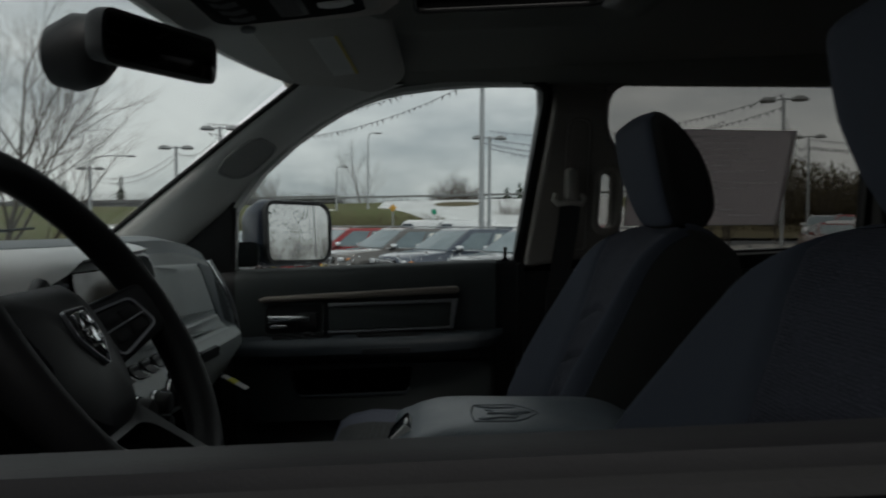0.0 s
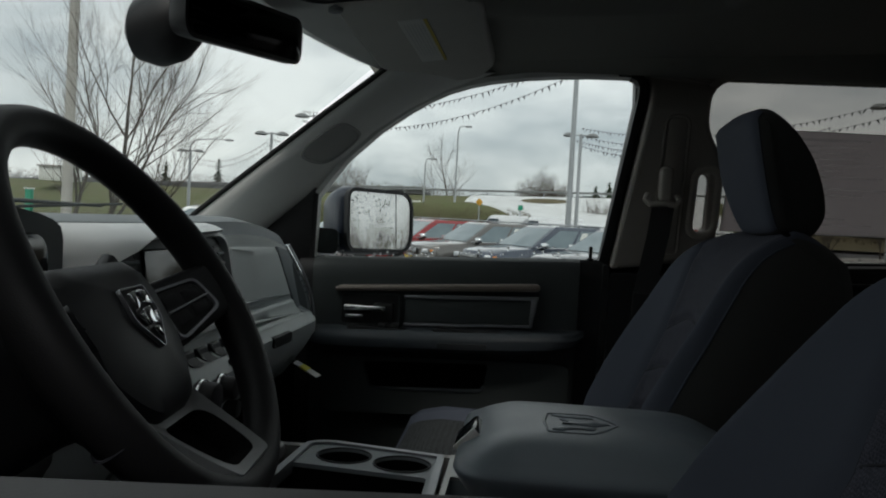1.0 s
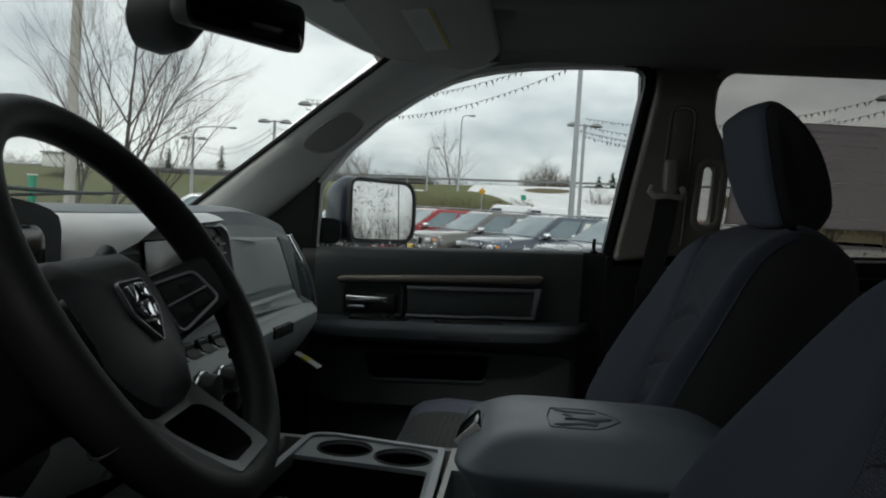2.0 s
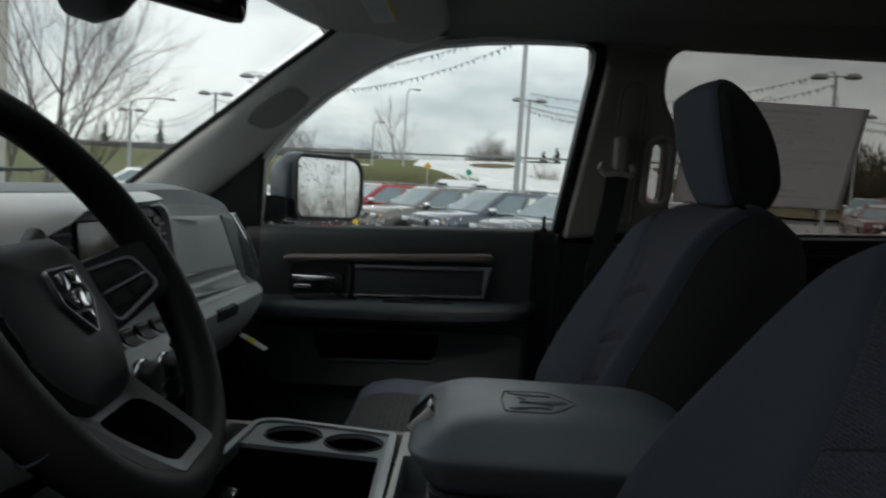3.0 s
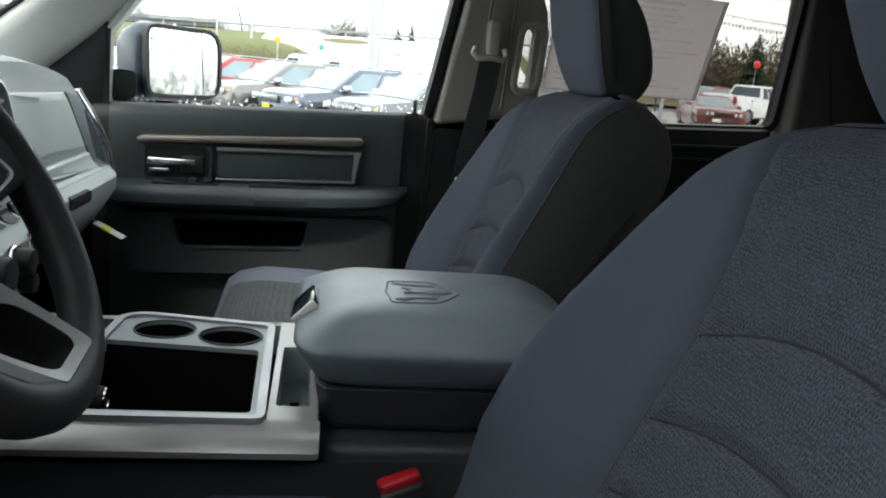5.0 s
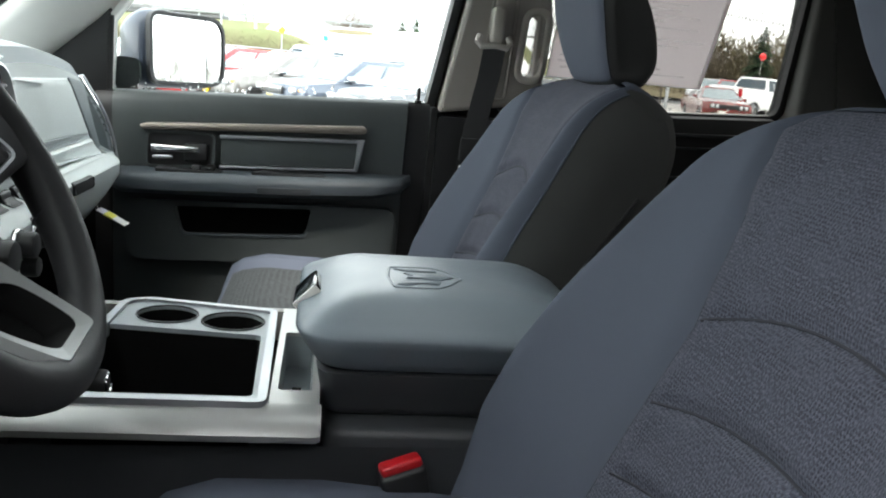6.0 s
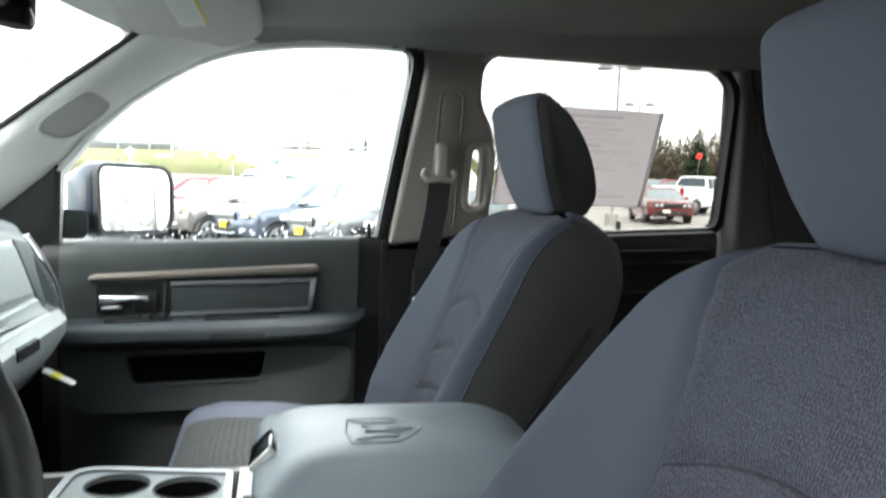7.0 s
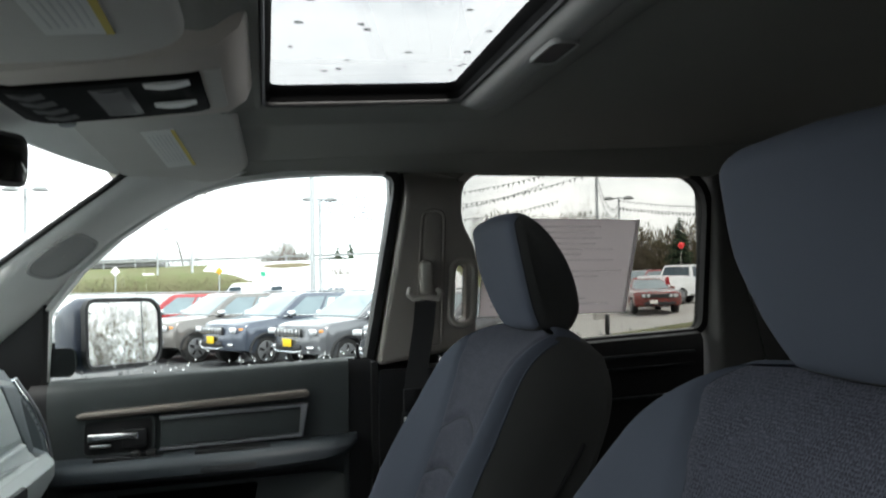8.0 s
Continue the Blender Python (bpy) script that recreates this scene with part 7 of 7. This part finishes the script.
pole = thing("utility_pole", (-10.83, 17.0, 0), "thick weathered wooden utility pole", "pole")
part("shaft", tube([(-10.83, 17, -0.3), (-10.80, 17, 5), (-10.72, 17, 11)], [0.125, 0.115, 0.10], 16), M["wood_pole"], pole)
pole2 = thing("power_pole", (-34.0, 46.0, 0), "far wooden power pole with cross arms", "pole")
part("shaft", tube([(-34, 46, -0.3), (-34, 46, 6.6)], [0.15, 0.12], 10), M["wood_pole"], pole2)
for z in (5.5, 6.3):
    part("cross_arm", box((-34, 46, z), (2.2, 0.14, 0.14), 0.02), M["wood_pole"], pole2)


def road_sign(x, y, z, size, material, label, diamond=False):
    root = thing("road_sign", (x, y, 0), label, "road sign")
    part("post", tube([(x, y, -0.3), (x, y, z)], 0.05, 8), M["galv"], root)
    a = 45 if diamond else 0
    part("panel", moved(box((0, 0, 0), (size[0], 0.04, size[1]), 0.02), Matrix.Translation((x, y - 0.07, z)) @ Matrix.Rotation(radians(a), 4, "Y")), material, root)
    return root


road_sign(-3.43, 60.0, 3.05, (0.42, 0.42), M["sign_y"], "yellow diamond road sign with plain face", True)
road_sign(-8.9, 64.0, 2.75, (0.9, 0.5), M["white"], "white road sign with plain face")
road_sign(-10.6, 60.0, 3.1, (0.5, 0.5), M["white"], "white diamond marker sign", True)
road_sign(-0.29, 58.0, 2.75, (0.36, 0.36), M["sign_g"], "green road sign with plain face")
gs = thing("green_kiosk", (-37.2, 56.0, 0), "small green and white roadside kiosk", "kiosk")
part("body", box((-37.2, 56.0, 1.05), (0.45, 0.45, 2.3), 0.05), M["sign_g"], gs)
part("roof", box((-37.2, 56.0, 2.24), (0.55, 0.55, 0.10), 0.03), M["white"], gs)
shed = thing("low_building", (-44.5, 72, 3.2), "low white far building", "building")
part("wall", box((-44.5, 72, 3.9), (2.6, 3, 1.3), 0.05), M["white"], shed)
part("roof", box((-44.5, 72, 4.62), (2.9, 3.4, 0.14), 0.05), M["concrete"], shed)

bal = thing("balloon", (20.53, 36.0, 0.56), "round red balloon on a string", "balloon")
bm = bmesh.new()
bmesh.ops.create_uvsphere(bm, u_segments=20, v_segments=14, radius=0.16)
bmesh.ops.scale(bm, vec=(1, 1, 1.12), verts=bm.verts)
bmesh.ops.translate(bm, vec=(20.53, 36.0, 3.55), verts=bm.verts)
part("envelope", bm, M["balloon"], bal)
part("string", tube([(20.53, 36, 3.34), (20.5, 36.02, 2.2), (20.55, 36, 0.56)], 0.006, 5), M["white"], bal)
bol = solid("bollard", disc((9.9, 21.4, 0.45), 0.07, 0.7, "z", 16, 0.02), M["black"], "short black bollard on the verge", "bollard")


# ---- pennant strings ----
def pennants(a, b, sag, n, seed):
    r = random.Random(seed)
    a, b = V(*a), V(*b)
    pts = [a.lerp(b, k / 24) - V(0, 0, 4 * sag * (k / 24) * (1 - k / 24)) for k in range(25)]
    root = thing("pennant_string", tuple(a), "sagging line of small faded pennants", "pennants", "pennant strings")
    part("line", tube(pts, 0.008, 5), M["pennant"], root)
    d = (b - a).normalized()
    bm = bmesh.new()
    for k in range(n):
        t = (k + 0.5) / n
        p = a.lerp(b, t) - V(0, 0, 4 * sag * t * (1 - t))
        h = r.uniform(0.11, 0.21)
        sw = V(r.uniform(-0.10, 0.10), r.uniform(-0.12, 0.12), 0)
        q = [bm.verts.new(p - d * 0.045), bm.verts.new(p + d * 0.045), bm.verts.new(p - V(0, 0, h) + sw)]
        q2 = [bm.verts.new(v.co + V(0, 0.012, 0)) for v in q]
        bm.faces.new(q)
        bm.faces.new(q2[::-1])
        for i in range(3):
            bm.faces.new((q[i], q2[i], q2[(i + 1) % 3], q[(i + 1) % 3]))
    ob = part("flags", bm, M["pennant"], root, flat=True)
    ob["kind"] = "stuff"


pennants((-9.8, 33.0, 5.6), (1.80, 24.0, 6.6), 1.0, 60, 1)
pennants((-9.8, 33.0, 6.0), (1.80, 22.0, 6.6), 0.7, 60, 2)
pennants((2.63, 40.0, 6.2), (13.4, 30.0, 6.4), 0.9, 56, 3)
pennants((2.63, 40.0, 5.7), (14.0, 36.0, 5.8), 0.8, 56, 4)
pennants((2.63, 40.0, 6.6), (13.4, 30.0, 6.9), 0.8, 60, 9)
pennants((2.63, 44.0, 6.4), (14.0, 38.0, 6.9), 1.0, 70, 10)
pennants((20.9, 44.0, 6.2), (34.0, 40.0, 6.1), 0.5, 66, 11)
pennants((13.4, 30.0, 5.9), (20.9, 44.0, 6.1), 0.9, 70, 12)
pennants((-13.4, 40.0, 5.4), (-22.1, 50.0, 5.0), 0.8, 30, 5)
pennants((-9.8, 35.0, 5.8), (-13.4, 40.0, 5.4), 0.5, 20, 6)
pennants((20.9, 44.0, 6.7), (34.0, 40.0, 6.6), 0.5, 66, 7)
pennants((13.4, 30.0, 6.3), (20.9, 44.0, 6.6), 0.9, 76, 8)
pennants((20.9, 44.0, 6.3), (34.0, 40.0, 6.2), 0.5, 66, 9)
pennants((-13.4, 40.0, 5.1), (-22.1, 50.0, 4.7), 0.8, 26, 10)


# ---- trees ----
def bare_tree(name, x, y, h, seed, label, spread=0.62, levels=5, trunk=0.10, material=None, twig=None, upright=0.35, bole=0.36):
    r = random.Random(seed)
    root = thing(name, (x, y, 0), label, "tree")
    trunk_parts, vs, fs = [], [], []

    def stick(pts, rr, n):
        ax = (pts[-1] - pts[0]).normalized()
        u = ax.orthogonal().normalized()
        w = ax.cross(u)
        ring = [(u * math.cos(6.28318 * j / n), w * math.sin(6.28318 * j / n)) for j in range(n)]
        b = len(vs)
        for p, q in zip(pts, rr):
            vs.extend(tuple(p + (c + s_) * q) for c, s_ in ring)
        for i in range(len(pts) - 1):
            for j in range(n):
                k = (j + 1) % n
                fs.append((b + i * n + j, b + i * n + k, b + (i + 1) * n + k, b + (i + 1) * n + j))

    def grow(p, d, length, rad, lev):
        n = 4
        pts, rr = [p], [rad]
        q = p.copy()
        for k in range(n):
            d = (d + V(r.gauss(0, 0.09), r.gauss(0, 0.09), upright * 0.10)).normalized()
            q = q + d * length / n
            pts.append(q.copy())
            rr.append(rad * lerp(1, 0.62, (k + 1) / n))
        if lev <= 1:
            trunk_parts.append(tube(pts, rr, 8))
        else:
            stick(pts, rr, 5 if lev < 4 else 3)
        if lev >= levels:
            return
        kids = r.choice((2, 3, 3)) if lev else 5
        for c in range(kids):
            t = r.uniform(0.45, 1.0) if lev else r.uniform(0.35, 1.0)
            i = min(n - 1, int(t * n))
            b = pts[i].lerp(pts[i + 1], t * n - i)
            ax = d.orthogonal().normalized()
            ax.rotate(Matrix.Rotation(r.uniform(0, 6.28), 3, d))
            nd = (d + ax * spread * r.uniform(0.6, 1.3) + V(0, 0, upright * 0.4)).normalized()
            grow(b, nd, length * r.uniform(0.55, 0.82), rr[i] * 0.55, lev + 1)
        grow(q, d, length * 0.7, rr[-1] * 0.95, lev + 1)

    grow(V(x, y, -0.3), V(0.02, 0, 1), h * bole, trunk, 0)
    part("trunk", merge(*trunk_parts), material or M["bark"], root)
    me = bpy.data.meshes.new("twigs")
    me.from_pydata(vs, [], fs)
    me.materials.append(twig or M["twig"])
    ob = new("twigs", me)
    ob.parent, ob.matrix_parent_inverse = root, root.matrix_basis.inverted()
    ob["label"], ob["kind"] = "bare brown twigs", "stuff"
    return root


bare_tree("bare_tree", -7.15, 12.0, 8.4, 4, "leafless young street tree with fine twigs", 0.66, 6, 0.070, None, None, 0.40, 0.25)
bare_tree("bare_tree", -16.0, 26.0, 6.5, 9, "leafless street tree beyond the lot", 0.55, 5, 0.10)
for k, (x, y, h, sd) in enumerate(((1.6, 96, 9.0, 1), (4.6, 97, 6.5, 2), (0.2, 95.5, 8.4, 21), (2.6, 96.5, 7.8, 22), (3.6, 95, 7.0, 23), (-0.6, 97, 6.0, 24), (-9.0, 98, 12.5, 3), (-20, 99, 9.5, 5), (-24, 101, 9, 6), (-28, 103, 9, 7), (6.3, 70.5, 4.6, 12), (-1.3, 70.0, 3.0, 13), (27, 72, 8.5, 14), (31, 71, 8.0, 15), (35.5, 72, 7.0, 16), (24, 74, 9.0, 17), (21, 78, 9.5, 18))):
    # The farthest trees take the twig colour with haze painted in.
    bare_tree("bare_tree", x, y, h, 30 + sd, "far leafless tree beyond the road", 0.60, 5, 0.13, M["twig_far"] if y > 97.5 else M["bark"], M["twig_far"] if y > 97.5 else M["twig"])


for x, y, h, sd in ((20.9, 48.0, 7.6, 61), (18.6, 51.0, 6.6, 62), (17.4, 50.0, 6.2, 63), (19.6, 52.0, 6.8, 64)):
    bare_tree("bare_tree", x, y, h, sd, "leafless brown tree behind the drive", 0.55, 5, 0.07)
for x, y, h, sd in ((48, 7, 8, 41), (55, 3, 9, 42), (60, 10, 9, 43), (70, 5.0, 10, 44), (52, 14, 8, 45)):
    bare_tree("bare_tree", x, y, h, sd, "leafless tree at the edge of the lot", 0.55, 5, 0.14)


def conifer(x, y, h, w, seed):
    """Whorls of drooping boughs, each a fan of needle sprays, ragged at the tips."""
    r = random.Random(seed)
    root = thing("conifer", (x, y, 0), "dark green far conifer", "tree", "conifers")
    part("trunk", tube([(x, y, 0), (x, y, h * 0.97)], [0.18, 0.03], 8), M["bark"], root)
    vs, fs = [], []
    for k in range(30):
        t = k / 29
        z0 = h * lerp(0.10, 0.985, t)
        reach = w * (1 - t) ** 0.85 * r.uniform(0.75, 1.1) + 0.10
        for b in range(max(4, int(11 * (1 - t)) + 3)):
            a = r.uniform(0, 6.28)
            d = V(math.cos(a), math.sin(a), 0)
            n = V(-d.y, d.x, 0)
            length = reach * r.uniform(0.65, 1.05)
            for q in range(5):
                f = (q + r.random()) / 5
                p = V(x, y, z0) + d * length * f + V(0, 0, -0.32 * length * f ** 1.5)
                s_ = (0.22 + 0.20 * length * (1 - 0.6 * f)) * r.uniform(0.7, 1.2)
                i0 = len(vs)
                vs += [tuple(p - d * s_ * 0.4), tuple(p + n * s_ * 0.7 - V(0, 0, s_ * 0.35)), tuple(p + d * s_ - V(0, 0, s_ * 0.3)), tuple(p - n * s_ * 0.7 - V(0, 0, s_ * 0.35)), tuple(p + V(0, 0, s_ * 0.25))]
                fs += [(i0, i0 + 1, i0 + 4), (i0 + 1, i0 + 2, i0 + 4), (i0 + 2, i0 + 3, i0 + 4), (i0 + 3, i0, i0 + 4)]
    me = bpy.data.meshes.new("crown")
    me.from_pydata(vs, [], fs)
    me.materials.append(M["conifer"])
    ob = new("crown", me)
    ob.parent, ob.matrix_parent_inverse = root, root.matrix_basis.inverted()
    ob["kind"] = "stuff"


for x, y, h, w, sd in ((38.2, 68, 7.8, 2.3, 1), (46.5, 76, 6.6, 2.2, 2), (11.2, 108, 7.7, 2.6, 3), (9.6, 110, 7.2, 2.4, 4), (-58, 110, 9.5, 2.2, 5), (-63, 112, 8.5, 2.2, 6), (-54, 115, 8, 2, 7), (-47, 118, 9, 2, 8), (-70, 90, 8, 2.2, 9)):
    conifer(x, y, h, w, sd)


def thicket(name, x0, x1, y, z0, h, n, seed, material, label, slim=0.35, across=False, tuft=1.0):
    """A far strip of scrub: many thin leaning twigs and tufts with an uneven top."""
    r = random.Random(seed)
    vs, fs = [], []
    for k in range(n):
        x = r.uniform(x0, x1)
        hh = h * (0.45 + 0.55 * (0.5 + 0.5 * noise.noise((x * 0.11, seed, 0)))) * r.uniform(0.35, 1.0)
        p = V(x, y + r.uniform(-2.5, 2.5), z0 + hh * r.random() ** 0.8)
        if across:
            p.x, p.y = p.y, p.x
        s = r.uniform(0.25, 0.7) * (0.4 + min(h, 4.0) / 10) * tuft
        d = V(r.gauss(0, 0.35), r.gauss(0, 0.3), 1).normalized() * s
        w = V(r.gauss(0, 1), r.gauss(0, 1), r.gauss(0, 0.4)).normalized() * s * slim * r.uniform(0.4, 1)
        b = len(vs)
        vs += [tuple(p - w), tuple(p + w), tuple(p + d + w * 0.2), tuple(p + d * 0.4 + V(w.y, -w.x, 0))]
        fs += [(b, b + 1, b + 2), (b, b + 2, b + 3), (b + 1, b + 2, b + 3)]
    me = bpy.data.meshes.new(name)
    me.from_pydata(vs, [], fs)
    me.materials.append(material)
    tagged(new(name, me), label, "scrub", kind="stuff")


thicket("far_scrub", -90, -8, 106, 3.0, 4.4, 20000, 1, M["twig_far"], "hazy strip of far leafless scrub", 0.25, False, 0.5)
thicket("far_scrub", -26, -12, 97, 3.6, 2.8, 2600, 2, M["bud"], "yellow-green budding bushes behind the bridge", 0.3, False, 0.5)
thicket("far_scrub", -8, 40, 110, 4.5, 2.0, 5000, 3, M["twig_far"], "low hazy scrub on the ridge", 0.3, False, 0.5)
thicket("roadside_wood", 22, 75, 77, 1.5, 9.8, 60000, 4, M["wood"], "brown leafless roadside wood", 0.26)
thicket("roadside_wood", -30, 40, 66, 0.0, 11.0, 30000, 14, M["wood"], "brown leafless wood behind the lot", 0.20, True)
thicket("far_scrub", -1.2, 5.4, 98, 4.4, 3.4, 900, 15, M["twig_far"], "clump of bare brush on the ridge", 0.12)
thicket("roadside_wood", 22, 75, 70, 0.8, 1.6, 5000, 5, M["grass_dry"], "dry grass and bramble under the wood")
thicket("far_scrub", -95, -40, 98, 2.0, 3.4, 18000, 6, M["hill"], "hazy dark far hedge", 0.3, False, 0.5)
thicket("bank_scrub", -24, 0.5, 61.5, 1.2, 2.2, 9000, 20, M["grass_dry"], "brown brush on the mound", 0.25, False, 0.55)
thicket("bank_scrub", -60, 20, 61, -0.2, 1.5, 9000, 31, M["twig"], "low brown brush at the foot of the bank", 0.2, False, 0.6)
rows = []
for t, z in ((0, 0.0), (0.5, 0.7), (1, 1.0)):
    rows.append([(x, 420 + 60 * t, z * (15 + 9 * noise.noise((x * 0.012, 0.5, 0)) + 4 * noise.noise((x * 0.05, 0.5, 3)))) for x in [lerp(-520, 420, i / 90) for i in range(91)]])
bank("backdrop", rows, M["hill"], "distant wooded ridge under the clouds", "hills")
